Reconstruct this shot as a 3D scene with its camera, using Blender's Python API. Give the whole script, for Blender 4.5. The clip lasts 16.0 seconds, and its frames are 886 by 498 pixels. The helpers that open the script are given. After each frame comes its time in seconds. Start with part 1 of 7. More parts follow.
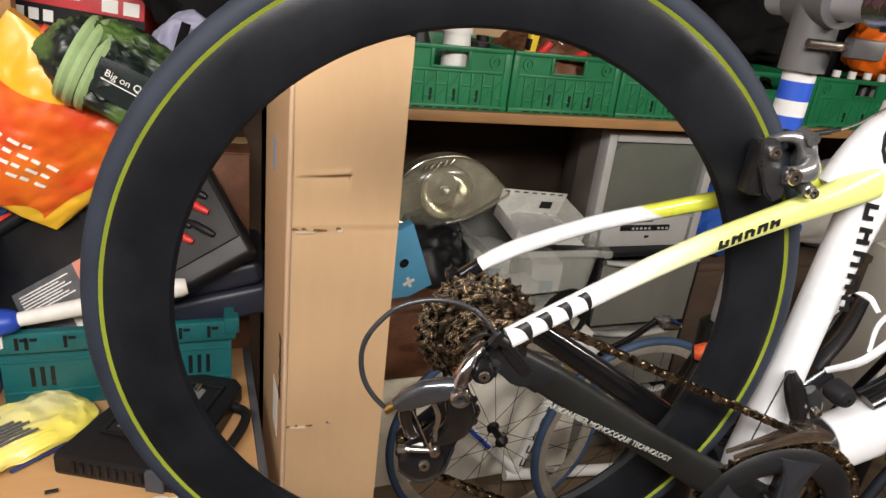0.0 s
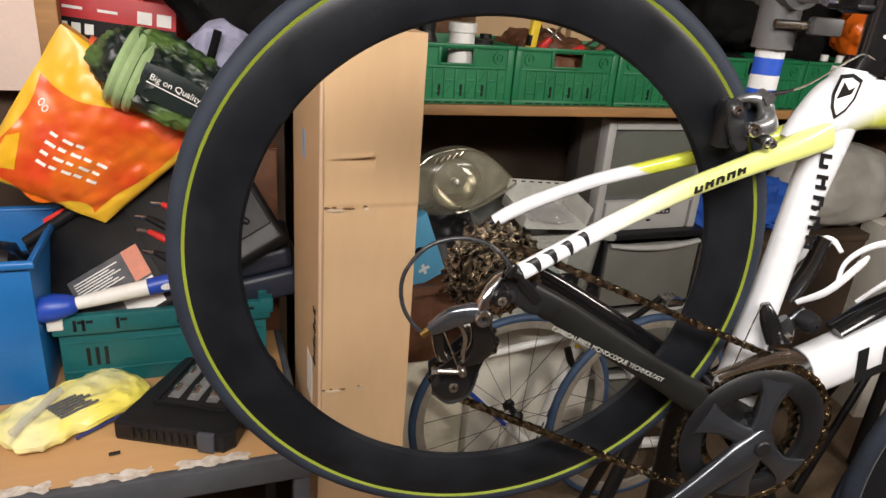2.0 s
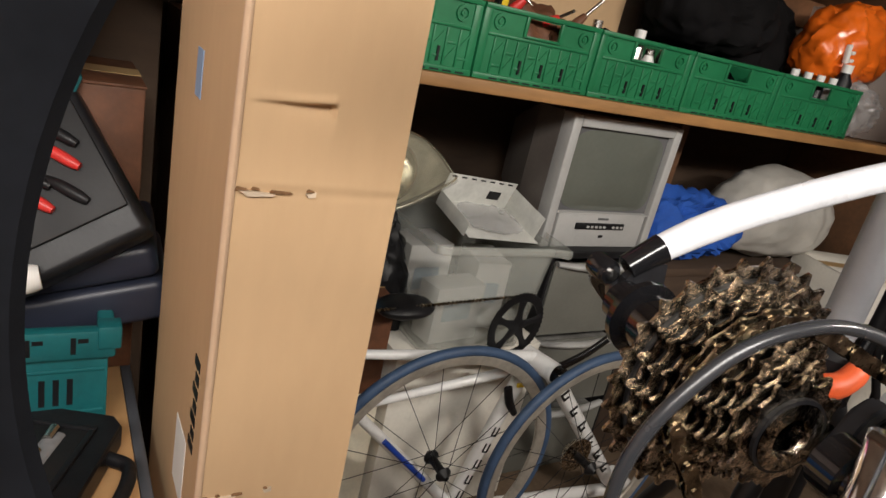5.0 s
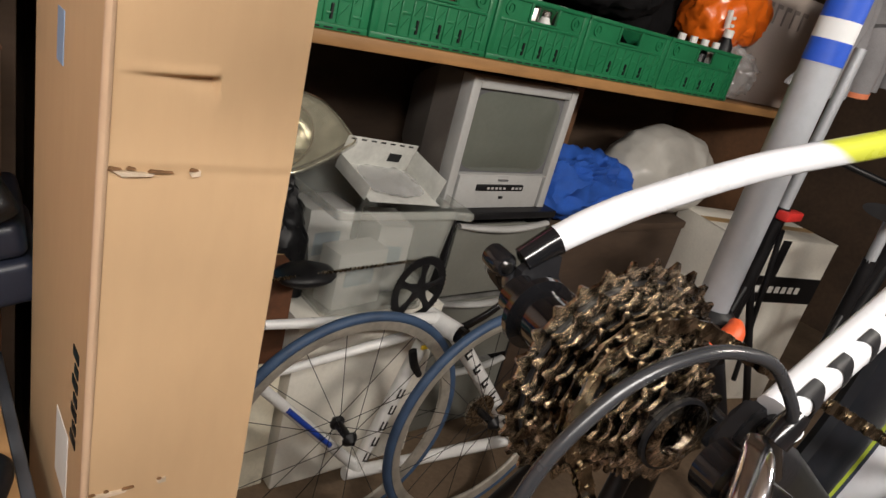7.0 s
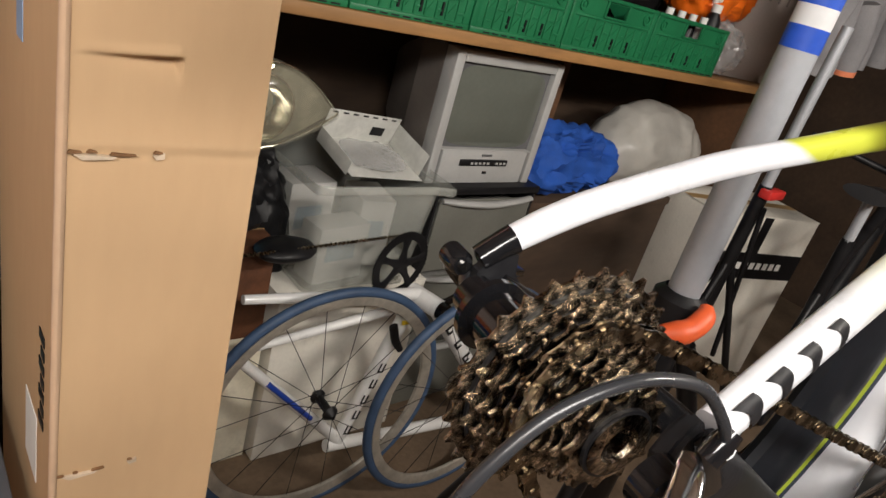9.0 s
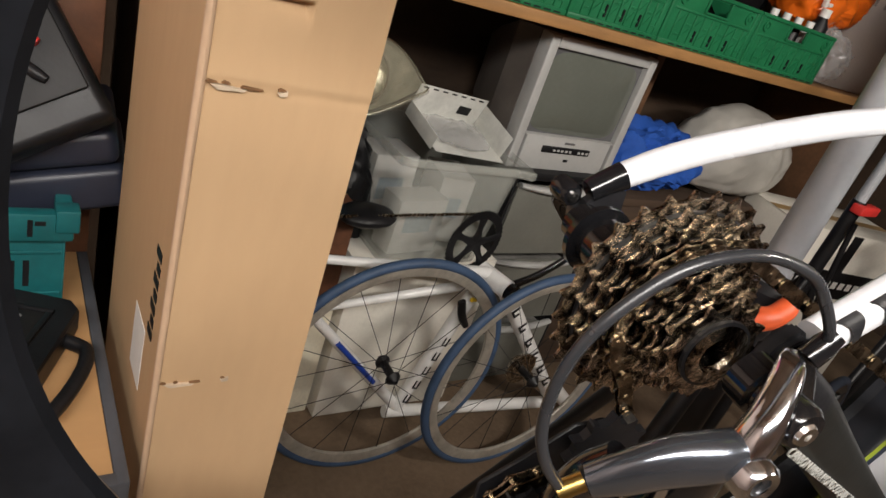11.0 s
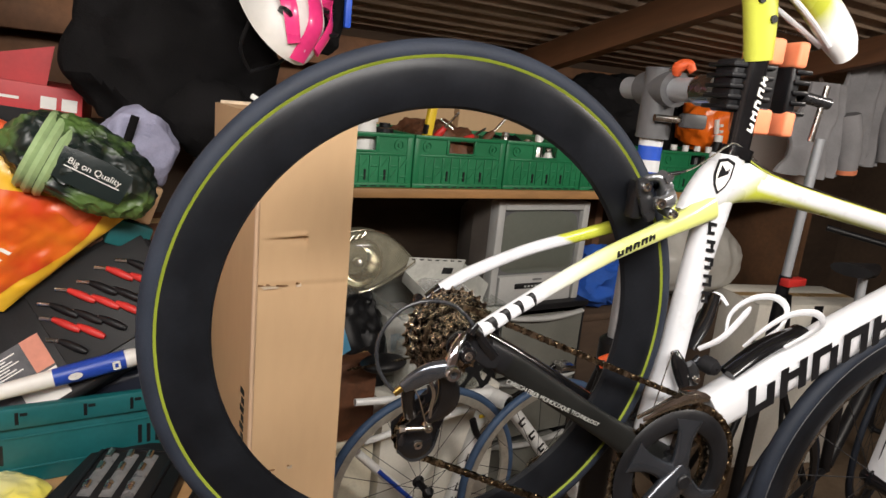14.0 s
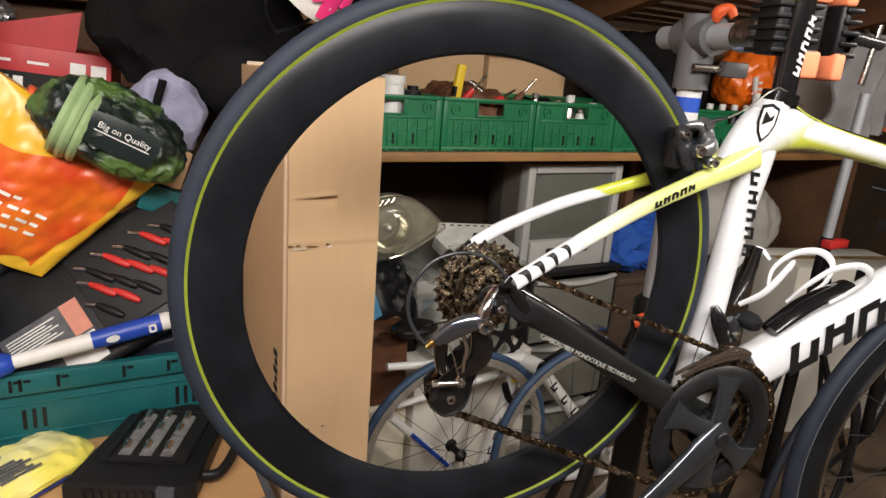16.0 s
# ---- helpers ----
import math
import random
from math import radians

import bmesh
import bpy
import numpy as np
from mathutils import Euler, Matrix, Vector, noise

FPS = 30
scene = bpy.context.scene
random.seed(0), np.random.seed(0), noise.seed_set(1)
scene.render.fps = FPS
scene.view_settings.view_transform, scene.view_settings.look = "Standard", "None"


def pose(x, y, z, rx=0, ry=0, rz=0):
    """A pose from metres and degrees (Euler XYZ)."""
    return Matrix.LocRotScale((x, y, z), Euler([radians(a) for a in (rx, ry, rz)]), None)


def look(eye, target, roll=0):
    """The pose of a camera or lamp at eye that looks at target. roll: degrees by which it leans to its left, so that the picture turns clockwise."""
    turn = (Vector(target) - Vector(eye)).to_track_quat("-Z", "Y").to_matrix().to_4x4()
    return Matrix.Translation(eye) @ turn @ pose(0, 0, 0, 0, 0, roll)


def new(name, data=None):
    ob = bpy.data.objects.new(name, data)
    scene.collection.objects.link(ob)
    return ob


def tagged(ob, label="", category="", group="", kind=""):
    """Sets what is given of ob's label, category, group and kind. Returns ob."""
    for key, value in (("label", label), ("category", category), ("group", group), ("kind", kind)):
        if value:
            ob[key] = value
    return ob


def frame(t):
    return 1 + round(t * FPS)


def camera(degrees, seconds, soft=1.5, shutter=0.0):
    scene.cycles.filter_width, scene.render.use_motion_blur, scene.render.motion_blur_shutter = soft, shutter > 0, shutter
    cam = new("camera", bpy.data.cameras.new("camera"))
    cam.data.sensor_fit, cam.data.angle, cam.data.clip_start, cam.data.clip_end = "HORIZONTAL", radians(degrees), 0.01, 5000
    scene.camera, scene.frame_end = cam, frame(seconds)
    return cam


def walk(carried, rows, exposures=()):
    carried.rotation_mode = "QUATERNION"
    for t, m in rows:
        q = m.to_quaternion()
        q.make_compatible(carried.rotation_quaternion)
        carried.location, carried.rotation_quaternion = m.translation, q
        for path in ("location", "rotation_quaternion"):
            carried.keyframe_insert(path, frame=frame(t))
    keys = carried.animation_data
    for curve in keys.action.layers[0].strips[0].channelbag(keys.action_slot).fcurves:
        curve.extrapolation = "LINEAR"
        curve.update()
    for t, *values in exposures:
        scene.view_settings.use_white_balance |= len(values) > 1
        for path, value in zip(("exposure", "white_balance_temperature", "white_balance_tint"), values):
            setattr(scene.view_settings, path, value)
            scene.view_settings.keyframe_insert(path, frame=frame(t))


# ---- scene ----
cam = camera(67.7, 16.0)
PATH = [
    (0, (-0.052, -0.553, 1.288), (0.014, 1.303, 0.545), 6.9),
    (0.5, (-0.044, -0.575, 1.268), (-0.027, 1.283, 0.530), 5.8),
    (1, (-0.057, -0.617, 1.276), (-0.043, 1.244, 0.543), 4.5),
    (1.5, (-0.065, -0.652, 1.285), (-0.023, 1.210, 0.558), 4.5),
    (2, (-0.065, -0.677, 1.279), (-0.024, 1.185, 0.549), 4.6),
    (2.5, (-0.062, -0.677, 1.280), (-0.022, 1.183, 0.547), 4.6),
    (3, (-0.067, -0.669, 1.275), (-0.027, 1.192, 0.543), 4.6),
    (3.2, (-0.068, -0.641, 1.265), (-0.035, 1.220, 0.531), 4.5),
    (5.3, (-0.187, -0.226, 1.111), (0.316, 1.588, 0.437), 12.9),
    (5.5, (-0.186, -0.226, 1.108), (0.359, 1.571, 0.422), 12.5),
    (6, (-0.174, -0.228, 1.109), (0.477, 1.520, 0.386), 13.8),
    (6.5, (-0.173, -0.224, 1.123), (0.526, 1.501, 0.390), 14.5),
    (7, (-0.175, -0.223, 1.139), (0.547, 1.491, 0.404), 15.1),
    (7.5, (-0.175, -0.218, 1.140), (0.565, 1.486, 0.398), 15.4),
    (8, (-0.172, -0.215, 1.139), (0.578, 1.482, 0.393), 15.5),
    (8.5, (-0.168, -0.217, 1.151), (0.588, 1.477, 0.402), 15.8),
    (9, (-0.159, -0.218, 1.155), (0.604, 1.445, 0.348), 16.4),
    (9.2, (-0.144, -0.188, 1.170), (0.600, 1.421, 0.244), 18.2),
    (11.3, (-0.190, -0.293, 1.123), (0.364, 1.430, 0.273), 18.5),
    (11.5, (-0.175, -0.331, 1.141), (0.346, 1.425, 0.337), 15.4),
    (12, (-0.076, -0.414, 1.174), (0.307, 1.410, 0.450), 11.3),
    (12.5, (-0.044, -0.513, 1.224), (0.162, 1.350, 0.528), 8.5),
    (13, (-0.105, -0.616, 1.267), (0.117, 1.292, 0.709), 7.6),
    (13.5, (-0.138, -0.693, 1.280), (0.199, 1.224, 0.818), 6.7),
    (14, (-0.165, -0.740, 1.274), (0.241, 1.165, 0.818), 5.8),
    (14.5, (-0.166, -0.764, 1.270), (0.243, 1.136, 0.797), 5.0),
    (15, (-0.167, -0.774, 1.267), (0.193, 1.128, 0.765), 4.6),
    (15.5, (-0.168, -0.760, 1.261), (0.164, 1.141, 0.735), 4.3),
    (16, (-0.163, -0.729, 1.250), (0.159, 1.168, 0.702), 4.5),
]
EXPOSURES = [(0, 0.22), (1, 0.18), (2.5, 0.13), (3.2, 0.15), (5.3, 0.24), (9.2, 0.24), (11.5, 0.24), (13, 0.16), (14.5, 0.07), (16, 0.1)]
walk(cam, [(t, look(eye, target, roll)) for t, eye, target, roll in PATH], EXPOSURES)

# ---- world and light ----
world = bpy.data.worlds.new("world")
scene.world = world
world.use_nodes = True
world.node_tree.nodes["Background"].inputs[0].default_value = (0.9, 0.95, 1.0, 1)
world.node_tree.nodes["Background"].inputs[1].default_value = 0.02


def lamp(name, m, sx, sy, watts, colour):
    data = bpy.data.lights.new(name, "AREA")
    data.shape, data.size, data.size_y, data.energy, data.color = "RECTANGLE", sx, sy, watts, colour
    ob = new(name, data)
    ob.matrix_world = m
    return ob


# an unseen strip lamp under the roof behind the camera, and an added fill further down the room
lamp("strip_light", look((-0.25, -1.0, 1.98), (0.05, 0.5, 0.7)), 1.7, 0.45, 76, (1.0, 0.95, 0.895))
lamp("far_fill", look((1.7, -0.6, 1.95), (1.5, 0.9, 0.6)), 0.6, 0.14, 30, (1.0, 0.92, 0.83))

# ---- materials ----
MATS = {}


def mat(name, colour, rough=0.6, metal=0.0, vary=0.15, scale=8.0, bump=0.1, fine=90.0, second=None, stretch=(1, 1, 1), coat=0.0, trans=0.0, alpha=1.0, spec=0.5, dirt=0.0, edge=(0.32, 0.62)):
    """Principled surface: broad stains and fine grain in the colour, relief, and wear in the gloss."""
    if name in MATS:
        return MATS[name]
    m = bpy.data.materials.new(name)
    m.use_nodes = True
    n, l = m.node_tree.nodes, m.node_tree.links
    p = n["Principled BSDF"]
    co = n.new("ShaderNodeTexCoord")
    mp = n.new("ShaderNodeMapping")
    mp.inputs["Scale"].default_value = stretch
    l.new(co.outputs["Object"], mp.inputs["Vector"])
    big, small = n.new("ShaderNodeTexNoise"), n.new("ShaderNodeTexNoise")
    big.inputs["Scale"].default_value, big.inputs["Detail"].default_value = scale, 6
    small.inputs["Scale"].default_value, small.inputs["Detail"].default_value = fine, 4
    for t in (big, small):
        l.new(mp.outputs[0], t.inputs["Vector"])
    ramp = n.new("ShaderNodeMix")
    ramp.data_type = "RGBA"
    dark = second or tuple(c * (1 - vary * 1.6) for c in colour)
    ramp.inputs[6].default_value, ramp.inputs[7].default_value = (*dark, 1), (*colour, 1)
    rng = n.new("ShaderNodeMapRange")
    rng.inputs[1].default_value, rng.inputs[2].default_value = edge
    l.new(big.outputs[0], rng.inputs[0])
    l.new(rng.outputs[0], ramp.inputs[0])
    grain = n.new("ShaderNodeMix")
    grain.data_type, grain.blend_type = "RGBA", "MULTIPLY"
    gr = n.new("ShaderNodeMapRange")
    gr.inputs[3].default_value, gr.inputs[4].default_value = 1 - vary, 1 + vary
    l.new(small.outputs[0], gr.inputs[0])
    grain.inputs[0].default_value = 1.0
    l.new(ramp.outputs[2], grain.inputs[6])
    l.new(gr.outputs[0], grain.inputs[7])
    out = grain.outputs[2]
    if dirt:
        d, dr, dm = n.new("ShaderNodeTexNoise"), n.new("ShaderNodeMapRange"), n.new("ShaderNodeMix")
        d.inputs["Scale"].default_value, d.inputs["Detail"].default_value, d.inputs["Roughness"].default_value = scale * 2.7, 8, 0.7
        l.new(mp.outputs[0], d.inputs["Vector"])
        dr.inputs[1].default_value, dr.inputs[2].default_value, dr.inputs[4].default_value = 0.55, 0.75, dirt
        l.new(d.outputs[0], dr.inputs[0])
        dm.data_type = "RGBA"
        dm.inputs[7].default_value = (0.06, 0.045, 0.03, 1)
        l.new(dr.outputs[0], dm.inputs[0])
        l.new(out, dm.inputs[6])
        out = dm.outputs[2]
    l.new(out, p.inputs["Base Color"])
    rr = n.new("ShaderNodeMapRange")
    rr.inputs[3].default_value, rr.inputs[4].default_value = max(0.02, rough - 0.12), min(1, rough + 0.12)
    l.new(big.outputs[0], rr.inputs[0])
    l.new(rr.outputs[0], p.inputs["Roughness"])
    p.inputs["Metallic"].default_value, p.inputs["Coat Weight"].default_value = metal, coat
    p.inputs["Coat Roughness"].default_value = 0.12
    p.inputs["Specular IOR Level"].default_value = spec
    p.inputs["Transmission Weight"].default_value, p.inputs["Alpha"].default_value = trans, alpha
    if bump:
        b = n.new("ShaderNodeBump")
        b.inputs["Strength"].default_value, b.inputs["Distance"].default_value = bump, 0.003
        l.new(small.outputs[0], b.inputs["Height"])
        l.new(b.outputs[0], p.inputs["Normal"])
    MATS[name] = m
    return m


def painted(name, base, other, axis, start, end, rough=0.3):
    """Two paints that fade into one another along a direction of the frame."""
    m = mat(name, base, rough, vary=0.04, scale=14, bump=0.02, coat=0.5, dirt=0.25)
    n, l = m.node_tree.nodes, m.node_tree.links
    p = n["Principled BSDF"]
    link = p.inputs["Base Color"].links[0].from_socket
    co, dot, rng, mix = n.new("ShaderNodeTexCoord"), n.new("ShaderNodeVectorMath"), n.new("ShaderNodeMapRange"), n.new("ShaderNodeMix")
    dot.operation = "DOT_PRODUCT"
    dot.inputs[1].default_value = axis
    rng.inputs[1].default_value, rng.inputs[2].default_value = start, end
    mix.data_type = "RGBA"
    mix.inputs[7].default_value = (*other, 1)
    l.new(co.outputs["Object"], dot.inputs[0])
    l.new(dot.outputs["Value"], rng.inputs[0])
    l.new(rng.outputs[0], mix.inputs[0])
    l.new(link, mix.inputs[6])
    l.new(mix.outputs[2], p.inputs["Base Color"])
    return m


CARDBOARD = mat("cardboard", (0.52, 0.35, 0.20), 0.85, vary=0.05, scale=3, bump=0.06, fine=60, stretch=(1, 1, 0.25), spec=0.2)
CARD_SIDE = mat("cardboard_pale", (0.52, 0.36, 0.24), 0.85, vary=0.05, scale=4, bump=0.05, spec=0.2)
CARD_TORN = mat("cardboard_torn", (0.62, 0.50, 0.37), 0.95, vary=0.2, scale=40, bump=0.4, spec=0.1)
SHELF_WOOD = mat("shelf_wood", (0.36, 0.185, 0.065), 0.6, vary=0.3, scale=5, bump=0.15, fine=70, stretch=(0.15, 1, 1), dirt=0.5)
DARK_WOOD = mat("dark_wood", (0.14, 0.065, 0.028), 0.75, vary=0.3, scale=4, bump=0.25, fine=50, stretch=(0.2, 1, 1), dirt=0.4)
BEAM_WOOD = mat("beam_wood", (0.22, 0.10, 0.045), 0.75, vary=0.3, scale=4, bump=0.25, fine=50, stretch=(1, 0.15, 1), dirt=0.4)
BEECH = mat("beech_laminate", (0.5, 0.29, 0.13), 0.45, vary=0.08, scale=3, bump=0.03, fine=40, stretch=(0.12, 1, 1), dirt=0.12)
ROOF = mat("roof_sheet", (0.34, 0.25, 0.18), 0.9, vary=0.25, scale=2.5, bump=0.3, fine=60, dirt=0.5, spec=0.2)
CONCRETE = mat("concrete", (0.17, 0.12, 0.08), 0.9, vary=0.25, scale=3, bump=0.3, fine=70, dirt=0.5, spec=0.2)
WALL_PINK = mat("wall_paint", (0.66, 0.53, 0.47), 0.85, vary=0.06, scale=3, bump=0.1, spec=0.2)
BRICK_DARK = mat("dark_board", (0.07, 0.042, 0.025), 0.85, vary=0.3, scale=3, bump=0.3, fine=40, stretch=(0.3, 1, 1), dirt=0.3)
RUBBER = mat("tyre_rubber", (0.017, 0.022, 0.034), 0.66, vary=0.15, scale=20, bump=0.12, fine=300, spec=0.25)
CARBON = mat("carbon_rim", (0.008, 0.009, 0.0115), 0.36, vary=0.3, scale=12, bump=0.03, fine=200, spec=0.22)
LIME_LINE = mat("lime_line", (0.17, 0.21, 0.015), 0.5, vary=0.08, scale=30, bump=0)
BLACK = mat("black_plastic", (0.010, 0.010, 0.0115), 0.42, vary=0.25, scale=14, bump=0.08, fine=160, spec=0.3)
GLOSS_BLACK = mat("gloss_black", (0.007, 0.007, 0.008), 0.14, vary=0.2, scale=14, bump=0.02, coat=0.15)
BLACK_CLOTH = mat("black_cloth", (0.008, 0.0075, 0.008), 0.95, vary=0.3, scale=9, bump=0.5, fine=220, spec=0.1)
STEEL = mat("steel", (0.62, 0.6, 0.57), 0.25, metal=1.0, vary=0.12, scale=30, bump=0.04)
# greasy steel; the bright specks in its colour imitate glints
DIRTY_GLINT_STEEL = mat("greasy_glint_steel", (0.66, 0.58, 0.47), 0.17, metal=1.0, edge=(0.4, 0.6), vary=0.35, scale=160, bump=0.5, fine=420, second=(0.06, 0.045, 0.032))
CHAIN_STEEL = mat("chain_steel", (0.36, 0.3, 0.22), 0.26, metal=1.0, vary=0.4, scale=120, bump=0.3, second=(0.035, 0.028, 0.02))
GREY_ALLOY = mat("grey_alloy", (0.17, 0.19, 0.225), 0.2, metal=0.9, vary=0.12, scale=25, bump=0.03, coat=0.4)
DARK_ALLOY = mat("dark_alloy", (0.055, 0.057, 0.062), 0.28, metal=0.7, vary=0.2, scale=25, bump=0.04, coat=0.3)
CRANK_GREY = mat("crank_grey", (0.045, 0.05, 0.06), 0.22, metal=0.6, vary=0.15, scale=25, bump=0.03, coat=0.5)
BRAKE_ALLOY = mat("brake_alloy", (0.3, 0.305, 0.32), 0.3, metal=0.8, vary=0.2, scale=40, bump=0.04)
STAND_GREY = mat("stand_paint", (0.40, 0.42, 0.45), 0.4, metal=0.15, vary=0.08, scale=6, bump=0.03, coat=0.15, dirt=0.15)
STAND_DARK = mat("stand_casting", (0.12, 0.12, 0.125), 0.5, vary=0.12, scale=20, bump=0.08)
BLUE_TAPE = mat("blue_tape", (0.02, 0.09, 0.55), 0.45, vary=0.1, scale=20, bump=0.1)
WHITE_TAPE = mat("white_tape", (0.72, 0.73, 0.74), 0.5, vary=0.06, scale=20, bump=0.1)
ORANGE = mat("orange_rubber", (0.85, 0.13, 0.035), 0.5, vary=0.08, scale=18, bump=0.05)
PALE_ORANGE = mat("orange_pad", (0.85, 0.27, 0.13), 0.6, vary=0.08, scale=18, bump=0.06)
WHITE_PAINT = mat("white_paint", (0.62, 0.63, 0.66), 0.3, vary=0.03, scale=14, bump=0.02, coat=0.5, dirt=0.12)
LIME_PAINT = mat("lime_paint", (0.47, 0.50, 0.06), 0.3, vary=0.05, scale=14, bump=0.02, coat=0.5)
GREEN = mat("green_plastic", (0.012, 0.16, 0.062), 0.42, vary=0.12, scale=10, bump=0.06)
TEAL = mat("teal_plastic", (0.008, 0.12, 0.13), 0.45, vary=0.15, scale=8, bump=0.06, dirt=0.15)
BLUE_PLASTIC = mat("blue_plastic", (0.012, 0.14, 0.42), 0.4, vary=0.1, scale=8, bump=0.05)
CLEAR = mat("cloudy_plastic", (0.6, 0.62, 0.57), 0.3, vary=0.1, scale=10, bump=0.06, alpha=0.3)
DRAWER = mat("smoky_plastic", (0.2, 0.2, 0.175), 0.35, vary=0.1, scale=6, bump=0.04, alpha=0.8)
TV_GREY = mat("tv_plastic", (0.42, 0.42, 0.41), 0.5, vary=0.05, scale=12, bump=0.05, dirt=0.12)
TV_BACK = mat("tv_back", (0.15, 0.13, 0.115), 0.6, vary=0.1, scale=12, bump=0.05)
SCREEN = mat("screen_glass", (0.13, 0.14, 0.12), 0.16, vary=0.08, scale=3, bump=0, coat=0.5)
RED = mat("red_card", (0.48, 0.025, 0.03), 0.5, vary=0.12, scale=10, bump=0.05)
PAPER = mat("paper", (0.78, 0.77, 0.74), 0.7, vary=0.06, scale=10, bump=0.05)

# ---- building helpers ----
ROOM = pose(0, 0, 0, 0, 0, 20)
FLOOR = -0.25


def thing(name, m, label, category, group=""):
    ob = new(name)
    ob.empty_display_size = 0.05
    ob.matrix_world = m
    return tagged(ob, label, category, group)


def part(name, bm, material, parent, label="", smooth=True, m=None):
    """Links a bmesh as one mesh object under a thing or a part."""
    bmesh.ops.recalc_face_normals(bm, faces=bm.faces)
    data = bpy.data.meshes.new(name)
    bm.to_mesh(data)
    bm.free()
    data.materials.append(material)
    if smooth:
        data.shade_smooth()
        data.set_sharp_from_angle(angle=radians(38))
    ob = new(name, data)
    if parent:
        ob.parent = parent
    if m is not None:
        ob.matrix_local = m
    return tagged(ob, label)


def structure(name, bm, material, label, m=ROOM):
    ob = part(name, bm, material, None)
    ob.matrix_world = m
    return tagged(ob, label, "", "", "structure")


def block(bm, x0, x1, y0, y1, z0, z1, bevel=0.0, segs=2, m=None):
    """A box with rounded edges."""
    made = bmesh.ops.create_cube(bm, size=1)["verts"]
    for v in made:
        v.co = Vector(((x0 + x1) / 2 + v.co.x * (x1 - x0), (y0 + y1) / 2 + v.co.y * (y1 - y0), (z0 + z1) / 2 + v.co.z * (z1 - z0)))
    if bevel:
        edges = list({e for v in made for e in v.link_edges})
        made = bmesh.ops.bevel(bm, geom=edges, offset=bevel, segments=segs, affect="EDGES", profile=0.5)["verts"]
    if m is not None:
        bmesh.ops.transform(bm, matrix=m, verts=list({v for v in made if v.is_valid}))
    return bm


def box(x0, x1, y0, y1, z0, z1, bevel=0.0, segs=2, m=None):
    return block(bmesh.new(), x0, x1, y0, y1, z0, z1, bevel, segs, m)


def smooth_line(points, steps=6):
    """A Catmull-Rom curve through points of any length of tuple."""
    p = [np.array(q, float) for q in points]
    p = [2 * p[0] - p[1], *p, 2 * p[-1] - p[-2]]
    out = []
    for i in range(1, len(p) - 2):
        for k in range(steps):
            t = k / steps
            a, b, c, d = p[i - 1: i + 3]
            out.append(0.5 * (2 * b + (c - a) * t + (2 * a - 5 * b + 4 * c - d) * t * t + (3 * b - a - 3 * c + d) * t ** 3))
    return out + [p[-2]]


def tube(bm, rows, segs=14, steps=6, side=(0, 1, 0), power=2.0, smooth=True):
    """Sweeps an oval along rows of x, y, z, half width to the side, half height. power over 2 squares the oval."""
    line = smooth_line(rows, steps) if smooth and len(rows) > 2 else [np.array(r, float) for r in rows]
    rings = []
    for i, r in enumerate(line):
        t = line[min(i + 1, len(line) - 1)][:3] - line[max(i - 1, 0)][:3]
        t = t / np.linalg.norm(t)
        s = np.array(side, float)
        s = s - t * (s @ t)
        if np.linalg.norm(s) < 1e-3:
            s = np.array((1.0, 0.3, 0.1)) - t * (np.array((1.0, 0.3, 0.1)) @ t)
        s /= np.linalg.norm(s)
        u = np.cross(t, s)
        ring = []
        for k in range(segs):
            a = 2 * math.pi * k / segs
            c, d = math.cos(a), math.sin(a)
            c, d = math.copysign(abs(c) ** (2 / power), c), math.copysign(abs(d) ** (2 / power), d)
            ring.append(bm.verts.new(r[:3] + s * (r[3] * c) + u * (r[4] * d)))
        rings.append(ring)
    for a, b in zip(rings, rings[1:]):
        for k in range(segs):
            bm.faces.new((a[k], a[(k + 1) % segs], b[(k + 1) % segs], b[k]))
    bm.faces.new(rings[0][::-1])
    bm.faces.new(rings[-1])
    return bm


def rod(bm, a, b, r, segs=12, r2=None):
    return tube(bm, [(*a, r, r), (*b, r2 or r, r2 or r)], segs, 1, (0.3, 0.9, 0.2), smooth=False)


def cord(bm, points, r, segs=8, steps=6):
    return tube(bm, [(*p, r, r) for p in points], segs, steps, (0.13, 0.9, 0.31))


def revolve(bm, profile, segs=64, m=None, closed=True, turn=2 * math.pi):
    """Turns a profile of (radius, along) round the local y axis."""
    rings = []
    full = turn > 6.28
    for k in range(segs if full else segs + 1):
        a = turn * k / segs
        rings.append([bm.verts.new((r * math.cos(a), y, r * math.sin(a))) for r, y in profile])
    n = len(profile)
    for i in range(segs):
        a, b = rings[i], rings[(i + 1) % len(rings)]
        for k in range(n if closed else n - 1):
            bm.faces.new((a[k], a[(k + 1) % n], b[(k + 1) % n], b[k]))
    if m is not None:
        bmesh.ops.transform(bm, matrix=m, verts=[v for ring in rings for v in ring])
    return bm


def plate(bm, outline, y0, y1, m=None):
    """A flat piece: an outline in x and z, from y0 to y1."""
    lo = [bm.verts.new((x, y0, z)) for x, z in outline]
    hi = [bm.verts.new((x, y1, z)) for x, z in outline]
    n = len(outline)
    bm.faces.new(lo)
    bm.faces.new(hi[::-1])
    for k in range(n):
        bm.faces.new((lo[k], lo[(k + 1) % n], hi[(k + 1) % n], hi[k]))
    if m is not None:
        bmesh.ops.transform(bm, matrix=m, verts=lo + hi)
    return bm


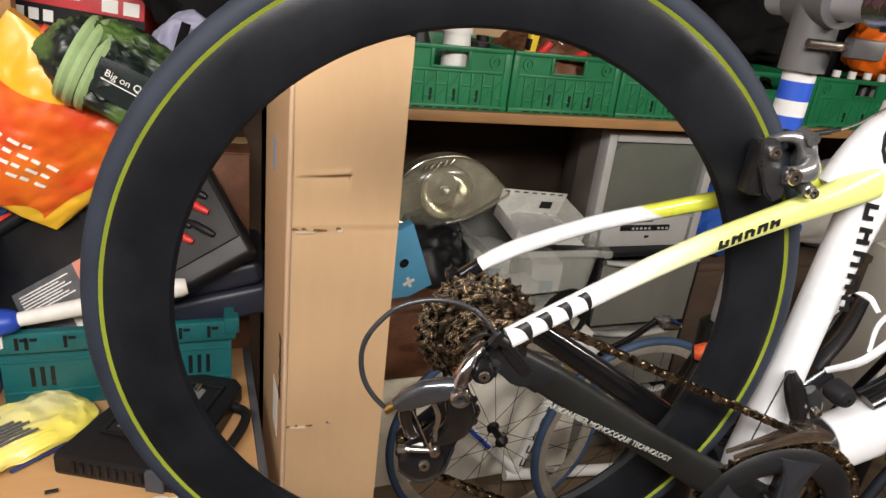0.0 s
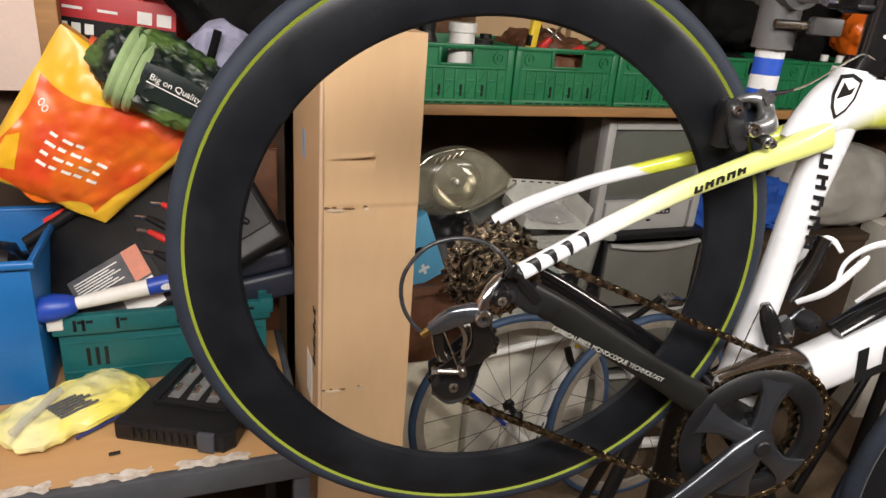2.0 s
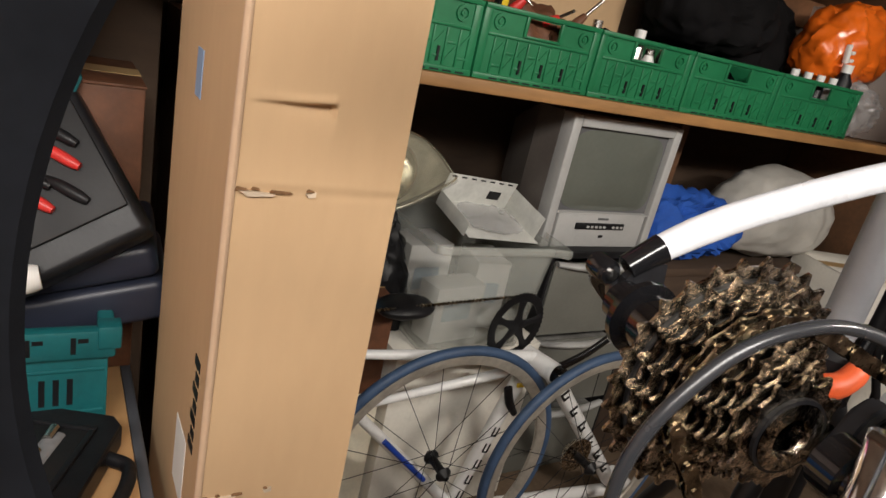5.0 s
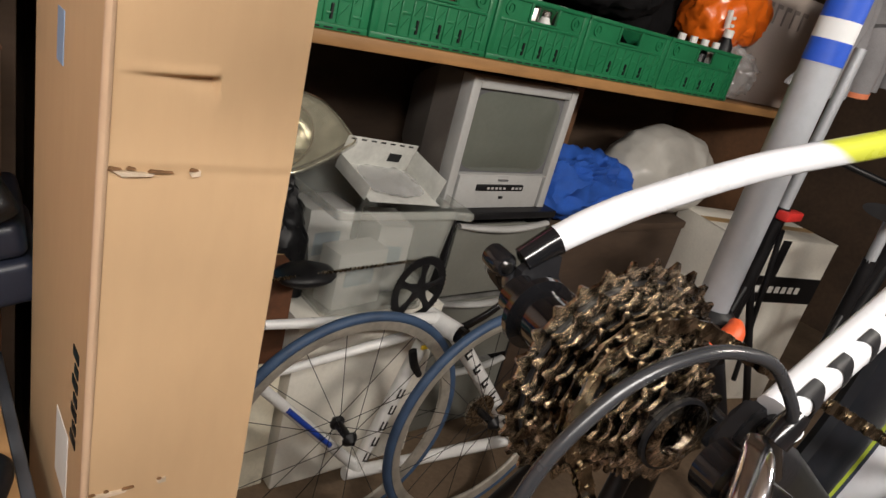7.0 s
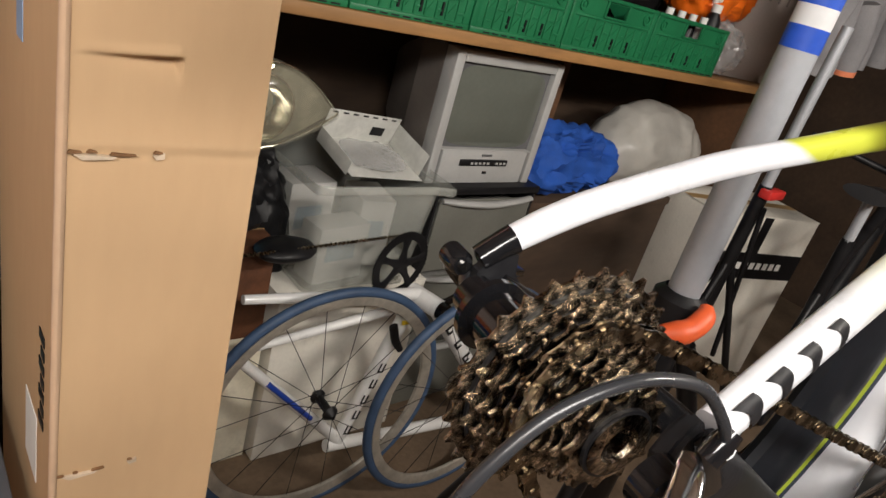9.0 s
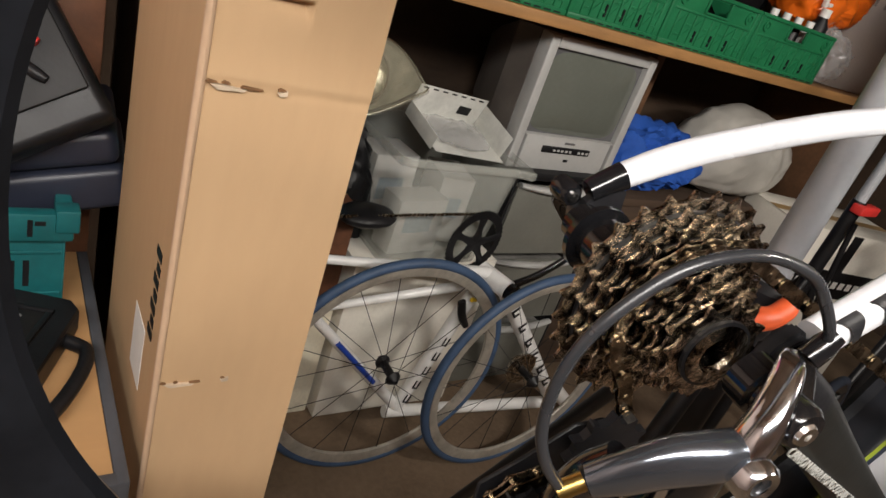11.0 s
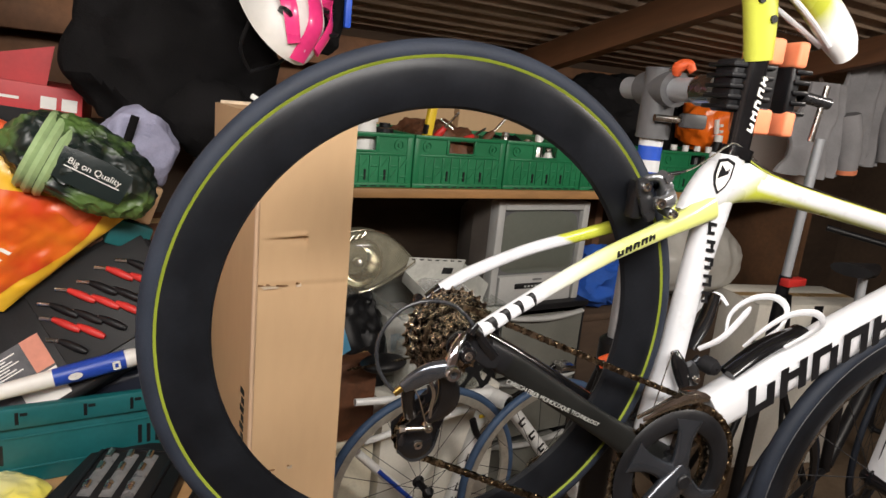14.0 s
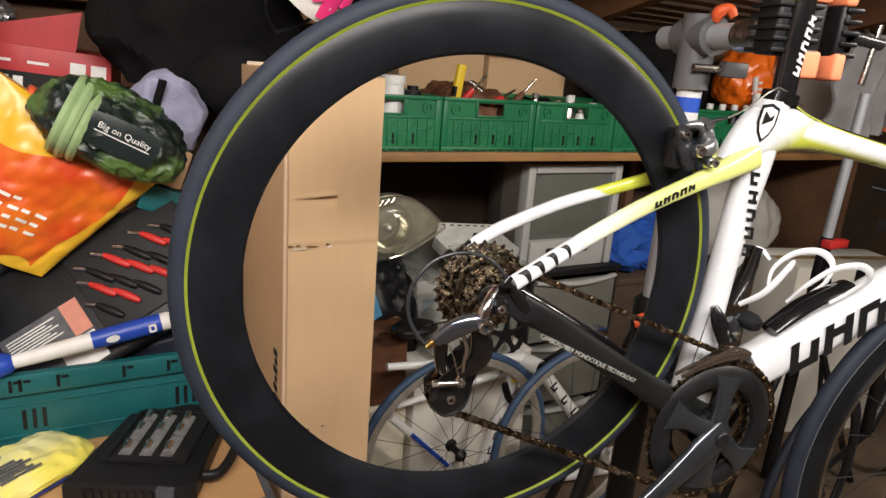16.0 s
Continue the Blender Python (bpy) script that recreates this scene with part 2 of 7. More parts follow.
def gear(bm, teeth, radius, hole, y0, y1, cx=0.0, cz=0.0, turn=0.0):
    """A toothed ring in the x-z plane."""
    out, inn = [], []
    for k in range(teeth * 4):
        a = 2 * math.pi * (k // 4 + (0.0, 0.10, 0.32, 0.78)[k % 4]) / teeth + turn
        r = radius + (0.0014, 0.0014, -0.0026, -0.0026)[k % 4]
        out.append((cx + r * math.cos(a), cz + r * math.sin(a)))
        inn.append((cx + hole * math.cos(a), cz + hole * math.sin(a)))
    rows = [[bm.verts.new((x, y, z)) for x, z in ring] for ring, y in ((out, y0), (out, y1), (inn, y1), (inn, y0))]
    n = len(out)
    for i in range(4):
        a, b = rows[i], rows[(i + 1) % 4]
        for k in range(n):
            bm.faces.new((a[k], a[(k + 1) % n], b[(k + 1) % n], b[k]))
    return bm


def crumple(bm, amount, size, seed, folds=0.0):
    """Pushes vertices in and out by noise, with sharp creases for film and cloth."""
    off = Vector((seed * 3.1, seed * 1.7, seed * 0.9))
    for v in bm.verts:
        q = v.co / size + off
        d = noise.noise(q) + 0.5 * noise.noise(q * 2.3)
        if folds:
            d += folds * (0.35 - abs(noise.noise(q * 1.6 + off)) * 1.4 - 0.4 * abs(noise.noise(q * 3.7)))
        v.co += v.normal * (amount * d) if v.normal.length else Vector((0, 0, amount * d))
    return bm


def sack(sx, sy, sz, seed, amount=0.02, size=0.08, power=0.7, flat=0.0, folds=0.8, detail=5):
    """A soft bag or heap of cloth, resting at z = 0."""
    bm = bmesh.new()
    bmesh.ops.create_icosphere(bm, subdivisions=detail, radius=1)
    for v in bm.verts:
        c = v.co
        x, y, z = (math.copysign(abs(q) ** power, q) for q in c)
        taper = 1 - 0.25 * max(0, z)
        v.co = Vector((x * sx / 2 * taper, y * sy / 2 * taper, z * sz / 2))
    bm.normal_update()
    crumple(bm, amount, size, seed, folds)
    low = min(v.co.z for v in bm.verts)
    for v in bm.verts:
        v.co.z = max(v.co.z - low - flat, 0.0)
    return bm


def lettering(name, words, size, parent, material, m, label=""):
    """Raised lettering as a mesh, laid in the x-y plane of m."""
    data = bpy.data.curves.new(name, "FONT")
    data.body, data.size, data.extrude, data.align_x, data.align_y = words, size, 0.0004, "CENTER", "CENTER"
    tmp = new(name + "_curve", data)
    mesh = bpy.data.meshes.new_from_object(tmp.evaluated_get(bpy.context.evaluated_depsgraph_get()))
    bpy.data.objects.remove(tmp)
    mesh.materials.clear()
    mesh.materials.append(material)
    ob = new(name, mesh)
    ob.parent = parent
    ob.matrix_local = m
    return tagged(ob, label)


def bars(name, parent, material, m, rows):
    """Writing that cannot be read: flat bars of its size. rows: x0, x1, y0, y1 in the x-y plane of m."""
    bm = bmesh.new()
    for x0, x1, y0, y1 in rows:
        block(bm, x0, x1, y0, y1, 0, 0.0008)
    return part(name, bm, material, parent, "", False, m)

# ---- the room ----
structure("floor", box(-1.6, 4.2, -2.6, 1.9, FLOOR - 0.1, FLOOR), CONCRETE, "dirty brown concrete garage floor")
structure("wall_back", box(-1.6, 4.2, 1.66, 1.8, FLOOR, 1.55), BRICK_DARK, "dark stained timber board wall behind the shelf")
structure("wall_left", box(-1.7, -1.55, -2.6, 1.7, FLOOR, 2.3), WALL_PINK, "pale pink painted plaster wall")
structure("wall_right", box(4.1, 4.2, -2.6, 1.7, FLOOR, 2.3), BRICK_DARK, "dark timber wall at the end")
structure("wall_front", box(-1.6, 4.2, -2.7, -2.55, FLOOR, 2.4), WALL_PINK, "pale painted wall behind the camera")


def roof():
    """Corrugated sheet that rises from the back wall, its ridges running along the wall."""
    bm = bmesh.new()
    n = 260
    rows = []
    for side in (0.0, 0.012):
        for k in range(n + 1):
            b = 1.8 - 4.5 * k / n
            z = 1.44 + (1.8 - b) * 0.235 + 0.011 * math.sin((1.8 - b) * 2 * math.pi / 0.073) + side
            rows.append([bm.verts.new((a, b, z)) for a in (-1.7, 1.0, 4.2)])
    for i in range(n):
        for o in (0, n + 1):
            a, b = rows[i + o], rows[i + o + 1]
            for k in range(2):
                bm.faces.new((a[k], a[k + 1], b[k + 1], b[k]))
    return bm


structure("ceiling", roof(), ROOF, "brown weathered corrugated roof sheets rising from the wall")
for k, a in enumerate((-0.95, 0.18, 1.27, 2.35, 3.4)):
    bm = bmesh.new()
    block(bm, a - 0.028, a + 0.028, -2.9, 0.05, -0.1, 0.0, 0.004)
    ob = structure("trim_rafter", bm, BEAM_WOOD, "reddish brown sawn timber rafter", ROOM @ pose(0, 1.66, 1.445, -13.2, 0, 0))
structure("trim_plate", box(-1.6, 4.2, 1.52, 1.66, 1.33, 1.43, 0.004), BEAM_WOOD, "brown timber wall plate under the roof")
structure("trim_board", box(-0.7, 1.4, 1.63, 1.655, 1.1, 1.33, 0.004), BEAM_WOOD, "brown timber board on the wall")
structure("partition_panel", box(-1.5, -0.585, 0.98, 1.0, 1.02, 1.75), WALL_PINK, "pale pink painted panel above the bench")
structure("trim_post", box(-0.585, -0.545, 0.97, 1.01, 0.45, 1.75, 0.003), SHELF_WOOD, "yellowish timber batten at the panel's edge")


# ---- shelf ----
def shelf():
    ob = thing("shelf", ROOM @ pose(0, 0, 0.99), "long chipboard shelf with a worn brown front edge", "shelf")
    part("shelf_board", box(0.02, 2.75, 1.075, 1.655, -0.028, 0, 0.002), SHELF_WOOD, ob)
    part("shelf_support", box(2.69, 2.72, 1.1, 1.655, FLOOR - 0.99, -0.028), DARK_WOOD, ob)
    part("shelf_support", box(0.0, 0.02, 1.1, 1.655, FLOOR - 0.99, 0), DARK_WOOD, ob)
    bm = bmesh.new()
    block(bm, 1.62, 1.66, 1.4, 1.655, FLOOR - 0.99, -0.028, 0.002)
    part("shelf_support", bm, DARK_WOOD, ob)
    return ob


shelf()


# ---- cardboard carton ----
def carton():
    ob = thing("cardboard_box", ROOM @ pose(-0.03, 0.397, FLOOR), "tall narrow brown cardboard box with torn handle slits and dents", "box")
    h = 1.215 - FLOOR
    zc, zf = 1.012 - FLOOR, 0.935 - FLOOR
    levels = sorted(set([round(h * k / 70, 4) for k in range(71)] + [round(zc - 0.03 + 0.0012 * k, 4) for k in range(42)] + [round(zf - 0.015 + 0.0015 * k, 4) for k in range(20)]))
    columns = np.linspace(-0.086, 0.0785, 64)

    def face_point(x, z):
        """The near face: a soft wave, the pressed fold and the crushed handle."""
        y = 0.0022 * noise.noise(Vector((x * 9, z * 5, 1))) + 0.001 * noise.noise(Vector((x * 28, z * 17, 4)))
        y += 0.0007 * math.exp(-((z - zf) / 0.005) ** 2) - 0.0007 * math.exp(-((z - zf - 0.009) / 0.006) ** 2)
        reach = min(1, max(0, (x + 0.08) / 0.07)) * (1 if x < -0.001 else max(0, 1 - (x + 0.001) / 0.003))
        lip = zc + 0.004 + 0.07 * max(0, x + 0.035)
        inside = 1 / (1 + math.exp((z - lip) / 0.0008)) * math.exp(-max(0, lip - z) / 0.009)
        y += 0.014 * reach ** 1.3 * inside - 0.0026 * reach * math.exp(-((z - lip - 0.004) / 0.005) ** 2)
        return Vector((x, max(y, -0.004), z))

    bm = bmesh.new()
    grid = [[bm.verts.new(face_point(x, z)) for x in columns] for z in levels]
    for p, q in zip(grid, grid[1:]):
        for k in range(len(columns) - 1):
            bm.faces.new((p[k], p[k + 1], q[k + 1], q[k]))
    back = [bm.verts.new((x, 0.31, z)) for x, z in ((-0.086, 0), (0.0785, 0), (0.0785, h), (-0.086, h))]
    left = [row[0] for row in grid]
    right = [row[-1] for row in grid]
    bm.faces.new(back)
    bm.faces.new(left + [back[3], back[0]])
    bm.faces.new(right + [back[2], back[1]])
    bm.faces.new(grid[0] + [back[1], back[0]])
    bm.faces.new(grid[-1] + [back[2], back[3]])
    part("carton_body", bm, CARDBOARD, ob)
    # rounded front corner fold
    bm = bmesh.new()
    tube(bm, [(-0.084, 0.002, 0.002, 0.0035, 0.0035), (-0.084, 0.002, h * 0.5, 0.004, 0.004), (-0.0845, 0.0015, 1.18, 0.0052, 0.0045), (-0.084, 0.002, h - 0.002, 0.0035, 0.0035)], 10, 6)
    part("carton_fold", bm, CARD_SIDE, ob, "pale rounded corner fold")
    # torn perforations along the folds, the shade inside them painted as dark plates
    mat("slit_dark", (0.2, 0.11, 0.055), 0.95, vary=0.2, scale=60, bump=0.3, spec=0.1)
    for z, w in ((0.937 - FLOOR, 1.0), (0.592 - FLOOR, 0.55)):
        for x0, x1, dz in ((-0.081, -0.071, 0.0), (-0.067, -0.06, 0.0005), (-0.05, -0.03, -0.002), (-0.016, -0.009, 0.0005)):
            x1 = x0 + (x1 - x0) * w
            bm = plate(bmesh.new(), [(x0, z + dz), (x0 + 0.002, z + dz + 0.0024 * w), (x1, z + dz + 0.0010), (x1 + 0.001, z + dz), ((x0 + x1) / 2, z + dz - 0.0006)], -0.0026, 0.001)
            part("slit", bm, MATS["slit_dark"], ob, "", False)
        bm = plate(bmesh.new(), [(-0.077, z - 0.001), (-0.06, z - 0.0015), (-0.045, z - 0.003), (-0.047, z - 0.005), (-0.07, z - 0.006)], -0.003, 0.001)
        part("torn_paper", bm, CARD_TORN, ob, "", False)
        bm = plate(bmesh.new(), [(-0.016, z - 0.002), (-0.007, z + 0.001), (-0.007, z - 0.004), (-0.014, z - 0.005)], -0.003, 0.001)
        part("torn_paper", bm, CARD_TORN, ob, "", False)
    # stickers and printing on the narrow side
    side = pose(-0.0862, 0, 0) @ Matrix(((0, 0, -1, 0), (-1, 0, 0, 0), (0, 1, 0, 0), (0, 0, 0, 1)))
    for k in range(7):
        bars("printing", ob, BLACK, side @ pose(-0.05, 0.62 - FLOOR, 0), [(-0.012 + 0.008 * (k % 2), 0.012, 0.017 * k, 0.017 * k + 0.011)])
    bars("sticker", ob, PAPER, side @ pose(-0.1, 0.52 - FLOOR, 0), [(-0.03, 0.03, 0, 0.09)])
    bars("sticker", ob, mat("sticker_blue", (0.3, 0.42, 0.62), 0.5), side @ pose(-0.17, 0.98 - FLOOR, 0), [(-0.015, 0.015, 0, 0.05)])
    # top flap that stands up at the back
    part("flap", box(-0.081, -0.01, 0.285, 0.29, h - 0.005, h + 0.006, 0.001), CARD_TORN, ob)
    return ob


carton()


# ---- bench ----
def bench():
    ob = thing("work_bench", ROOM @ pose(0, 0, 0.485), "beech-topped work bench with a dark grey steel frame", "bench")
    part("worktop", box(-1.45, -0.15, 0.375, 1.05, -0.022, 0, 0.002), BEECH, ob)
    part("edge_rail", box(-1.45, -0.145, 0.36, 0.378, -0.05, 0.001, 0.003), mat("bench_steel", (0.10, 0.105, 0.12), 0.45, metal=0.3, vary=0.1, scale=14, bump=0.05), ob)
    part("side_rail", box(-0.15, -0.135, 0.36, 1.05, -0.05, 0.001, 0.003), MATS["bench_steel"], ob)
    for x, y in ((-0.165, 0.365), (-0.165, 1.01), (-1.44, 0.365), (-1.44, 1.01)):
        part("leg", box(x, x + 0.03, y, y + 0.03, FLOOR - 0.485, -0.05, 0.003), MATS["bench_steel"], ob)
    for x0, x1, y in ((-0.52, -0.4, 0.37), (-0.36, -0.24, 0.372), (-0.66, -0.55, 0.371)):
        bm = bmesh.new()
        bmesh.ops.create_grid(bm, x_segments=12, y_segments=5, size=0.5)
        for v in bm.verts:
            v.co = Vector(((x0 + x1) / 2 + v.co.x * (x1 - x0) * (1 + 0.3 * noise.noise(v.co * 4)), y + 0.012 + v.co.y * 0.022 * (1 + noise.noise(v.co * 6 + Vector((x0 * 9, 0, 0)))), 0.0012))
        part("worn_patch", bm, mat("worn_laminate", (0.6, 0.56, 0.52), 0.7, vary=0.2, scale=60, bump=0.1, second=(0.42, 0.33, 0.25)), ob, "white worn patch on the edge")
    return ob


bench()

# ---- the road bike in the stand ----
# x forward along the frame, y away from the drive side, z up, from the rear axle
BIKE = pose(0.006, -0.005, 1.0, 0, 0, 9.0)
WHITE, LIME = (0.62, 0.63, 0.66), (0.45, 0.48, 0.05)
BB = (0.337, -0.2035)


def wheel(parent, name, centre, label, spoke=0.0, band=False, line=None):
    """Deep carbon rim with a black tyre that has a lime line on each side."""
    w = part(name, revolve(bmesh.new(), [(0.3198 + 0.0125 * math.cos(a), 0.0125 * math.sin(a)) for a in np.linspace(-2.5, 2.5, 22)], 128), RUBBER, parent, label, m=pose(*centre))
    rim = [(0.3125, -0.0105), (0.308, -0.0122), (0.299, -0.0132), (0.285, -0.0127), (0.271, -0.0098), (0.261, -0.0055), (0.258, 0)]
    part("rim", revolve(bmesh.new(), rim + [(r, -y) for r, y in rim[-2::-1]], 128), CARBON, w, "black deep-section carbon rim")
    for s in (-1, 1):
        part("tyre_line", revolve(bmesh.new(), [(0.3118, s * 0.0106), (0.3150, s * 0.01225), (0.3154, s * 0.0112), (0.3122, s * 0.0096)], 128), line or LIME_LINE, w, "thin line on the tyre wall")
    if band:
        part("rim_band", revolve(bmesh.new(), [(0.2665, -0.0075), (0.258, -0.0065), (0.2575, 0.0065), (0.2665, 0.0075)], 96), STEEL, w, "bright alloy band inside the rim")
    hub = [(0.0095, -0.05), (0.0095, -0.042), (0.021, -0.038), (0.021, -0.035), (0.0145, -0.03), (0.014, 0.0), (0.0145, 0.03), (0.0195, 0.031), (0.0195, 0.035), (0.0115, 0.036), (0.0115, 0.052), (0.006, 0.054), (0.006, -0.052)]
    part("hub", revolve(bmesh.new(), hub, 32), GLOSS_BLACK, w, "black hub shell")
    for k in range(20 if spoke else 0):
        a = 2 * math.pi * (k + 0.25) / 20
        s = 1 if k % 2 else -1
        y = 0.034 if s > 0 else -0.0365
        c, d = math.cos(a), math.sin(a)
        e = a + 0.06 * (1 if (k // 2) % 2 else -1)
        part("spoke", rod(bmesh.new(), (0.02 * math.cos(e), y, 0.02 * math.sin(e)), (0.26 * c, y * 0.06, 0.26 * d), spoke, 5), BLACK, w)
    return w


def cassette(parent):
    teeth = (28, 25, 23, 21, 19, 17, 16, 15, 14, 13, 12)
    ob = part("cassette", revolve(bmesh.new(), [(0.013, -0.012), (0.0175, -0.012), (0.0175, -0.05), (0.013, -0.052)], 32), DIRTY_GLINT_STEEL, parent, "greasy steel sprocket cluster", m=pose(0.008, -0.005, -0.002))
    for k, n in enumerate(teeth):
        y = -0.0125 - 0.0037 * k
        r = 12.7e-3 / (2 * math.sin(math.pi / n))
        g = gear(bmesh.new(), n, r, max(r - 0.017, 0.0155), y - 0.0008, y + 0.0008, turn=k * 0.37)
        # black spacer rings, which also put shade into the gaps by colour
        part("spacer_shade", revolve(bmesh.new(), [(0.014, y - 0.0009), (max(r - 0.0075, 0.0165), y - 0.0009), (max(r - 0.0075, 0.0165), y - 0.0028), (0.014, y - 0.0028)], 24), BLACK, ob, "", False)
        part("sprocket", g, DIRTY_GLINT_STEEL, ob, "", False)
    part("lockring", revolve(bmesh.new(), [(0.008, -0.051), (0.0145, -0.051), (0.0155, -0.053), (0.009, -0.0535)], 32), DIRTY_GLINT_STEEL, ob)
    return ob


def link_pair(bm, p, q, y, wide):
    """One chain link between two pins: two waisted plates and a roller."""
    p, q = Vector((p[0], 0, p[1])), Vector((q[0], 0, q[1]))
    t = (q - p).normalized()
    n = Vector((-t.z, 0, t.x))
    c = (p + q) / 2
    half = (q - p).length / 2
    out = []
    for k in range(16):
        a = 2 * math.pi * k / 16
        r = 0.0042
        x = math.cos(a)
        out.append((half if x > 0 else -half) * min(1, abs(x) * 4) * t + (r * x) * t + n * (r * math.sin(a) * (0.75 if abs(x) < 0.3 else 1)))
    for s in (-1, 1):
        y0 = y + s * (0.0028 if wide else 0.0019)
        plate(bm, [((c + o).x, (c + o).z) for o in out], y0 - 0.0005, y0 + 0.0005)
    rod(bm, (q.x, y - 0.0035, q.z), (q.x, y + 0.0035, q.z), 0.0018, 6)


def chain(parent):
    """Chain over the sprocket, the ring and the two jockey wheels."""
    pts = []
    r = 0.0385

    def arc(cx, cz, rad, a0, a1, y, n=30):
        for k in range(n + 1):
            a = radians(a0 + (a1 - a0) * k / n)
            pts.append((cx + rad * math.cos(a), y, cz + rad * math.sin(a)))

    arc(-0.016, -0.072, 0.0235, -70, -20, -0.033)
    arc(0, 0, r, 235, 67, -0.0305)
    arc(BB[0], BB[1], 0.1025, 66, -104, -0.047)
    arc(-0.04, -0.118, 0.0245, 262, 110, -0.035)
    pts.append((-0.02, -0.034, -0.072 - 0.0235 + 0.01))
    line = [np.array(p) for p in pts]
    total = [0.0]
    for a, b in zip(line, line[1:]):
        total.append(total[-1] + np.linalg.norm(b - a))
    count = int(total[-1] / 0.0127)
    at = [np.array([np.interp(k * 0.0127, total, [q[i] for q in line]) for i in range(3)]) for k in range(count)]
    bm = bmesh.new()
    for k in range(count - 1):
        link_pair(bm, (at[k][0], at[k][2]), (at[k + 1][0], at[k + 1][2]), (at[k][1] + at[k + 1][1]) / 2, k % 2)
    ob = part("chain", bm, CHAIN_STEEL, parent, "dirty brown greased steel chain", False)
    return ob


def crankset(parent):
    ob = part("crankset", revolve(bmesh.new(), [(0.012, -0.034), (0.02, -0.034), (0.021, -0.064), (0.017, -0.067), (0.006, -0.067)], 32, pose(BB[0], 0, BB[1])), DARK_ALLOY, parent, "grey alloy crankset with a black ring")
    part("chainring", gear(bmesh.new(), 50, 0.101, 0.083, -0.049, -0.0465, *BB), CHAIN_STEEL, ob, "greasy toothed chainring", False)
    part("chainring", gear(bmesh.new(), 34, 0.069, 0.055, -0.0425, -0.040, *BB), CHAIN_STEEL, ob, "", False)
    part("ring_cover", revolve(bmesh.new(), [(0.066, -0.047), (0.0945, -0.0495), (0.0955, -0.051), (0.0925, -0.0535), (0.084, -0.0565), (0.073, -0.0565), (0.067, -0.0535)], 72, pose(BB[0], 0, BB[1])), BLACK, ob, "black outer ring face")

    def at(deg, r, y, side=0.0):
        c, d = math.cos(radians(deg)), math.sin(radians(deg))
        return BB[0] + r * c - side * d, y, BB[1] + r * d + side * c

    for deg, lean in ((80, 0.006), (325, -0.006), (262, 0.004), (158, -0.004)):
        bm = tube(bmesh.new(), [(*at(deg, 0.004, -0.058), 0.008, 0.017), (*at(deg, 0.026, -0.0595, lean * 0.5), 0.008, 0.0135), (*at(deg, 0.05, -0.0588, lean), 0.007, 0.0125), (*at(deg, 0.07, -0.0572, lean), 0.0055, 0.0175), (*at(deg, 0.083, -0.0555, lean), 0.004, 0.0245)], 16, 6, power=2.4)
        part("spider_arm", bm, CRANK_GREY, ob, "glossy dark grey arm")
        x, y, z = at(deg, 0.079, -0.052)
        part("ring_bolt", rod(bmesh.new(), (x, -0.0455, z), (x, -0.0385, z), 0.005, 12), STEEL, ob)
    deg = 219
    part("crank_arm", tube(bmesh.new(), [(*at(deg, -0.014, -0.0635), 0.007, 0.02), (*at(deg, 0.02, -0.066), 0.0095, 0.0225), (*at(deg, 0.06, -0.0685), 0.0095, 0.0185), (*at(deg, 0.11, -0.0715), 0.0085, 0.0145), (*at(deg, 0.165, -0.0745), 0.0075, 0.013), (*at(deg, 0.183, -0.0755), 0.006, 0.009)], 20, 7, power=2.3), CRANK_GREY, ob, "polished grey crank arm")
    part("arm_cap", revolve(bmesh.new(), [(0.001, -0.0765), (0.009, -0.0765), (0.0105, -0.075), (0.0105, -0.07), (0.001, -0.07)], 24, pose(BB[0], 0, BB[1])), BLACK, ob)
    part("crank_arm", tube(bmesh.new(), [(*at(deg, 0.0, 0.06), 0.008, 0.018), (*at(deg, -0.09, 0.068), 0.008, 0.014), (*at(deg, -0.17, 0.074), 0.007, 0.012)], 14, 5), CRANK_GREY, ob)
    return ob


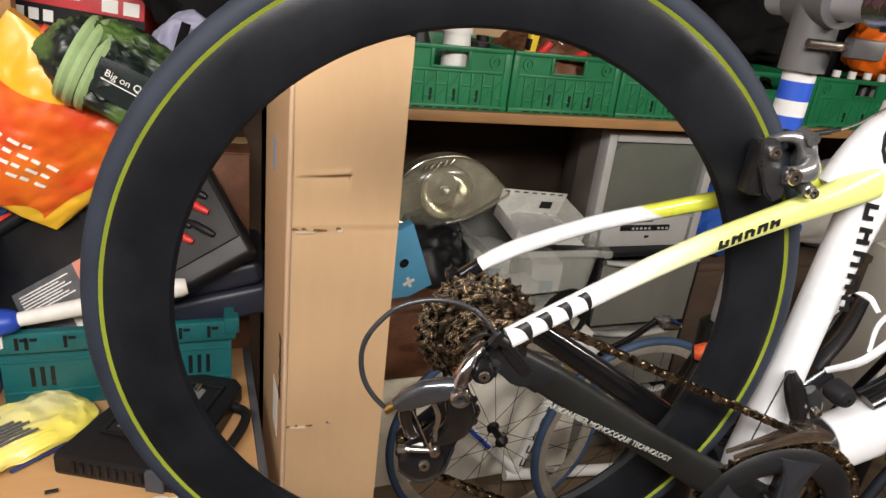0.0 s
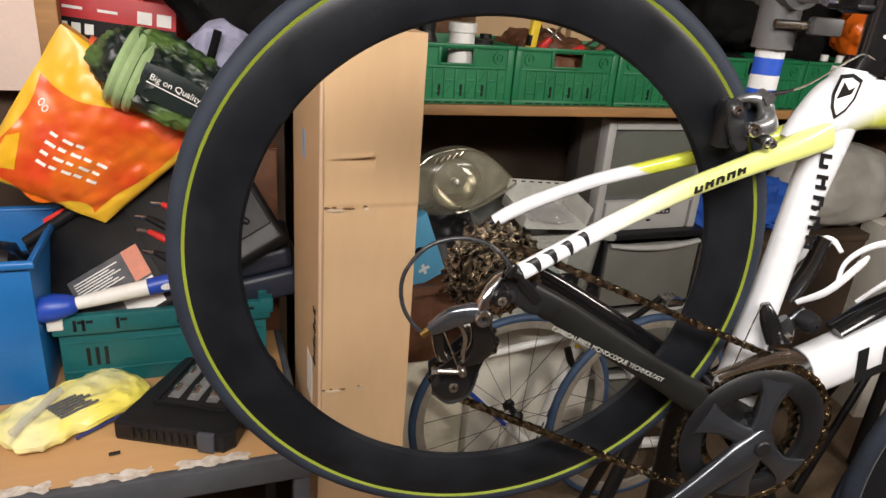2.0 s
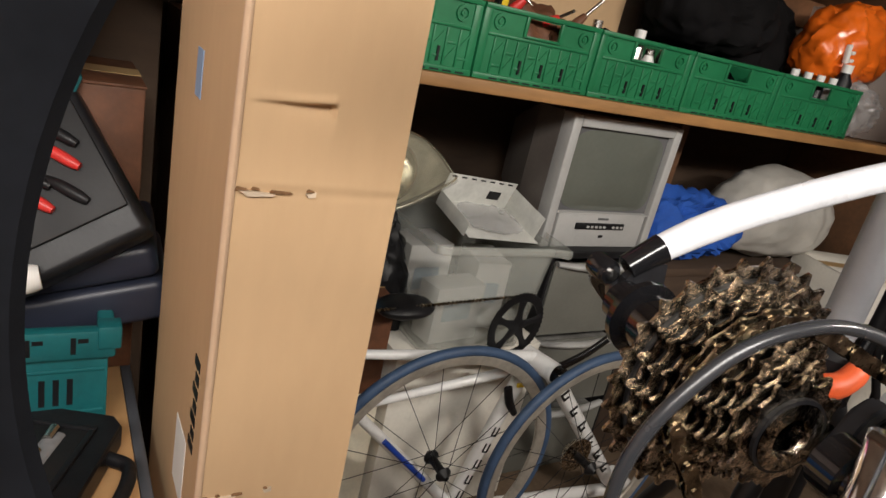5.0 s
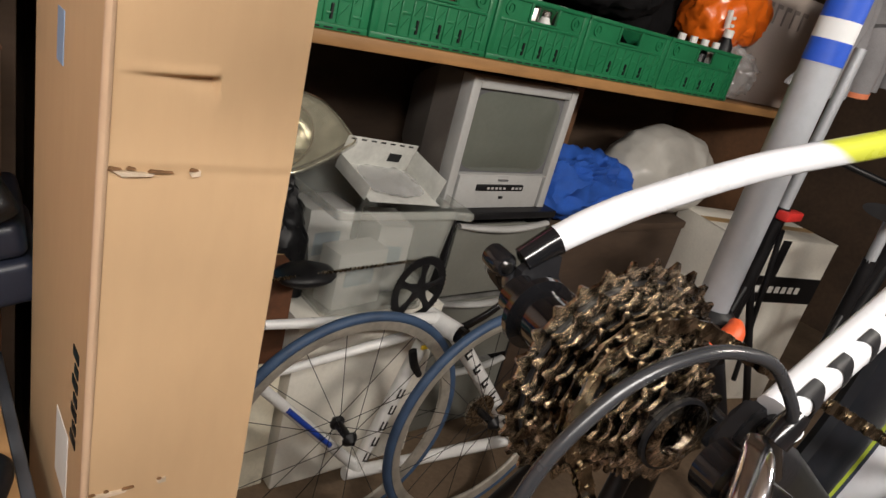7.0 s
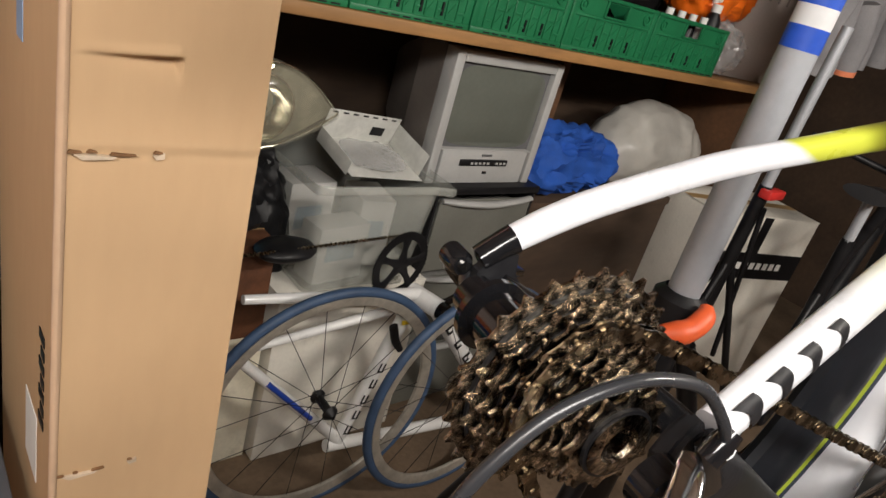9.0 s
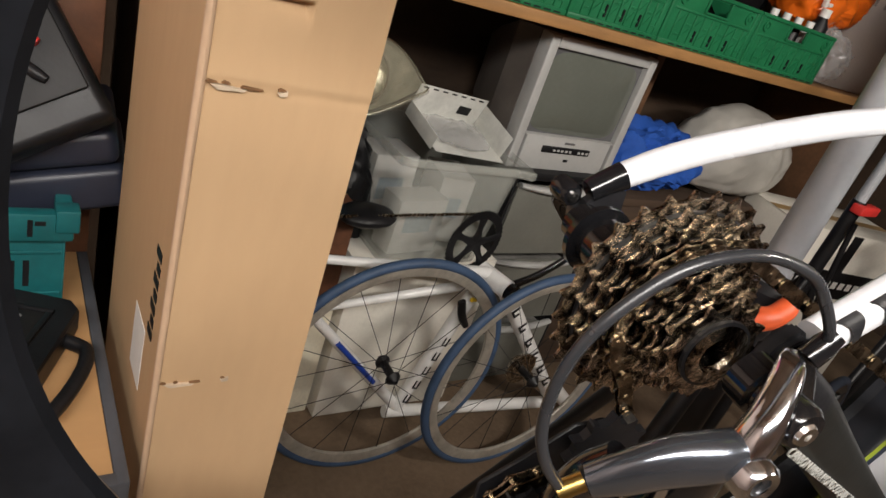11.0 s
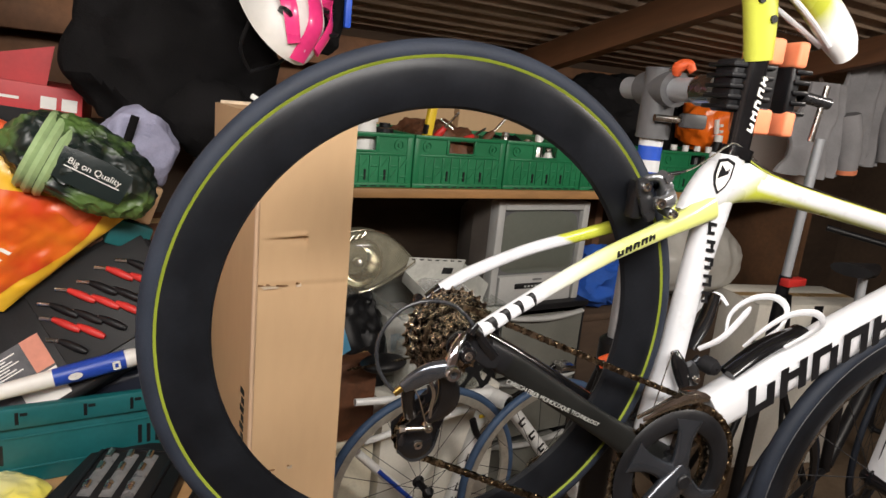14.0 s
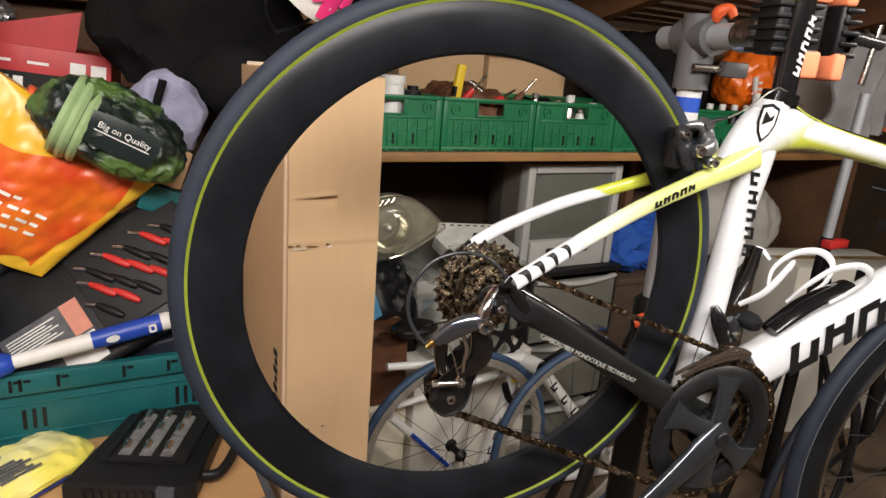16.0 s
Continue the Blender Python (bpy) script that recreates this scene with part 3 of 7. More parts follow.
def rear_derailleur(parent):
    ob = part("rear_derailleur", tube(bmesh.new(), [(-0.031, -0.103, -0.003, 0.0075, 0.008), (-0.044, -0.1035, -0.0045, 0.0075, 0.0095), (-0.058, -0.1, -0.0105, 0.007, 0.0105), (-0.07, -0.0955, -0.0205, 0.006, 0.0095), (-0.079, -0.0915, -0.0285, 0.005, 0.0065)], 18, 7, power=2.5), GREY_ALLOY, parent, "blue-grey alloy rear derailleur")
    part("hanger_knuckle", revolve(bmesh.new(), [(0.003, -0.108), (0.0075, -0.108), (0.0092, -0.1055), (0.0092, -0.09), (0.011, -0.088), (0.011, -0.078), (0.003, -0.078)], 28, pose(-0.0158, 0, 0.0105)), GLOSS_BLACK, ob, "glossy black knuckle")
    part("hanger_bolt", revolve(bmesh.new(), [(0.0012, -0.1082), (0.0016, -0.1095), (0.0042, -0.1095), (0.005, -0.108), (0.0012, -0.107)], 18, pose(-0.0158, 0, 0.0095)), STEEL, ob)
    part("hanger_link", tube(bmesh.new(), [(-0.0135, -0.0865, 0.0275, 0.0035, 0.0022), (-0.019, -0.092, 0.0262, 0.005, 0.003), (-0.0255, -0.098, 0.0205, 0.006, 0.0042), (-0.0305, -0.1025, 0.0125, 0.0065, 0.0055), (-0.0335, -0.1045, 0.004, 0.007, 0.0065), (-0.0345, -0.105, -0.004, 0.007, 0.0065)], 14, 6, power=2.6), mat("polished_alloy", (0.62, 0.64, 0.68), 0.16, metal=1.0, vary=0.06, scale=25, bump=0.02), ob, "polished silver hanger link")
    part("pivot", revolve(bmesh.new(), [(0.0042, -0.116), (0.007, -0.1165), (0.0086, -0.1145), (0.009, -0.1), (0.0042, -0.099)], 28, pose(-0.0335, 0, -0.0065)), MATS["polished_alloy"], ob, "polished ring round the pivot bolt")
    part("pivot_bolt", revolve(bmesh.new(), [(0.0018, -0.1145), (0.0042, -0.1152), (0.0042, -0.1), (0.0018, -0.1)], 18, pose(-0.0335, 0, -0.0065)), DARK_ALLOY, ob)
    part("front_body", tube(bmesh.new(), [(-0.036, -0.094, -0.012, 0.008, 0.008), (-0.03, -0.092, -0.025, 0.009, 0.0105), (-0.0255, -0.0885, -0.04, 0.0095, 0.0125), (-0.0255, -0.084, -0.054, 0.009, 0.0125), (-0.032, -0.079, -0.067, 0.008, 0.0095), (-0.042, -0.0745, -0.077, 0.006, 0.0055)], 20, 7, (0, 1, 0), 2.2), GLOSS_BLACK, ob, "glossy black curved body")
    part("rear_body", tube(bmesh.new(), [(-0.066, -0.088, -0.022, 0.007, 0.007), (-0.069, -0.082, -0.036, 0.008, 0.0075), (-0.066, -0.074, -0.055, 0.008, 0.0075), (-0.059, -0.066, -0.075, 0.007, 0.008)], 16, 5), GLOSS_BLACK, ob)
    part("claw", tube(bmesh.new(), [(-0.058, -0.095, -0.015, 0.0016, 0.0018), (-0.05, -0.096, -0.024, 0.0016, 0.0024), (-0.0445, -0.094, -0.038, 0.0016, 0.0026), (-0.044, -0.088, -0.056, 0.0016, 0.0024), (-0.041, -0.081, -0.072, 0.0014, 0.002), (-0.039, -0.0765, -0.084, 0.0014, 0.002)], 12, 5), MATS["polished_alloy"], ob, "silver spring lever")
    part("pulley_link", rod(bmesh.new(), (-0.067, -0.0705, -0.0895), (-0.039, -0.0745, -0.0885), 0.0026, 10), STEEL, ob)
    part("link_nut", rod(bmesh.new(), (-0.0715, -0.07, -0.0897), (-0.065, -0.0708, -0.0894), 0.0042, 6), STEEL, ob)
    part("pulley_pin", revolve(bmesh.new(), [(0.001, -0.079), (0.0042, -0.0785), (0.0052, -0.0765), (0.0052, -0.068), (0.001, -0.066)], 16, pose(-0.04, 0, -0.0885)), STEEL, ob)
    cage = [(-0.03, -0.066), (-0.014, -0.062), (-0.006, -0.074), (-0.016, -0.1), (-0.024, -0.132), (-0.046, -0.142), (-0.066, -0.128), (-0.069, -0.104), (-0.05, -0.088)]
    for y0, y1, material in ((-0.0525, -0.0495, GLOSS_BLACK), (-0.0285, -0.0262, BLACK)):
        bm = plate(bmesh.new(), cage, y0, y1)
        bmesh.ops.bevel(bm, geom=bm.edges[:], offset=0.0009, segments=1, affect="EDGES")
        part("cage_plate", bm, material, ob)
    part("cage_edge", tube(bmesh.new(), [(-0.066, -0.053, -0.127, 0.0013, 0.0018), (-0.047, -0.0535, -0.141, 0.0013, 0.0018), (-0.026, -0.0535, -0.131, 0.0013, 0.0018), (-0.018, -0.0535, -0.104, 0.0013, 0.0018)], 8, 4), DARK_ALLOY, ob)
    part("pulley_cover", revolve(bmesh.new(), [(0.004, -0.0585), (0.013, -0.0585), (0.018, -0.0565), (0.0215, -0.053), (0.019, -0.0525), (0.004, -0.053)], 24, pose(-0.045, 0, -0.118)), GLOSS_BLACK, ob)
    for cx, cz in ((-0.016, -0.072), (-0.043, -0.118)):
        part("jockey_wheel", gear(bmesh.new(), 11, 0.0205, 0.005, -0.0395, -0.0345, cx, cz), BLACK, ob, "", False)
        part("jockey_bolt", revolve(bmesh.new(), [(0.002, -0.0605), (0.0048, -0.061), (0.0058, -0.059), (0.0058, -0.0495), (0.002, -0.0495)], 16, pose(cx - 0.001, 0, cz)), STEEL, ob)
    part("barrel", rod(bmesh.new(), (-0.0795, -0.0905, -0.029), (-0.0875, -0.089, -0.036), 0.0036, 12), mat("brass", (0.5, 0.33, 0.1), 0.3, metal=1.0), ob, "brass cable end")
    part("adjuster", rod(bmesh.new(), (-0.071, -0.0915, -0.0225), (-0.08, -0.0905, -0.0295), 0.0052, 12), BLACK, ob, "black barrel adjuster")
    part("gear_cable", cord(bmesh.new(), [(-0.0035, -0.0885, 0.032), (-0.009, -0.0905, 0.041), (-0.018, -0.0895, 0.0508), (-0.03, -0.089, 0.0598), (-0.0467, -0.089, 0.0646), (-0.0628, -0.089, 0.0652), (-0.081, -0.089, 0.0602), (-0.0936, -0.089, 0.051), (-0.1058, -0.089, 0.0343), (-0.1103, -0.089, 0.0168), (-0.1077, -0.089, -0.0041), (-0.099, -0.089, -0.0211), (-0.0865, -0.089, -0.035)], 0.0021, 10), mat("cable_sleeve", (0.022, 0.023, 0.026), 0.28, vary=0.1, scale=30, bump=0.03), ob, "dark grey gear cable sleeve")
    part("cable_ferrule", revolve(bmesh.new(), [(0.0024, -0.006), (0.0036, -0.006), (0.0048, 0.0), (0.0048, 0.007), (0.0024, 0.007)], 18, Matrix.Translation((-0.0048, -0.0893, 0.034)) @ pose(0, 0, 0, 0, -60, 0) @ pose(0, 0, 0, 0, 0, 90)), GLOSS_BLACK, ob, "black cable ferrule")
    part("inner_cable", cord(bmesh.new(), [(-0.071, -0.0925, -0.023), (-0.062, -0.097, -0.04), (-0.05, -0.088, -0.07), (-0.042, -0.078, -0.087)], 0.0008, 6), STEEL, ob)
    return ob


def letter_blocks(name, parent, material, m, count, width, height, gap, slant=0.25):
    """Brand writing as plain slanted shapes: bars and hollow blocks in turn."""
    def leaning(x0, x1, z0, z1):
        return plate(bmesh.new(), [(x0 + slant * z0, z0), (x1 + slant * z0, z0), (x1 + slant * z1, z1), (x0 + slant * z1, z1)], -0.0006, 0.0006)
    for k in range(count):
        x = (k - (count - 1) / 2) * (width + gap)
        h, w = height / 2, width / 2
        t = width * 0.28
        part(name, leaning(x - w, x - w + t, -h, h), material, parent, "", False, m)
        part(name, leaning(x + w - t, x + w, -h, h * (1 if k % 2 else 0.6)), material, parent, "", False, m)
        z = (-h, 0.0, h - t * 0.9, h - t * 0.9, -t * 0.3)[k % 5]
        part(name, leaning(x - w + t, x + w - t, z, z + t * 0.9), material, parent, "", False, m)


def road_bike():
    ob = thing("road_bike", BIKE, "white and lime carbon road bike clamped in a repair stand", "bicycle")
    part("seat_tube", tube(bmesh.new(), [(0.374, 0, 0.232, 0.019, 0.0225), (0.366, 0, 0.165, 0.017, 0.0235), (0.353, 0, 0.06, 0.016, 0.0185), (0.345, 0, -0.02, 0.017, 0.0175), (0.338, 0, -0.1, 0.022, 0.019), (0.337, 0, -0.195, 0.03, 0.028)], 20, 8, power=2.6), WHITE_PAINT, ob, "white seat tube")
    part("seat_junction", tube(bmesh.new(), [(0.318, 0, 0.150, 0.014, 0.013), (0.340, 0, 0.172, 0.018, 0.025), (0.365, 0, 0.193, 0.0205, 0.034), (0.392, 0, 0.199, 0.021, 0.031), (0.43, 0, 0.194, 0.02, 0.023)], 20, 8, power=2.5), painted("paint_junction", WHITE, LIME, (0.8, 0, -1), 0.115, 0.145), ob, "white seat junction with a lime patch")
    part("top_tube", tube(bmesh.new(), [(0.41, 0, 0.197, 0.0205, 0.024), (0.47, 0, 0.188, 0.02, 0.0185), (0.55, 0, 0.174, 0.019, 0.0155), (0.7, 0, 0.147, 0.018, 0.015), (0.86, 0, 0.118, 0.019, 0.019)], 20, 8, power=2.5), painted("paint_top", WHITE, LIME, (-0.19, 0, -1), -0.2735, -0.2665), ob, "white top tube with a lime underside")
    part("top_stripe", tube(bmesh.new(), [(0.385, 0, 0.236, 0.015, 0.0035), (0.42, 0, 0.219, 0.0145, 0.004), (0.47, 0, 0.2045, 0.013, 0.004), (0.55, 0, 0.1882, 0.012, 0.004), (0.7, 0, 0.1605, 0.011, 0.004)], 14, 6), GLOSS_BLACK, ob, "black stripe along the top")
    part("stripe_line", cord(bmesh.new(), [(0.385, -0.0145, 0.235), (0.42, -0.0145, 0.2185), (0.47, -0.0132, 0.204), (0.55, -0.012, 0.1878), (0.7, -0.011, 0.16)], 0.0011, 6), LIME_PAINT, ob, "thin lime line")
    part("down_tube", tube(bmesh.new(), [(0.337, 0, -0.2, 0.03, 0.03), (0.39, 0, -0.163, 0.027, 0.03), (0.434, 0, -0.1395, 0.026, 0.031), (0.53, 0, -0.094, 0.025, 0.0345), (0.638, 0, -0.0445, 0.024, 0.038), (0.79, 0, 0.026, 0.022, 0.036), (0.88, 0, 0.068, 0.022, 0.034)], 22, 8, power=2.8), painted("paint_down", (0.012, 0.012, 0.013), WHITE, (1, 0, 0.25), 0.385, 0.388), ob, "white down tube with black lettering")
    part("head_tube", rod(bmesh.new(), (0.865, 0, 0.15), (0.905, 0, 0.02), 0.026, 20), WHITE_PAINT, ob)
    part("fork", tube(bmesh.new(), [(0.9, 0, 0.03, 0.03, 0.024), (0.905, 0, -0.03, 0.04, 0.02), (0.9, 0, -0.18, 0.044, 0.014), (0.885, 0, -0.33, 0.05, 0.008)], 12, 5), WHITE_PAINT, ob)
    part("bottom_bracket", rod(bmesh.new(), (BB[0], -0.04, BB[1]), (BB[0], 0.05, BB[1]), 0.029, 28), GLOSS_BLACK, ob)
    # stays
    lime_r = painted("paint_stay", WHITE, (0.6, 0.63, 0.2), (1, 0, 0.42), 0.11, 0.25)
    lime_l = painted("paint_stay_far", WHITE, LIME, (0.36, 0, 1), 0.1635, 0.168)
    right = part("seat_stay", tube(bmesh.new(), [(0.0085, -0.0765, 0.0265, 0.0065, 0.0088), (0.055, -0.068, 0.0495, 0.0072, 0.0088), (0.113, -0.0575, 0.0772, 0.0075, 0.0092), (0.18, -0.045, 0.1055, 0.008, 0.0098), (0.25, -0.032, 0.1295, 0.009, 0.0108), (0.31, -0.02, 0.149, 0.011, 0.0135), (0.352, -0.010, 0.164, 0.012, 0.018)], 16, 8, power=2.8), lime_r, ob, "white and lime seat stay with black chevrons")
    part("seat_stay", tube(bmesh.new(), [(0.0135, 0.0695, 0.0275, 0.0075, 0.0070), (0.034, 0.066, 0.042, 0.0075, 0.008), (0.062, 0.061, 0.0582, 0.0075, 0.008), (0.122, 0.051, 0.0862, 0.0075, 0.0078), (0.183, 0.0415, 0.107, 0.0075, 0.0078), (0.235, 0.033, 0.1243, 0.008, 0.0085), (0.29, 0.022, 0.142, 0.01, 0.0105), (0.35, 0.006, 0.166, 0.012, 0.016)], 16, 8, power=2.6), lime_l, ob, "white seat stay with a lime upper face")
    stay = part("chain_stay", tube(bmesh.new(), [(0.034, -0.066, -0.008, 0.008, 0.0135), (0.06, -0.063, -0.0235, 0.009, 0.0155), (0.12, -0.056, -0.063, 0.0095, 0.0158), (0.205, -0.047, -0.118, 0.0105, 0.0165), (0.27, -0.037, -0.16, 0.013, 0.02), (0.335, -0.02, -0.2, 0.018, 0.026)], 18, 8, power=2.8), mat("satin_carbon", (0.011, 0.0115, 0.011), 0.42, vary=0.2, scale=18, bump=0.04, spec=0.25), ob, "satin black carbon chain stay")
    part("stay_sleeve", tube(bmesh.new(), [(0.022, -0.0665, -0.001, 0.0086, 0.0145), (0.037, -0.0662, -0.0098, 0.009, 0.0152), (0.05, -0.065, -0.0178, 0.0096, 0.0162)], 18, 4, power=2.8), BLACK, stay, "matt black stay end")
    part("chain_stay", tube(bmesh.new(), [(0.008, 0.066, -0.002, 0.0065, 0.012), (0.12, 0.055, -0.062, 0.0095, 0.0135), (0.27, 0.04, -0.155, 0.013, 0.018), (0.335, 0.02, -0.2, 0.018, 0.026)], 16, 8, power=2.6), GLOSS_BLACK, ob)
    along = Vector((0.1435, 0.014, -0.0747)).normalized()
    face = Vector((0, -1, 0)) - along * Vector((0, -1, 0)).dot(along)
    face.normalize()
    place = Matrix((along, face.cross(along), face)).transposed().to_4x4()
    lettering("lettering", "CARBON FIBER MONOCOQUE TECHNOLOGY", 0.0079, stay, mat("pale_ink", (0.3, 0.3, 0.28), 0.5), Matrix.Translation((0.124, -0.0662, -0.0762)) @ place, "pale small lettering")
    along_stay = Vector((0.0465, 0.0085, 0.023)).normalized()
    out_stay = (Vector((0, 1, 0)) - along_stay * along_stay.y).normalized()
    up_stay = along_stay.cross(out_stay)
    for k in range(4):
        bm = bmesh.new()
        rows = []
        for j in range(9):
            q = j / 8
            ang = math.pi * (1.27 - 0.66 * q)
            c, d = math.cos(ang), math.sin(ang)
            c, d = math.copysign(abs(c) ** (2 / 2.8), c), math.copysign(abs(d) ** (2 / 2.8), d)
            right_end = 0.0165 + 0.0185 * k + 0.0035 * math.sin(q * 2.6)
            left_end = right_end - 0.0012 - (0.0112 - 0.0012 * k) * q
            row = []
            for i in range(4):
                t = left_end + (right_end - left_end) * i / 3
                row.append(bm.verts.new(Vector((0.0085, -0.0765, 0.0265)) + along_stay * t + out_stay * (c * 0.0076) + up_stay * (d * 0.0093)))
            rows.append(row)
        for p, q in zip(rows, rows[1:]):
            for i in range(3):
                bm.faces.new((p[i], p[i + 1], q[i + 1], q[i]))
        part("chevron", bm, BLACK, right)
    part("stay_tip", tube(bmesh.new(), [(-0.003, 0.0708, 0.0145, 0.007, 0.0062), (0.007, 0.0704, 0.0222, 0.0074, 0.0067), (0.0148, 0.0695, 0.028, 0.008, 0.0076)], 16, 4, power=2.6), GLOSS_BLACK, ob, "black stay end")
    part("axle_end", rod(bmesh.new(), (0, 0.083, 0), (0, 0.0865, 0), 0.0042, 14), STEEL, ob)
    near = [(-0.009, 0.012), (-0.004, 0.025), (0.004, 0.031), (0.012, 0.02), (0.026, 0.004), (0.038, -0.008), (0.034, -0.022), (0.02, -0.02), (0.004, -0.006), (-0.005, 0.0)]
    bm = plate(bmesh.new(), near, -0.0775, -0.068)
    bmesh.ops.bevel(bm, geom=bm.edges[:], offset=0.0022, segments=2, affect="EDGES")
    part("dropout", bm, BLACK, ob, "black moulded dropout")
    part("dropout_rib", tube(bmesh.new(), [(0.004, -0.079, 0.026, 0.003, 0.005), (0.014, -0.0785, 0.012, 0.0035, 0.006), (0.03, -0.0765, -0.006, 0.003, 0.006)], 12, 5), GLOSS_BLACK, ob)
    part("dropout", plate(bmesh.new(), [(-0.006, -0.011), (0.005, -0.014), (0.024, -0.024), (0.036, -0.01), (0.02, 0.008), (0.018, 0.02), (0.006, 0.022), (-0.005, 0.01)], 0.065, 0.071), BLACK, ob, "", False)
    for s in (-1, 1):
        part("skewer_nut", revolve(bmesh.new(), [(0.002, s * 0.07), (0.0075, s * 0.071), (0.008, s * 0.076), (0.005, s * 0.081), (0.002, s * 0.081)], 20), DARK_ALLOY, ob)
    part("skewer_lever", tube(bmesh.new(), [(-0.01, 0.083, 0.008, 0.006, 0.006), (-0.004, 0.09, 0.0, 0.004, 0.006), (0.01, 0.092, -0.012, 0.0035, 0.0065), (0.03, 0.09, -0.03, 0.003, 0.006)], 14, 6), GLOSS_BLACK, ob, "black quick release lever")
    part("lever_end", revolve(bmesh.new(), [(0.002, 0.072), (0.0055, 0.072), (0.0072, 0.0745), (0.0072, 0.087), (0.002, 0.089)], 20, pose(-0.0102, 0, 0.0092)), GLOSS_BLACK, ob)
    part("lever_pin", rod(bmesh.new(), (-0.0102, 0.0705, 0.0092), (-0.0102, 0.0735, 0.0092), 0.0032, 12), STEEL, ob)
    part("hub_cap", revolve(bmesh.new(), [(0.006, 0.04), (0.0115, 0.04), (0.013, 0.044), (0.013, 0.062), (0.006, 0.064)], 24, pose(0.012, 0, -0.006)), GLOSS_BLACK, ob)
    part("cable_stop", rod(bmesh.new(), (0.004, -0.083, 0.0255), (-0.0065, -0.0905, 0.0345), 0.0046, 14), GLOSS_BLACK, ob)
    # brand writing as plain shapes
    letter_blocks("lettering", ob, BLACK, Matrix.Translation((0.2165, -0.0486, 0.119)) @ pose(0, 0, 0, 0, -20, 10.5), 5, 0.0095, 0.0075, 0.0038)
    letter_blocks("lettering", ob, BLACK, Matrix.Translation((0.3615, -0.0172, 0.088)) @ pose(0, 0, 0, 0, 83.5, 0), 5, 0.0165, 0.0135, 0.0075)
    letter_blocks("lettering", ob, BLACK, Matrix.Translation((0.61, -0.0262, -0.06)) @ pose(0, 0, 0, 0, -25, 0), 5, 0.05, 0.046, 0.0115)
    badge = [(0.0, 0.024), (0.012, 0.02), (0.0125, 0.0), (0.008, -0.014), (0.0, -0.024), (-0.008, -0.014), (-0.0125, 0.0), (-0.012, 0.02)]
    b = part("head_badge", plate(bmesh.new(), badge, -0.0008, 0.0008), BLACK, ob, "black and white shield badge", False, Matrix.Translation((0.352, -0.0206, 0.206)) @ pose(0, 0, 0, 0, 8, -10))
    part("badge_inlay", plate(bmesh.new(), [(x * 0.78, z * 0.82) for x, z in badge], -0.0014, 0.0), PAPER, b, "", False)
    part("badge_bar", plate(bmesh.new(), [(-0.007, -0.004), (0.006, 0.004), (0.007, 0.012), (0.002, 0.007), (-0.006, 0.014)], -0.0019, 0.0), BLACK, b, "", False)
    # rear brake
    br = part("rear_brake", tube(bmesh.new(), [(0.236, -0.043, 0.1705, 0.006, 0.0075), (0.25, -0.042, 0.1725, 0.006, 0.0075), (0.262, -0.037, 0.175, 0.0075, 0.0105), (0.2685, -0.028, 0.178, 0.008, 0.013), (0.272, -0.012, 0.18, 0.007, 0.013), (0.274, 0.004, 0.18, 0.006, 0.01)], 16, 6, (0, 1, 0), 2.6), BRAKE_ALLOY, ob, "grey alloy rear brake")
    part("brake_arm", tube(bmesh.new(), [(0.266, -0.026, 0.178, 0.007, 0.009), (0.262, -0.027, 0.191, 0.0065, 0.0085), (0.254, -0.024, 0.199, 0.006, 0.006), (0.243, -0.018, 0.1985, 0.005, 0.0042), (0.236, -0.01, 0.192, 0.004, 0.004)], 14, 6), BRAKE_ALLOY, br, "curved alloy arm")
    part("brake_arm", tube(bmesh.new(), [(0.252, 0.03, 0.162, 0.006, 0.009), (0.258, 0.03, 0.182, 0.006, 0.008), (0.266, 0.015, 0.192, 0.006, 0.008), (0.272, -0.004, 0.19, 0.006, 0.008)], 14, 6), DARK_ALLOY, br)
    part("cable_clamp", rod(bmesh.new(), (0.2585, -0.036, 0.2005), (0.2585, -0.018, 0.2035), 0.0058, 18), BRAKE_ALLOY, br)
    bm = plate(bmesh.new(), [(0.2085, 0.197), (0.2195, 0.2005), (0.2275, 0.1965), (0.2285, 0.184), (0.235, 0.174), (0.2425, 0.16), (0.243, 0.1495), (0.234, 0.145), (0.224, 0.154), (0.215, 0.176)], -0.0405, -0.033)
    bmesh.ops.bevel(bm, geom=bm.edges[:], offset=0.0015, segments=2, affect="EDGES")
    part("pad_holder", bm, DARK_ALLOY, br, "black pad holder")
    part("brake_pad", box(0.214, 0.229, -0.0335, -0.0145, 0.148, 0.196, 0.003, 2), BLACK, br)
    for x, y, z, r in ((0.2395, -0.0495, 0.1712, 0.0068), (0.2215, -0.0415, 0.1885, 0.0055), (0.2645, -0.046, 0.1575, 0.005)):
        bolt = part("brake_bolt", revolve(bmesh.new(), [(0.0022, y - 0.0012), (0.0026, y - 0.004), (r * 0.86, y - 0.004), (r, y - 0.0025), (r, y + 0.003), (0.0022, y + 0.003)], 18, pose(x, 0, z)), STEEL, br)
        part("bolt_socket", revolve(bmesh.new(), [(0.0002, y - 0.001), (0.0024, y - 0.001), (0.0024, y), (0.0002, y)], 12, pose(x, 0, z)), BLACK, bolt)
    part("lower_knuckle", rod(bmesh.new(), (0.2645, -0.043, 0.1575), (0.2655, -0.02, 0.161), 0.0066, 16), BRAKE_ALLOY, br)
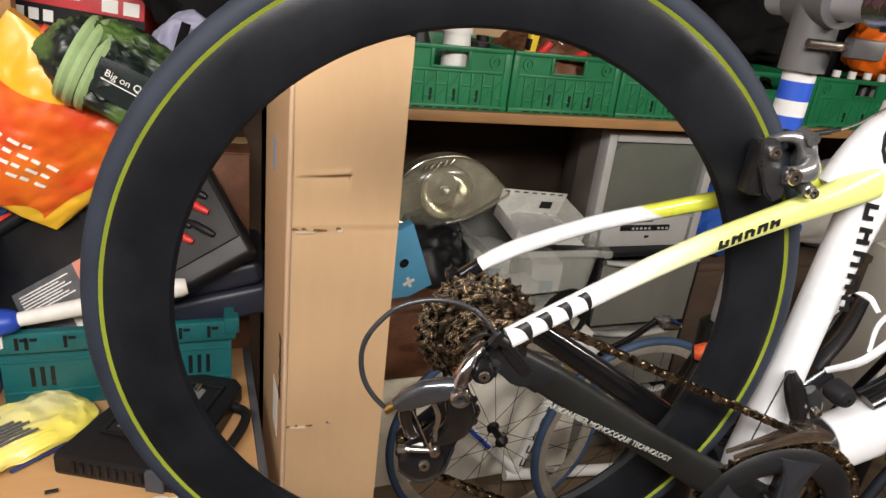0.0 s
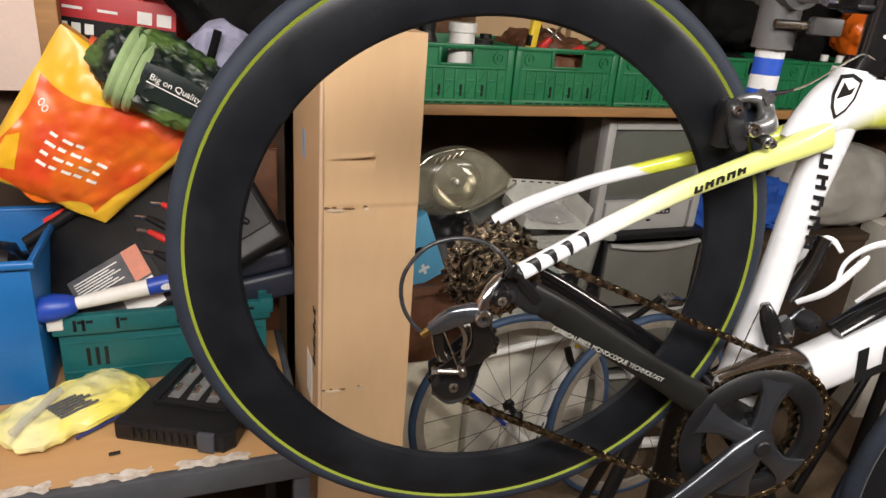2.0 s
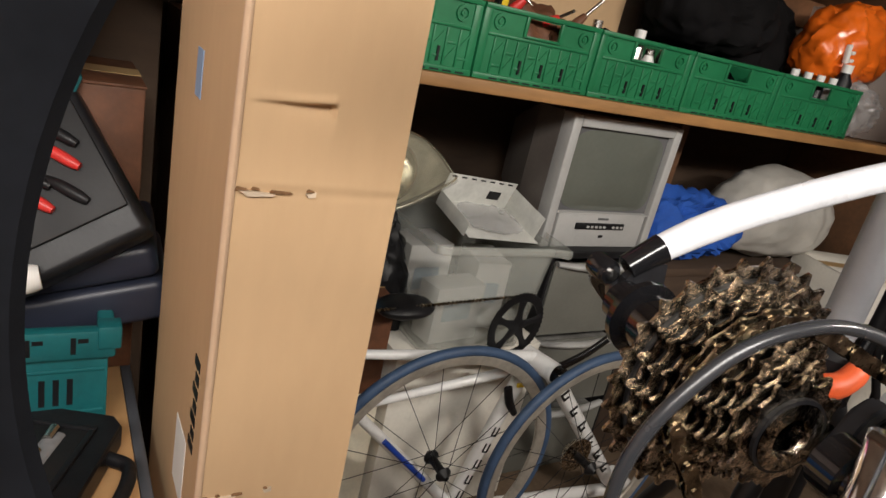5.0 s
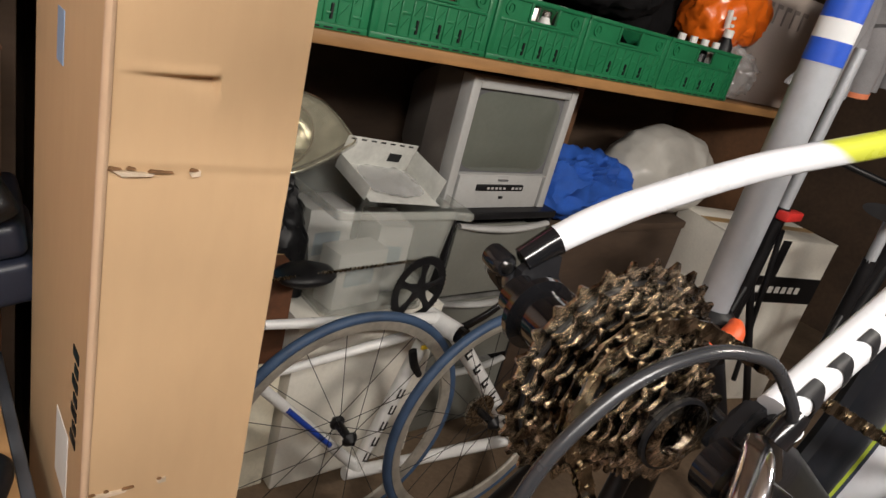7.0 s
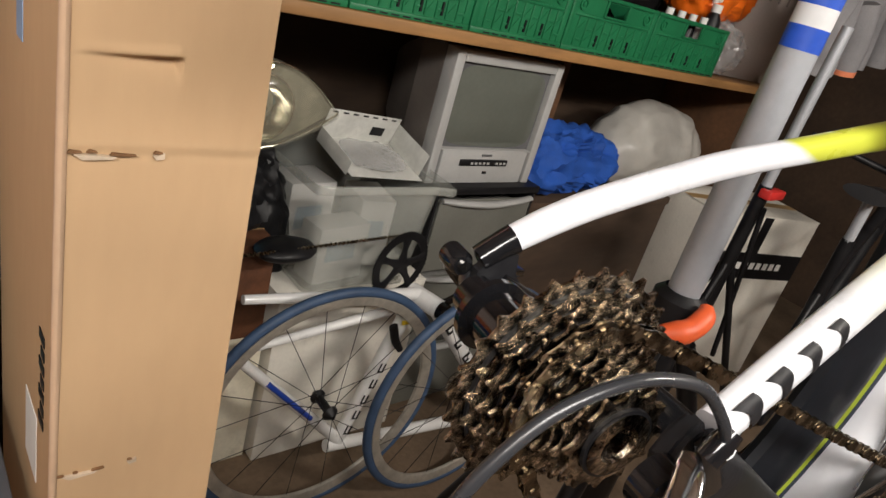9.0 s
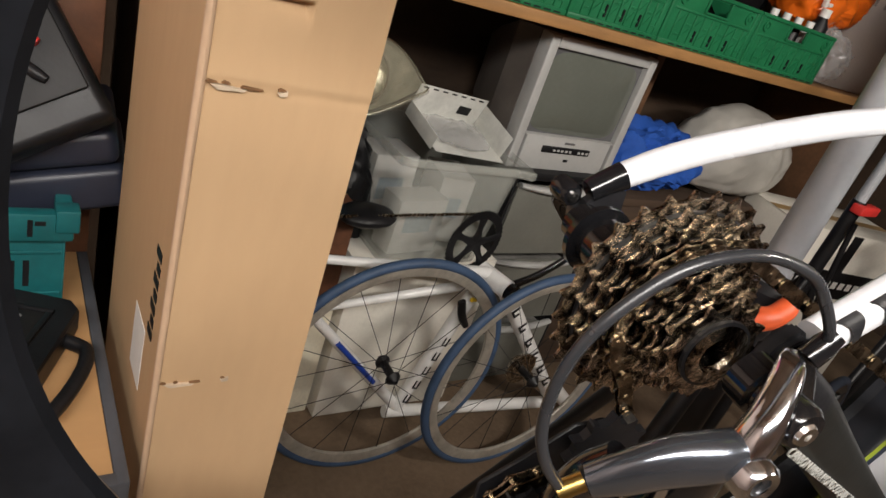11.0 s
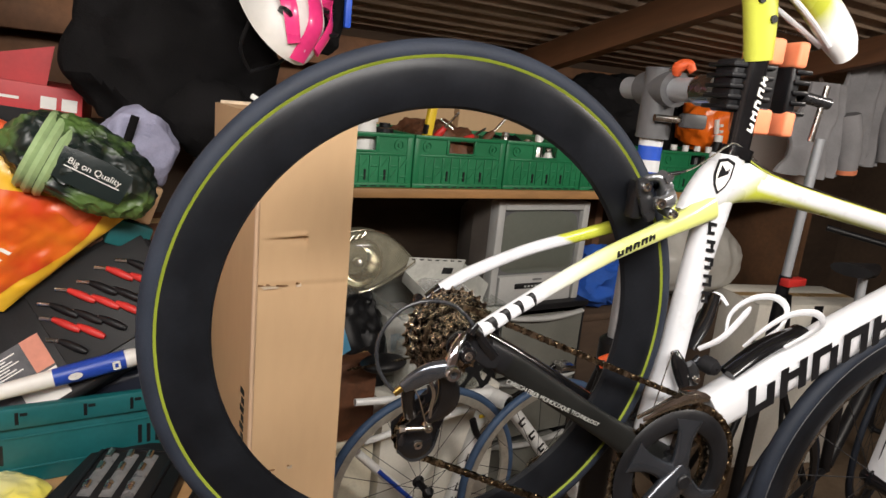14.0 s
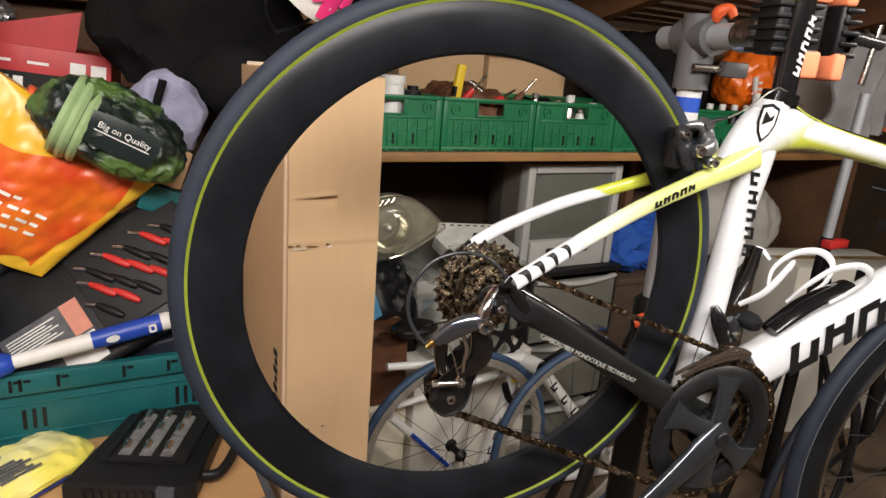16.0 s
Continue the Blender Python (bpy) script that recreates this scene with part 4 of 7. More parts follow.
    part("brake_cable", cord(bmesh.new(), [(0.268, -0.028, 0.2055), (0.285, -0.027, 0.2095), (0.305, -0.025, 0.217), (0.33, -0.022, 0.2315), (0.352, -0.019, 0.2445), (0.372, -0.014, 0.2475), (0.41, -0.015, 0.228)], 0.0011, 8), STEEL, br)
    part("brake_cable_end", rod(bmesh.new(), (0.262, -0.028, 0.2045), (0.278, -0.027, 0.2075), 0.0026, 10), BLACK, br)
    part("cable_adjuster", rod(bmesh.new(), (0.276, -0.0273, 0.2071), (0.287, -0.0268, 0.21), 0.0017, 10), BLACK, br)
    # front derailleur
    fd = part("front_derailleur", tube(bmesh.new(), [(0.322, -0.028, -0.032, 0.005, 0.0055), (0.327, -0.033, -0.046, 0.008, 0.01), (0.334, -0.036, -0.062, 0.009, 0.0115), (0.338, -0.04, -0.078, 0.007, 0.009)], 14, 5), GLOSS_BLACK, ob, "black and steel front derailleur")
    for y, lift in ((-0.043, 0.0), (-0.0555, 0.003)):
        part("cage", tube(bmesh.new(), [(0.268, y, -0.118 + lift, 0.0009, 0.0035), (0.295, y - 0.001, -0.106 + lift, 0.0009, 0.0045), (0.325, y - 0.001, -0.095 + lift, 0.0009, 0.0075), (0.352, y, -0.0915 + lift, 0.0009, 0.0085), (0.372, y, -0.0955 + lift, 0.0009, 0.004)], 8, 6), STEEL, fd, "bright steel cage plate")
    part("cage_bridge", box(0.33, 0.352, -0.057, -0.042, -0.0865, -0.083, 0.001), STEEL, fd)
    part("link", tube(bmesh.new(), [(0.343, -0.034, -0.05, 0.006, 0.009), (0.352, -0.036, -0.062, 0.007, 0.0105), (0.354, -0.038, -0.078, 0.006, 0.008)], 12, 4), DARK_ALLOY, fd)
    part("clamp_nut", revolve(bmesh.new(), [(0.001, -0.052), (0.0035, -0.052), (0.0045, -0.05), (0.0048, -0.044), (0.001, -0.044)], 16, pose(0.349, 0, -0.066)), STEEL, fd)
    part("bottle_boss", revolve(bmesh.new(), [(0.002, -0.044), (0.009, -0.042), (0.0125, -0.034), (0.0125, -0.02), (0.002, -0.02)], 20, pose(0.386, 0, -0.056)), BLACK, fd, "round black bolt head")
    part("shift_cable", cord(bmesh.new(), [(0.318, -0.03, -0.03), (0.308, -0.034, -0.062), (0.298, -0.036, -0.11)], 0.0008, 6), STEEL, fd)
    # bottle cages
    for y in (-0.036, 0.036):
        part("bottle_cage", tube(bmesh.new(), [(0.368, y * 0.6, -0.034, 0.002, 0.004), (0.392, y, -0.012, 0.002, 0.0055), (0.424, y, 0.022, 0.002, 0.0055), (0.437, y * 0.8, 0.026, 0.002, 0.004), (0.441, y * 0.4, 0.016, 0.002, 0.003)], 10, 6), WHITE_PAINT, ob, "white bottle cage")
        part("bottle_cage", tube(bmesh.new(), [(0.452, y * 0.5, -0.035, 0.002, 0.003), (0.468, y * 0.9, -0.004, 0.002, 0.004), (0.505, y, 0.018, 0.002, 0.0048), (0.552, y, 0.02, 0.002, 0.0055), (0.578, y * 0.9, 0.002, 0.002, 0.006), (0.562, y * 0.6, -0.022, 0.002, 0.004), (0.53, y * 0.5, -0.04, 0.002, 0.003)], 10, 6), WHITE_PAINT, ob, "white bottle cage")
    part("bottle_cage_back", tube(bmesh.new(), [(0.371, 0.0, -0.04, 0.014, 0.005), (0.39, 0.0, 0.0, 0.014, 0.005), (0.398, 0.0, 0.04, 0.012, 0.004)], 12, 5), GLOSS_BLACK, ob)
    part("bottle_cage_back", tube(bmesh.new(), [(0.452, 0.0, -0.085, 0.016, 0.008), (0.51, 0.0, -0.048, 0.018, 0.011), (0.58, 0.0, -0.02, 0.016, 0.007)], 12, 5), GLOSS_BLACK, ob)
    # seat post and saddle
    part("seat_post", tube(bmesh.new(), [(0.388, 0, 0.225, 0.012, 0.0155), (0.3895, 0, 0.29, 0.012, 0.0155), (0.3915, 0, 0.36, 0.0115, 0.0155), (0.394, 0, 0.405, 0.0115, 0.0155)], 18, 6, power=2.4), GLOSS_BLACK, ob, "glossy black seat post")
    part("post_collar", tube(bmesh.new(), [(0.383, 0, 0.229, 0.02, 0.0225), (0.3855, 0, 0.243, 0.0195, 0.022)], 20, 1, power=2.5), GLOSS_BLACK, ob)
    letter_blocks("lettering", ob, PAPER, Matrix.Translation((0.3935, -0.0125, 0.3)) @ pose(0, 0, 0, 0, -83, 0), 5, 0.011, 0.009, 0.004)
    mast = part("seat_mast_head", tube(bmesh.new(), [(0.392, 0, 0.355, 0.014, 0.018), (0.384, 0, 0.4, 0.014, 0.022), (0.37, 0, 0.45, 0.015, 0.024), (0.366, 0, 0.475, 0.016, 0.03)], 18, 6, power=2.8), LIME_PAINT, ob, "lime seat clamp head")
    for x, z in ((0.366, 0.426), (0.39, 0.405)):
        part("clamp_bolt", revolve(bmesh.new(), [(0.001, -0.0165), (0.005, -0.0165), (0.005, -0.012), (0.001, -0.012)], 14, pose(x, 0, z)), BLACK, mast)
    part("saddle", tube(bmesh.new(), [(0.17, 0, 0.56, 0.05, 0.012), (0.21, 0, 0.55, 0.066, 0.02), (0.29, 0, 0.522, 0.05, 0.022), (0.39, 0, 0.482, 0.026, 0.022), (0.47, 0, 0.438, 0.02, 0.023), (0.52, 0, 0.4, 0.018, 0.024), (0.542, 0, 0.376, 0.012, 0.016)], 18, 7, power=2.4), painted("paint_saddle", LIME, (0.8, 0.8, 0.8), (1, 0, -0.4), 0.295, 0.33), ob, "lime and white saddle")
    for y in (-0.022, 0.022):
        part("saddle_rail", cord(bmesh.new(), [(0.25, y, 0.51), (0.31, y, 0.475), (0.39, y, 0.44), (0.45, y * 0.7, 0.412), (0.5, y * 0.3, 0.385)], 0.0038, 8), WHITE_PAINT, ob)
    w = wheel(ob, "rear_wheel", (-0.010, 0.005, 0.001), "black deep-section rear wheel with a lime tyre line")
    cassette(w)
    wheel(ob, "front_wheel", (0.885, 0, -0.335), "black front wheel with a bright alloy band", 0.0009, True, STAND_DARK)
    crankset(ob)
    chain(ob)
    rear_derailleur(ob)
    return ob


road_bike()


# ---- repair stand ----
def repair_stand():
    ob = thing("repair_stand", pose(0.41, 0.328, FLOOR), "grey tubular bicycle repair stand with blue tape bands and orange levers", "repair stand")
    h = -FLOOR
    part("pole", rod(bmesh.new(), (0, 0, 0.9 + h), (0, 0, 1.27 + h), 0.0198, 28), STAND_GREY, ob)
    part("lower_tube", rod(bmesh.new(), (0, 0, 0.05), (0, 0, 0.86 + h), 0.027, 28), BLACK, ob)
    part("pole", rod(bmesh.new(), (0, 0, 0.85 + h), (0, 0, 0.92 + h), 0.0196, 28), STAND_GREY, ob)
    for z0, z1, m in ((1.155, 1.178, BLUE_TAPE), (1.178, 1.198, WHITE_TAPE), (1.198, 1.222, BLUE_TAPE), (1.222, 1.24, WHITE_TAPE)):
        part("tape_band", rod(bmesh.new(), (0, 0, z0 + h), (0, 0, z1 + h), 0.0203, 28), m, ob)
    part("collar", revolve(bmesh.new(), [(0.0225, 0), (0.031, 0), (0.033, 0.01), (0.033, 0.06), (0.0225, 0.07)], 28, pose(0, 0, 0.8 + h, 90, 0, 0)), BLACK, ob)
    lever = part("lever", tube(bmesh.new(), [(-0.055, -0.05, 0.838 + h, 0.011, 0.01), (-0.04, -0.054, 0.842 + h, 0.014, 0.014), (-0.02, -0.052, 0.846 + h, 0.013, 0.014), (0.0, -0.045, 0.858 + h, 0.012, 0.014), (0.008, -0.035, 0.866 + h, 0.008, 0.009)], 14, 6), ORANGE, ob, "orange clamp lever")
    for k in range(3):
        a = radians(95 + 120 * k)
        c, s = math.cos(a), math.sin(a)
        leg = part("leg", rod(bmesh.new(), (0.03 * c, 0.03 * s, 0.8 + h), (0.5 * c, 0.5 * s, 0.015), 0.0125, 14), BLACK, ob)
        part("foot", rod(bmesh.new(), (0.48 * c, 0.48 * s, 0.03), (0.51 * c, 0.51 * s, 0.012), 0.016, 12), BLACK, leg)
    tee = part("tee_joint", rod(bmesh.new(), (0, 0, 1.235 + h), (0, 0, 1.352 + h), 0.0285, 24), STAND_DARK, ob, "dark grey cast joint")
    part("tee_cross", rod(bmesh.new(), (-0.003, 0.045, 1.318 + h), (0.004, -0.045, 1.318 + h), 0.029, 24), STAND_DARK, tee)
    part("tee_bolt", rod(bmesh.new(), (-0.02, -0.035, 1.27 + h), (0.05, -0.035, 1.27 + h), 0.006, 12), STEEL, tee)
    part("tee_lever", box(0.028, 0.07, -0.048, -0.026, 1.258 + h, 1.282 + h, 0.004), STAND_DARK, tee)
    part("tee_bolt", rod(bmesh.new(), (0.0, -0.03, 1.348 + h), (0.0, -0.034, 1.354 + h), 0.006, 10), STEEL, tee)
    part("arm", rod(bmesh.new(), (-0.008, 0.1, 1.318 + h), (0.014, -0.13, 1.318 + h), 0.0195, 24), STAND_GREY, ob)
    part("arm_lever", tube(bmesh.new(), [(0.0, -0.045, 1.342 + h, 0.008, 0.007), (-0.001, -0.052, 1.353 + h, 0.011, 0.010), (0.01, -0.06, 1.358 + h, 0.010, 0.008), (0.017, -0.066, 1.347 + h, 0.006, 0.006)], 12, 5), ORANGE, ob, "orange clamp lever")
    part("clamp_hinge", rod(bmesh.new(), (0.012, -0.105, 1.318 + h), (0.016, -0.15, 1.318 + h), 0.024, 20), STEEL, ob)
    for x0, x1, y in ((-0.018, 0.018, -0.256), (0.042, 0.058, -0.25)):
        jaw = part("jaw", box(x0 - (0.03 if x0 < 0 else 0), x1, y - 0.016, y + 0.03, 1.288 + h, 1.356 + h, 0.006, 3), BLACK, ob, "black ribbed clamp jaw")
        for z in (1.262, 1.352):
            part("jaw_pad", box(x0, x1, y - 0.022, y + 0.022, z + h, z + 0.034 + h, 0.005, 3), PALE_ORANGE, jaw, "orange rubber pad")
        for k in range(5):
            part("rib", box(x0 - (0.034 if x0 < 0 else -0.004), x1 + (0.012 if x0 > 0 else -0.008), y - 0.02, y + 0.04, 1.291 + 0.0135 * k + h, 1.297 + 0.0135 * k + h, 0.002), BLACK, jaw)
    part("jaw_screw", rod(bmesh.new(), (0.07, -0.255, 1.318 + h), (0.115, -0.255, 1.312 + h), 0.008, 14), DARK_ALLOY, ob)
    part("jaw_handle", rod(bmesh.new(), (0.108, -0.255, 1.335 + h), (0.1, -0.255, 1.26 + h), 0.004, 10), STEEL, ob)
    return ob


repair_stand()


# ---- crates on the shelf ----
def folding_crate(a, width, label="green folding plastic crate with a handle opening"):
    ob = thing("folding_crate", ROOM @ pose(a, 1.088, 0.991), label, "crate", "green crates on the shelf")
    h, d, t = 0.158, 0.4, 0.006
    hw = 0.05
    c = width / 2
    front = bmesh.new()
    block(front, 0.004, width - 0.004, 0.004, 0.008, 0.004, h - 0.052)
    block(front, 0.004, c - hw, 0.004, 0.008, h - 0.052, h - 0.004)
    block(front, c + hw, width - 0.004, 0.004, 0.008, h - 0.052, h - 0.004)
    block(front, c - hw, c + hw, 0.004, 0.008, h - 0.014, h - 0.004)
    part("front_panel", front, GREEN, ob, "", False)
    for x0, x1 in ((0, 0.02), (width - 0.02, width)):
        part("corner_post", box(x0, x1, 0, 0.02, 0, h, 0.002), GREEN, ob)
    part("top_rail", box(0.0, width, -0.002, 0.009, h - 0.011, h, 0.002), GREEN, ob)
    part("bottom_rail", box(0.0, width, -0.002, 0.009, 0, 0.013, 0.002), GREEN, ob)
    part("middle_rail", box(0.02, width - 0.02, 0.0, 0.006, 0.094, 0.1, 0.001), GREEN, ob)
    for s in (-1, 1):
        part("handle_edge", box(c + s * hw - 0.004, c + s * hw + 0.004, -0.001, 0.008, h - 0.054, h - 0.006, 0.001), GREEN, ob)
        x = c + s * (width / 2 - 0.045)
        part("boss", revolve(bmesh.new(), [(0.010, 0.0055), (0.0105, -0.0005), (0.017, -0.0005), (0.0175, 0.0055)], 20, pose(x, 0, 0.125)), GREEN, ob)
        part("boss", revolve(bmesh.new(), [(0.001, 0.0055), (0.001, 0.0005), (0.006, 0.0005), (0.0065, 0.0055)], 14, pose(x, 0, 0.125)), GREEN, ob)
    part("handle_edge", box(c - hw, c + hw, -0.001, 0.008, h - 0.056, h - 0.05, 0.001), GREEN, ob)
    # raised and cut relief of the front
    n = 9
    for k in range(n):
        x = 0.026 + (width - 0.052) * (k + 0.5) / n
        w = (width - 0.052) / n
        part("rib", box(x - 0.0025, x + 0.0025, 0.0, 0.006, 0.016, 0.092, 0.001), GREEN, ob)
        for z in (0.03, 0.06):
            if (k + int(z * 100)) % 2:
                part("rib", box(x, x + w * 0.8, 0.0005, 0.006, z, z + 0.005, 0.001), GREEN, ob)
            else:
                bm = plate(bmesh.new(), [(x + 0.004, z), (x + 0.009, z), (x + w * 0.85, z + 0.024), (x + w * 0.7, z + 0.024)], 0.001, 0.006)
                part("rib", bm, GREEN, ob, "", False)
        if k in (2, 4, 6):
            part("slot", box(x + w * 0.45, x + w * 0.45 + 0.005, -0.0006, 0.005, 0.022, 0.052), BLACK, ob, "dark cut slot", False)
        part("slot", box(x + 0.002, x + w * 0.75, -0.0026, 0.004, 0.003, 0.0065), BLACK, ob, "", False)
    part("side_panel", box(0, t, 0.02, d, 0, h, 0.002), GREEN, ob)
    part("side_panel", box(width - t, width, 0.02, d, 0, h, 0.002), GREEN, ob)
    part("back_panel", box(0, width, d - t, d, 0, h, 0.002), GREEN, ob)
    part("base", box(t, width - t, 0.01, d - t, 0.002, 0.008), GREEN, ob)
    return ob


for a, w in ((0.2, 0.335), (0.54, 0.33), (0.875, 0.33), (1.21, 0.385), (1.6, 0.43)):
    folding_crate(a, w)


def bottle(name, m, r, h, material, cap, label, category, neck=0.4):
    ob = thing(name, m, label, category)
    part("body", revolve(bmesh.new(), [(0.001, 0), (r, 0), (r * 1.03, h * 0.04), (r, h * 0.75), (r * neck, h * 0.88), (r * neck, h * 0.9), (0.001, h * 0.9)], 20, pose(0, 0, 0, 90, 0, 0)), material, ob)
    part("cap", revolve(bmesh.new(), [(0.001, h * 0.88), (r * neck * 1.15, h * 0.88), (r * neck * 1.15, h), (0.001, h)], 18, pose(0, 0, 0, 90, 0, 0)), cap, ob)
    return ob


YELLOW = mat("yellow_plastic", (0.75, 0.52, 0.03), 0.45, vary=0.1, scale=12, bump=0.05)
TOOL_RED = mat("tool_red", (0.62, 0.035, 0.03), 0.4, vary=0.1, scale=12, bump=0.05)
WHITE_PLASTIC = mat("white_plastic", (0.74, 0.73, 0.7), 0.45, vary=0.05, scale=12, bump=0.04, dirt=0.1)
BROWN = mat("brown_leather", (0.14, 0.055, 0.025), 0.6, vary=0.25, scale=20, bump=0.2)
Z0 = 0.9995
bottle("paint_jar", ROOM @ pose(0.4, 1.15, Z0), 0.036, 0.2, WHITE_PLASTIC, WHITE_PLASTIC, "white plastic jar standing in a green crate", "jar", 0.95)
bottle("spray_can", ROOM @ pose(0.3, 1.16, Z0), 0.03, 0.2, BLACK, BLACK, "black spray can standing in a green crate", "can", 0.7)
can = bottle("spray_can", ROOM @ pose(0.46, 1.135, Z0), 0.031, 0.16, BLACK, BLACK, "black spray can with a yellow and white label", "can", 0.7)
part("can_label", box(-0.022, 0.022, -0.0335, -0.0325, 0.115, 0.125), YELLOW, can, "", False)
lettering("lettering", "SPRAY", 0.016, can, PAPER, pose(0, -0.0335, 0.1, 90, 0, 0))
bottle("oil_can", ROOM @ pose(0.5, 1.22, Z0), 0.03, 0.17, DARK_ALLOY, BLACK, "dark oil can in a green crate", "can", 0.5)
ob = thing("yellow_spirit_level", ROOM @ pose(0.585, 1.14, Z0) @ pose(0, 0, 0, 4, 6, 10), "yellow plastic tool standing upright in a crate", "tool")
part("body", box(-0.014, 0.014, -0.008, 0.008, 0, 0.245, 0.003), YELLOW, ob)
part("notch", box(-0.0145, -0.006, -0.0085, 0.0085, 0.15, 0.18, 0.001), BLACK, ob)
for k, (a, b, r1, r2, col) in enumerate(((0.64, 1.16, 25, 30, TOOL_RED), (0.69, 1.2, -30, 15, BLACK), (0.74, 1.15, 40, 60, TOOL_RED), (0.79, 1.19, -55, 20, BLACK), (0.67, 1.24, 60, -20, BROWN), (0.82, 1.15, 20, -40, BROWN))):
    ob = thing("hand_tool", ROOM @ pose(a, b, Z0 + 0.13, r1, r2, 30 * k), "hand tool with a red and black grip lying in a crate", "tool", "tools in the crate")
    part("grip", tube(bmesh.new(), [(0, 0, -0.06, 0.01, 0.01), (0, 0, -0.02, 0.014, 0.013), (0, 0, 0.03, 0.012, 0.012), (0, 0, 0.055, 0.008, 0.008)], 12, 5), col, ob)
    part("shaft", rod(bmesh.new(), (0, 0, 0.05), (0, 0, 0.12), 0.004, 10), STEEL, ob)
ob = thing("rag_heap", ROOM @ pose(0.71, 1.28, Z0), "dark brown rags filling a crate", "rags")
part("cloth", sack(0.3, 0.34, 0.17, 4, 0.02, 0.05), BROWN, ob)
for k in range(9):
    a, b = 0.93 + 0.05 * (k % 5), 1.125 + 0.055 * (k // 5)
    bottle("small_bottle", ROOM @ pose(a, b, Z0), 0.018, 0.13 + 0.02 * (k % 3), (WHITE_PLASTIC, BLACK, STEEL)[k % 3], (WHITE_PLASTIC, STEEL)[k % 2], "small bottle with a pale cap in a crate", "bottle", 0.6)
for k in range(4):
    bottle("small_bottle", ROOM @ pose(1.72 + 0.07 * k, 1.14, Z0), 0.02, 0.17, (BLACK, WHITE_PLASTIC)[k % 2], WHITE_PLASTIC, "small bottle with a white cap in a crate", "bottle", 0.55)
for k, (a, w) in enumerate(((0.98, 0.2), (1.4, 0.34), (1.82, 0.36))):
    ob = thing("dark_cloth_heap", ROOM @ pose(a, 1.3, Z0), "heap of dark cloth filling a crate", "cloth", "cloth in the crates")
    part("cloth", sack(w, 0.3, 0.13, 9 + k, 0.02, 0.06), BLACK_CLOTH, ob)


def flat_carton(m, x, y, z, label, material=None):
    ob = thing("cardboard_box", m, label, "box")
    part("carton_body", box(-x / 2, x / 2, 0, y, 0, z, 0.003), material or CARDBOARD, ob)
    part("lid_flap", box(-x / 2 - 0.001, x / 2 + 0.001, -0.001, y * 0.49, z, z + 0.004, 0.001), material or CARDBOARD, ob)
    part("lid_flap", box(-x / 2 - 0.001, x / 2 + 0.001, y * 0.51, y + 0.001, z, z + 0.004, 0.001), material or CARDBOARD, ob)
    part("tape", box(-x / 2 - 0.0015, x / 2 + 0.0015, y / 2 - 0.025, y / 2 + 0.025, z + 0.0042, z + 0.005), mat("parcel_tape", (0.45, 0.3, 0.14), 0.3), ob)
    return ob


flat_carton(ROOM @ pose(0.75, 1.5, 0.9905), 0.34, 0.14, 0.33, "brown cardboard box at the back of the shelf")
flat_carton(ROOM @ pose(1.12, 1.5, 0.9905), 0.36, 0.13, 0.28, "brown cardboard box at the back of the shelf")
carton2 = flat_carton(ROOM @ pose(2.47, 1.2, 0.9905, 0, 0, -6), 0.5, 0.35, 0.42, "large pale cardboard box with grey printing", mat("pale_card", (0.55, 0.47, 0.42), 0.8, vary=0.06, scale=5, bump=0.05, spec=0.2))
for k in range(5):
    bars("printing", carton2, mat("grey_ink", (0.33, 0.28, 0.26), 0.8), pose(-0.17 + 0.06 * k, -0.0015, 0.3, 90, 0, 0), [(0, 0.012, 0, 0.07), (0.012, 0.038, 0.055, 0.07)])


def soft_bag(name, m, sx, sy, sz, material, label, category, seed, amount=0.02, size=0.08, power=0.75, folds=0.9):
    ob = thing(name, m, label, category)
    part("film", sack(sx, sy, sz, seed, amount, size, power, 0.0, folds), material, ob)
    return ob


FILM_ORANGE = mat("orange_film", (0.85, 0.16, 0.012), 0.32, vary=0.12, scale=9, bump=0.12, fine=40, coat=0.2)
ob = soft_bag("carrier_bag", ROOM @ pose(2.14, 1.26, 1.152) @ pose(0, 0, 0, 0, -12, 0), 0.42, 0.22, 0.26, FILM_ORANGE, "bright orange plastic carrier bag with white lettering", "bag", 3, 0.022, 0.09)
for k, (x, z, w, h) in enumerate(((-0.14, 0.1, 0.018, 0.06), (-0.115, 0.1, 0.02, 0.012), (-0.115, 0.125, 0.02, 0.012), (-0.085, 0.1, 0.01, 0.05), (-0.06, 0.095, 0.03, 0.012), (-0.06, 0.13, 0.03, 0.012))):
    part("lettering", box(x, x + w, -0.106, -0.09, z, z + h, 0.004), WHITE_PLASTIC, ob, "white lettering")
soft_bag("black_bag", ROOM @ pose(1.55, 1.38, 1.15), 0.5, 0.3, 0.26, BLACK_CLOTH, "black cloth bag piled behind the crates", "bag", 6, 0.02, 0.1)
soft_bag("black_bag", ROOM @ pose(1.85, 1.46, 0.9905), 0.4, 0.24, 0.42, BLACK_CLOTH, "black cloth bag piled behind the crates", "bag", 8, 0.02, 0.1)
CELLO = mat("clear_film", (0.55, 0.55, 0.55), 0.12, vary=0.1, scale=20, bump=0.5, fine=30, alpha=0.32, coat=0.5)
soft_bag("clear_bag", ROOM @ pose(2.15, 1.18, 0.9905), 0.2, 0.16, 0.17, CELLO, "crinkled clear plastic bag beside the crates", "bag", 12, 0.02, 0.03)
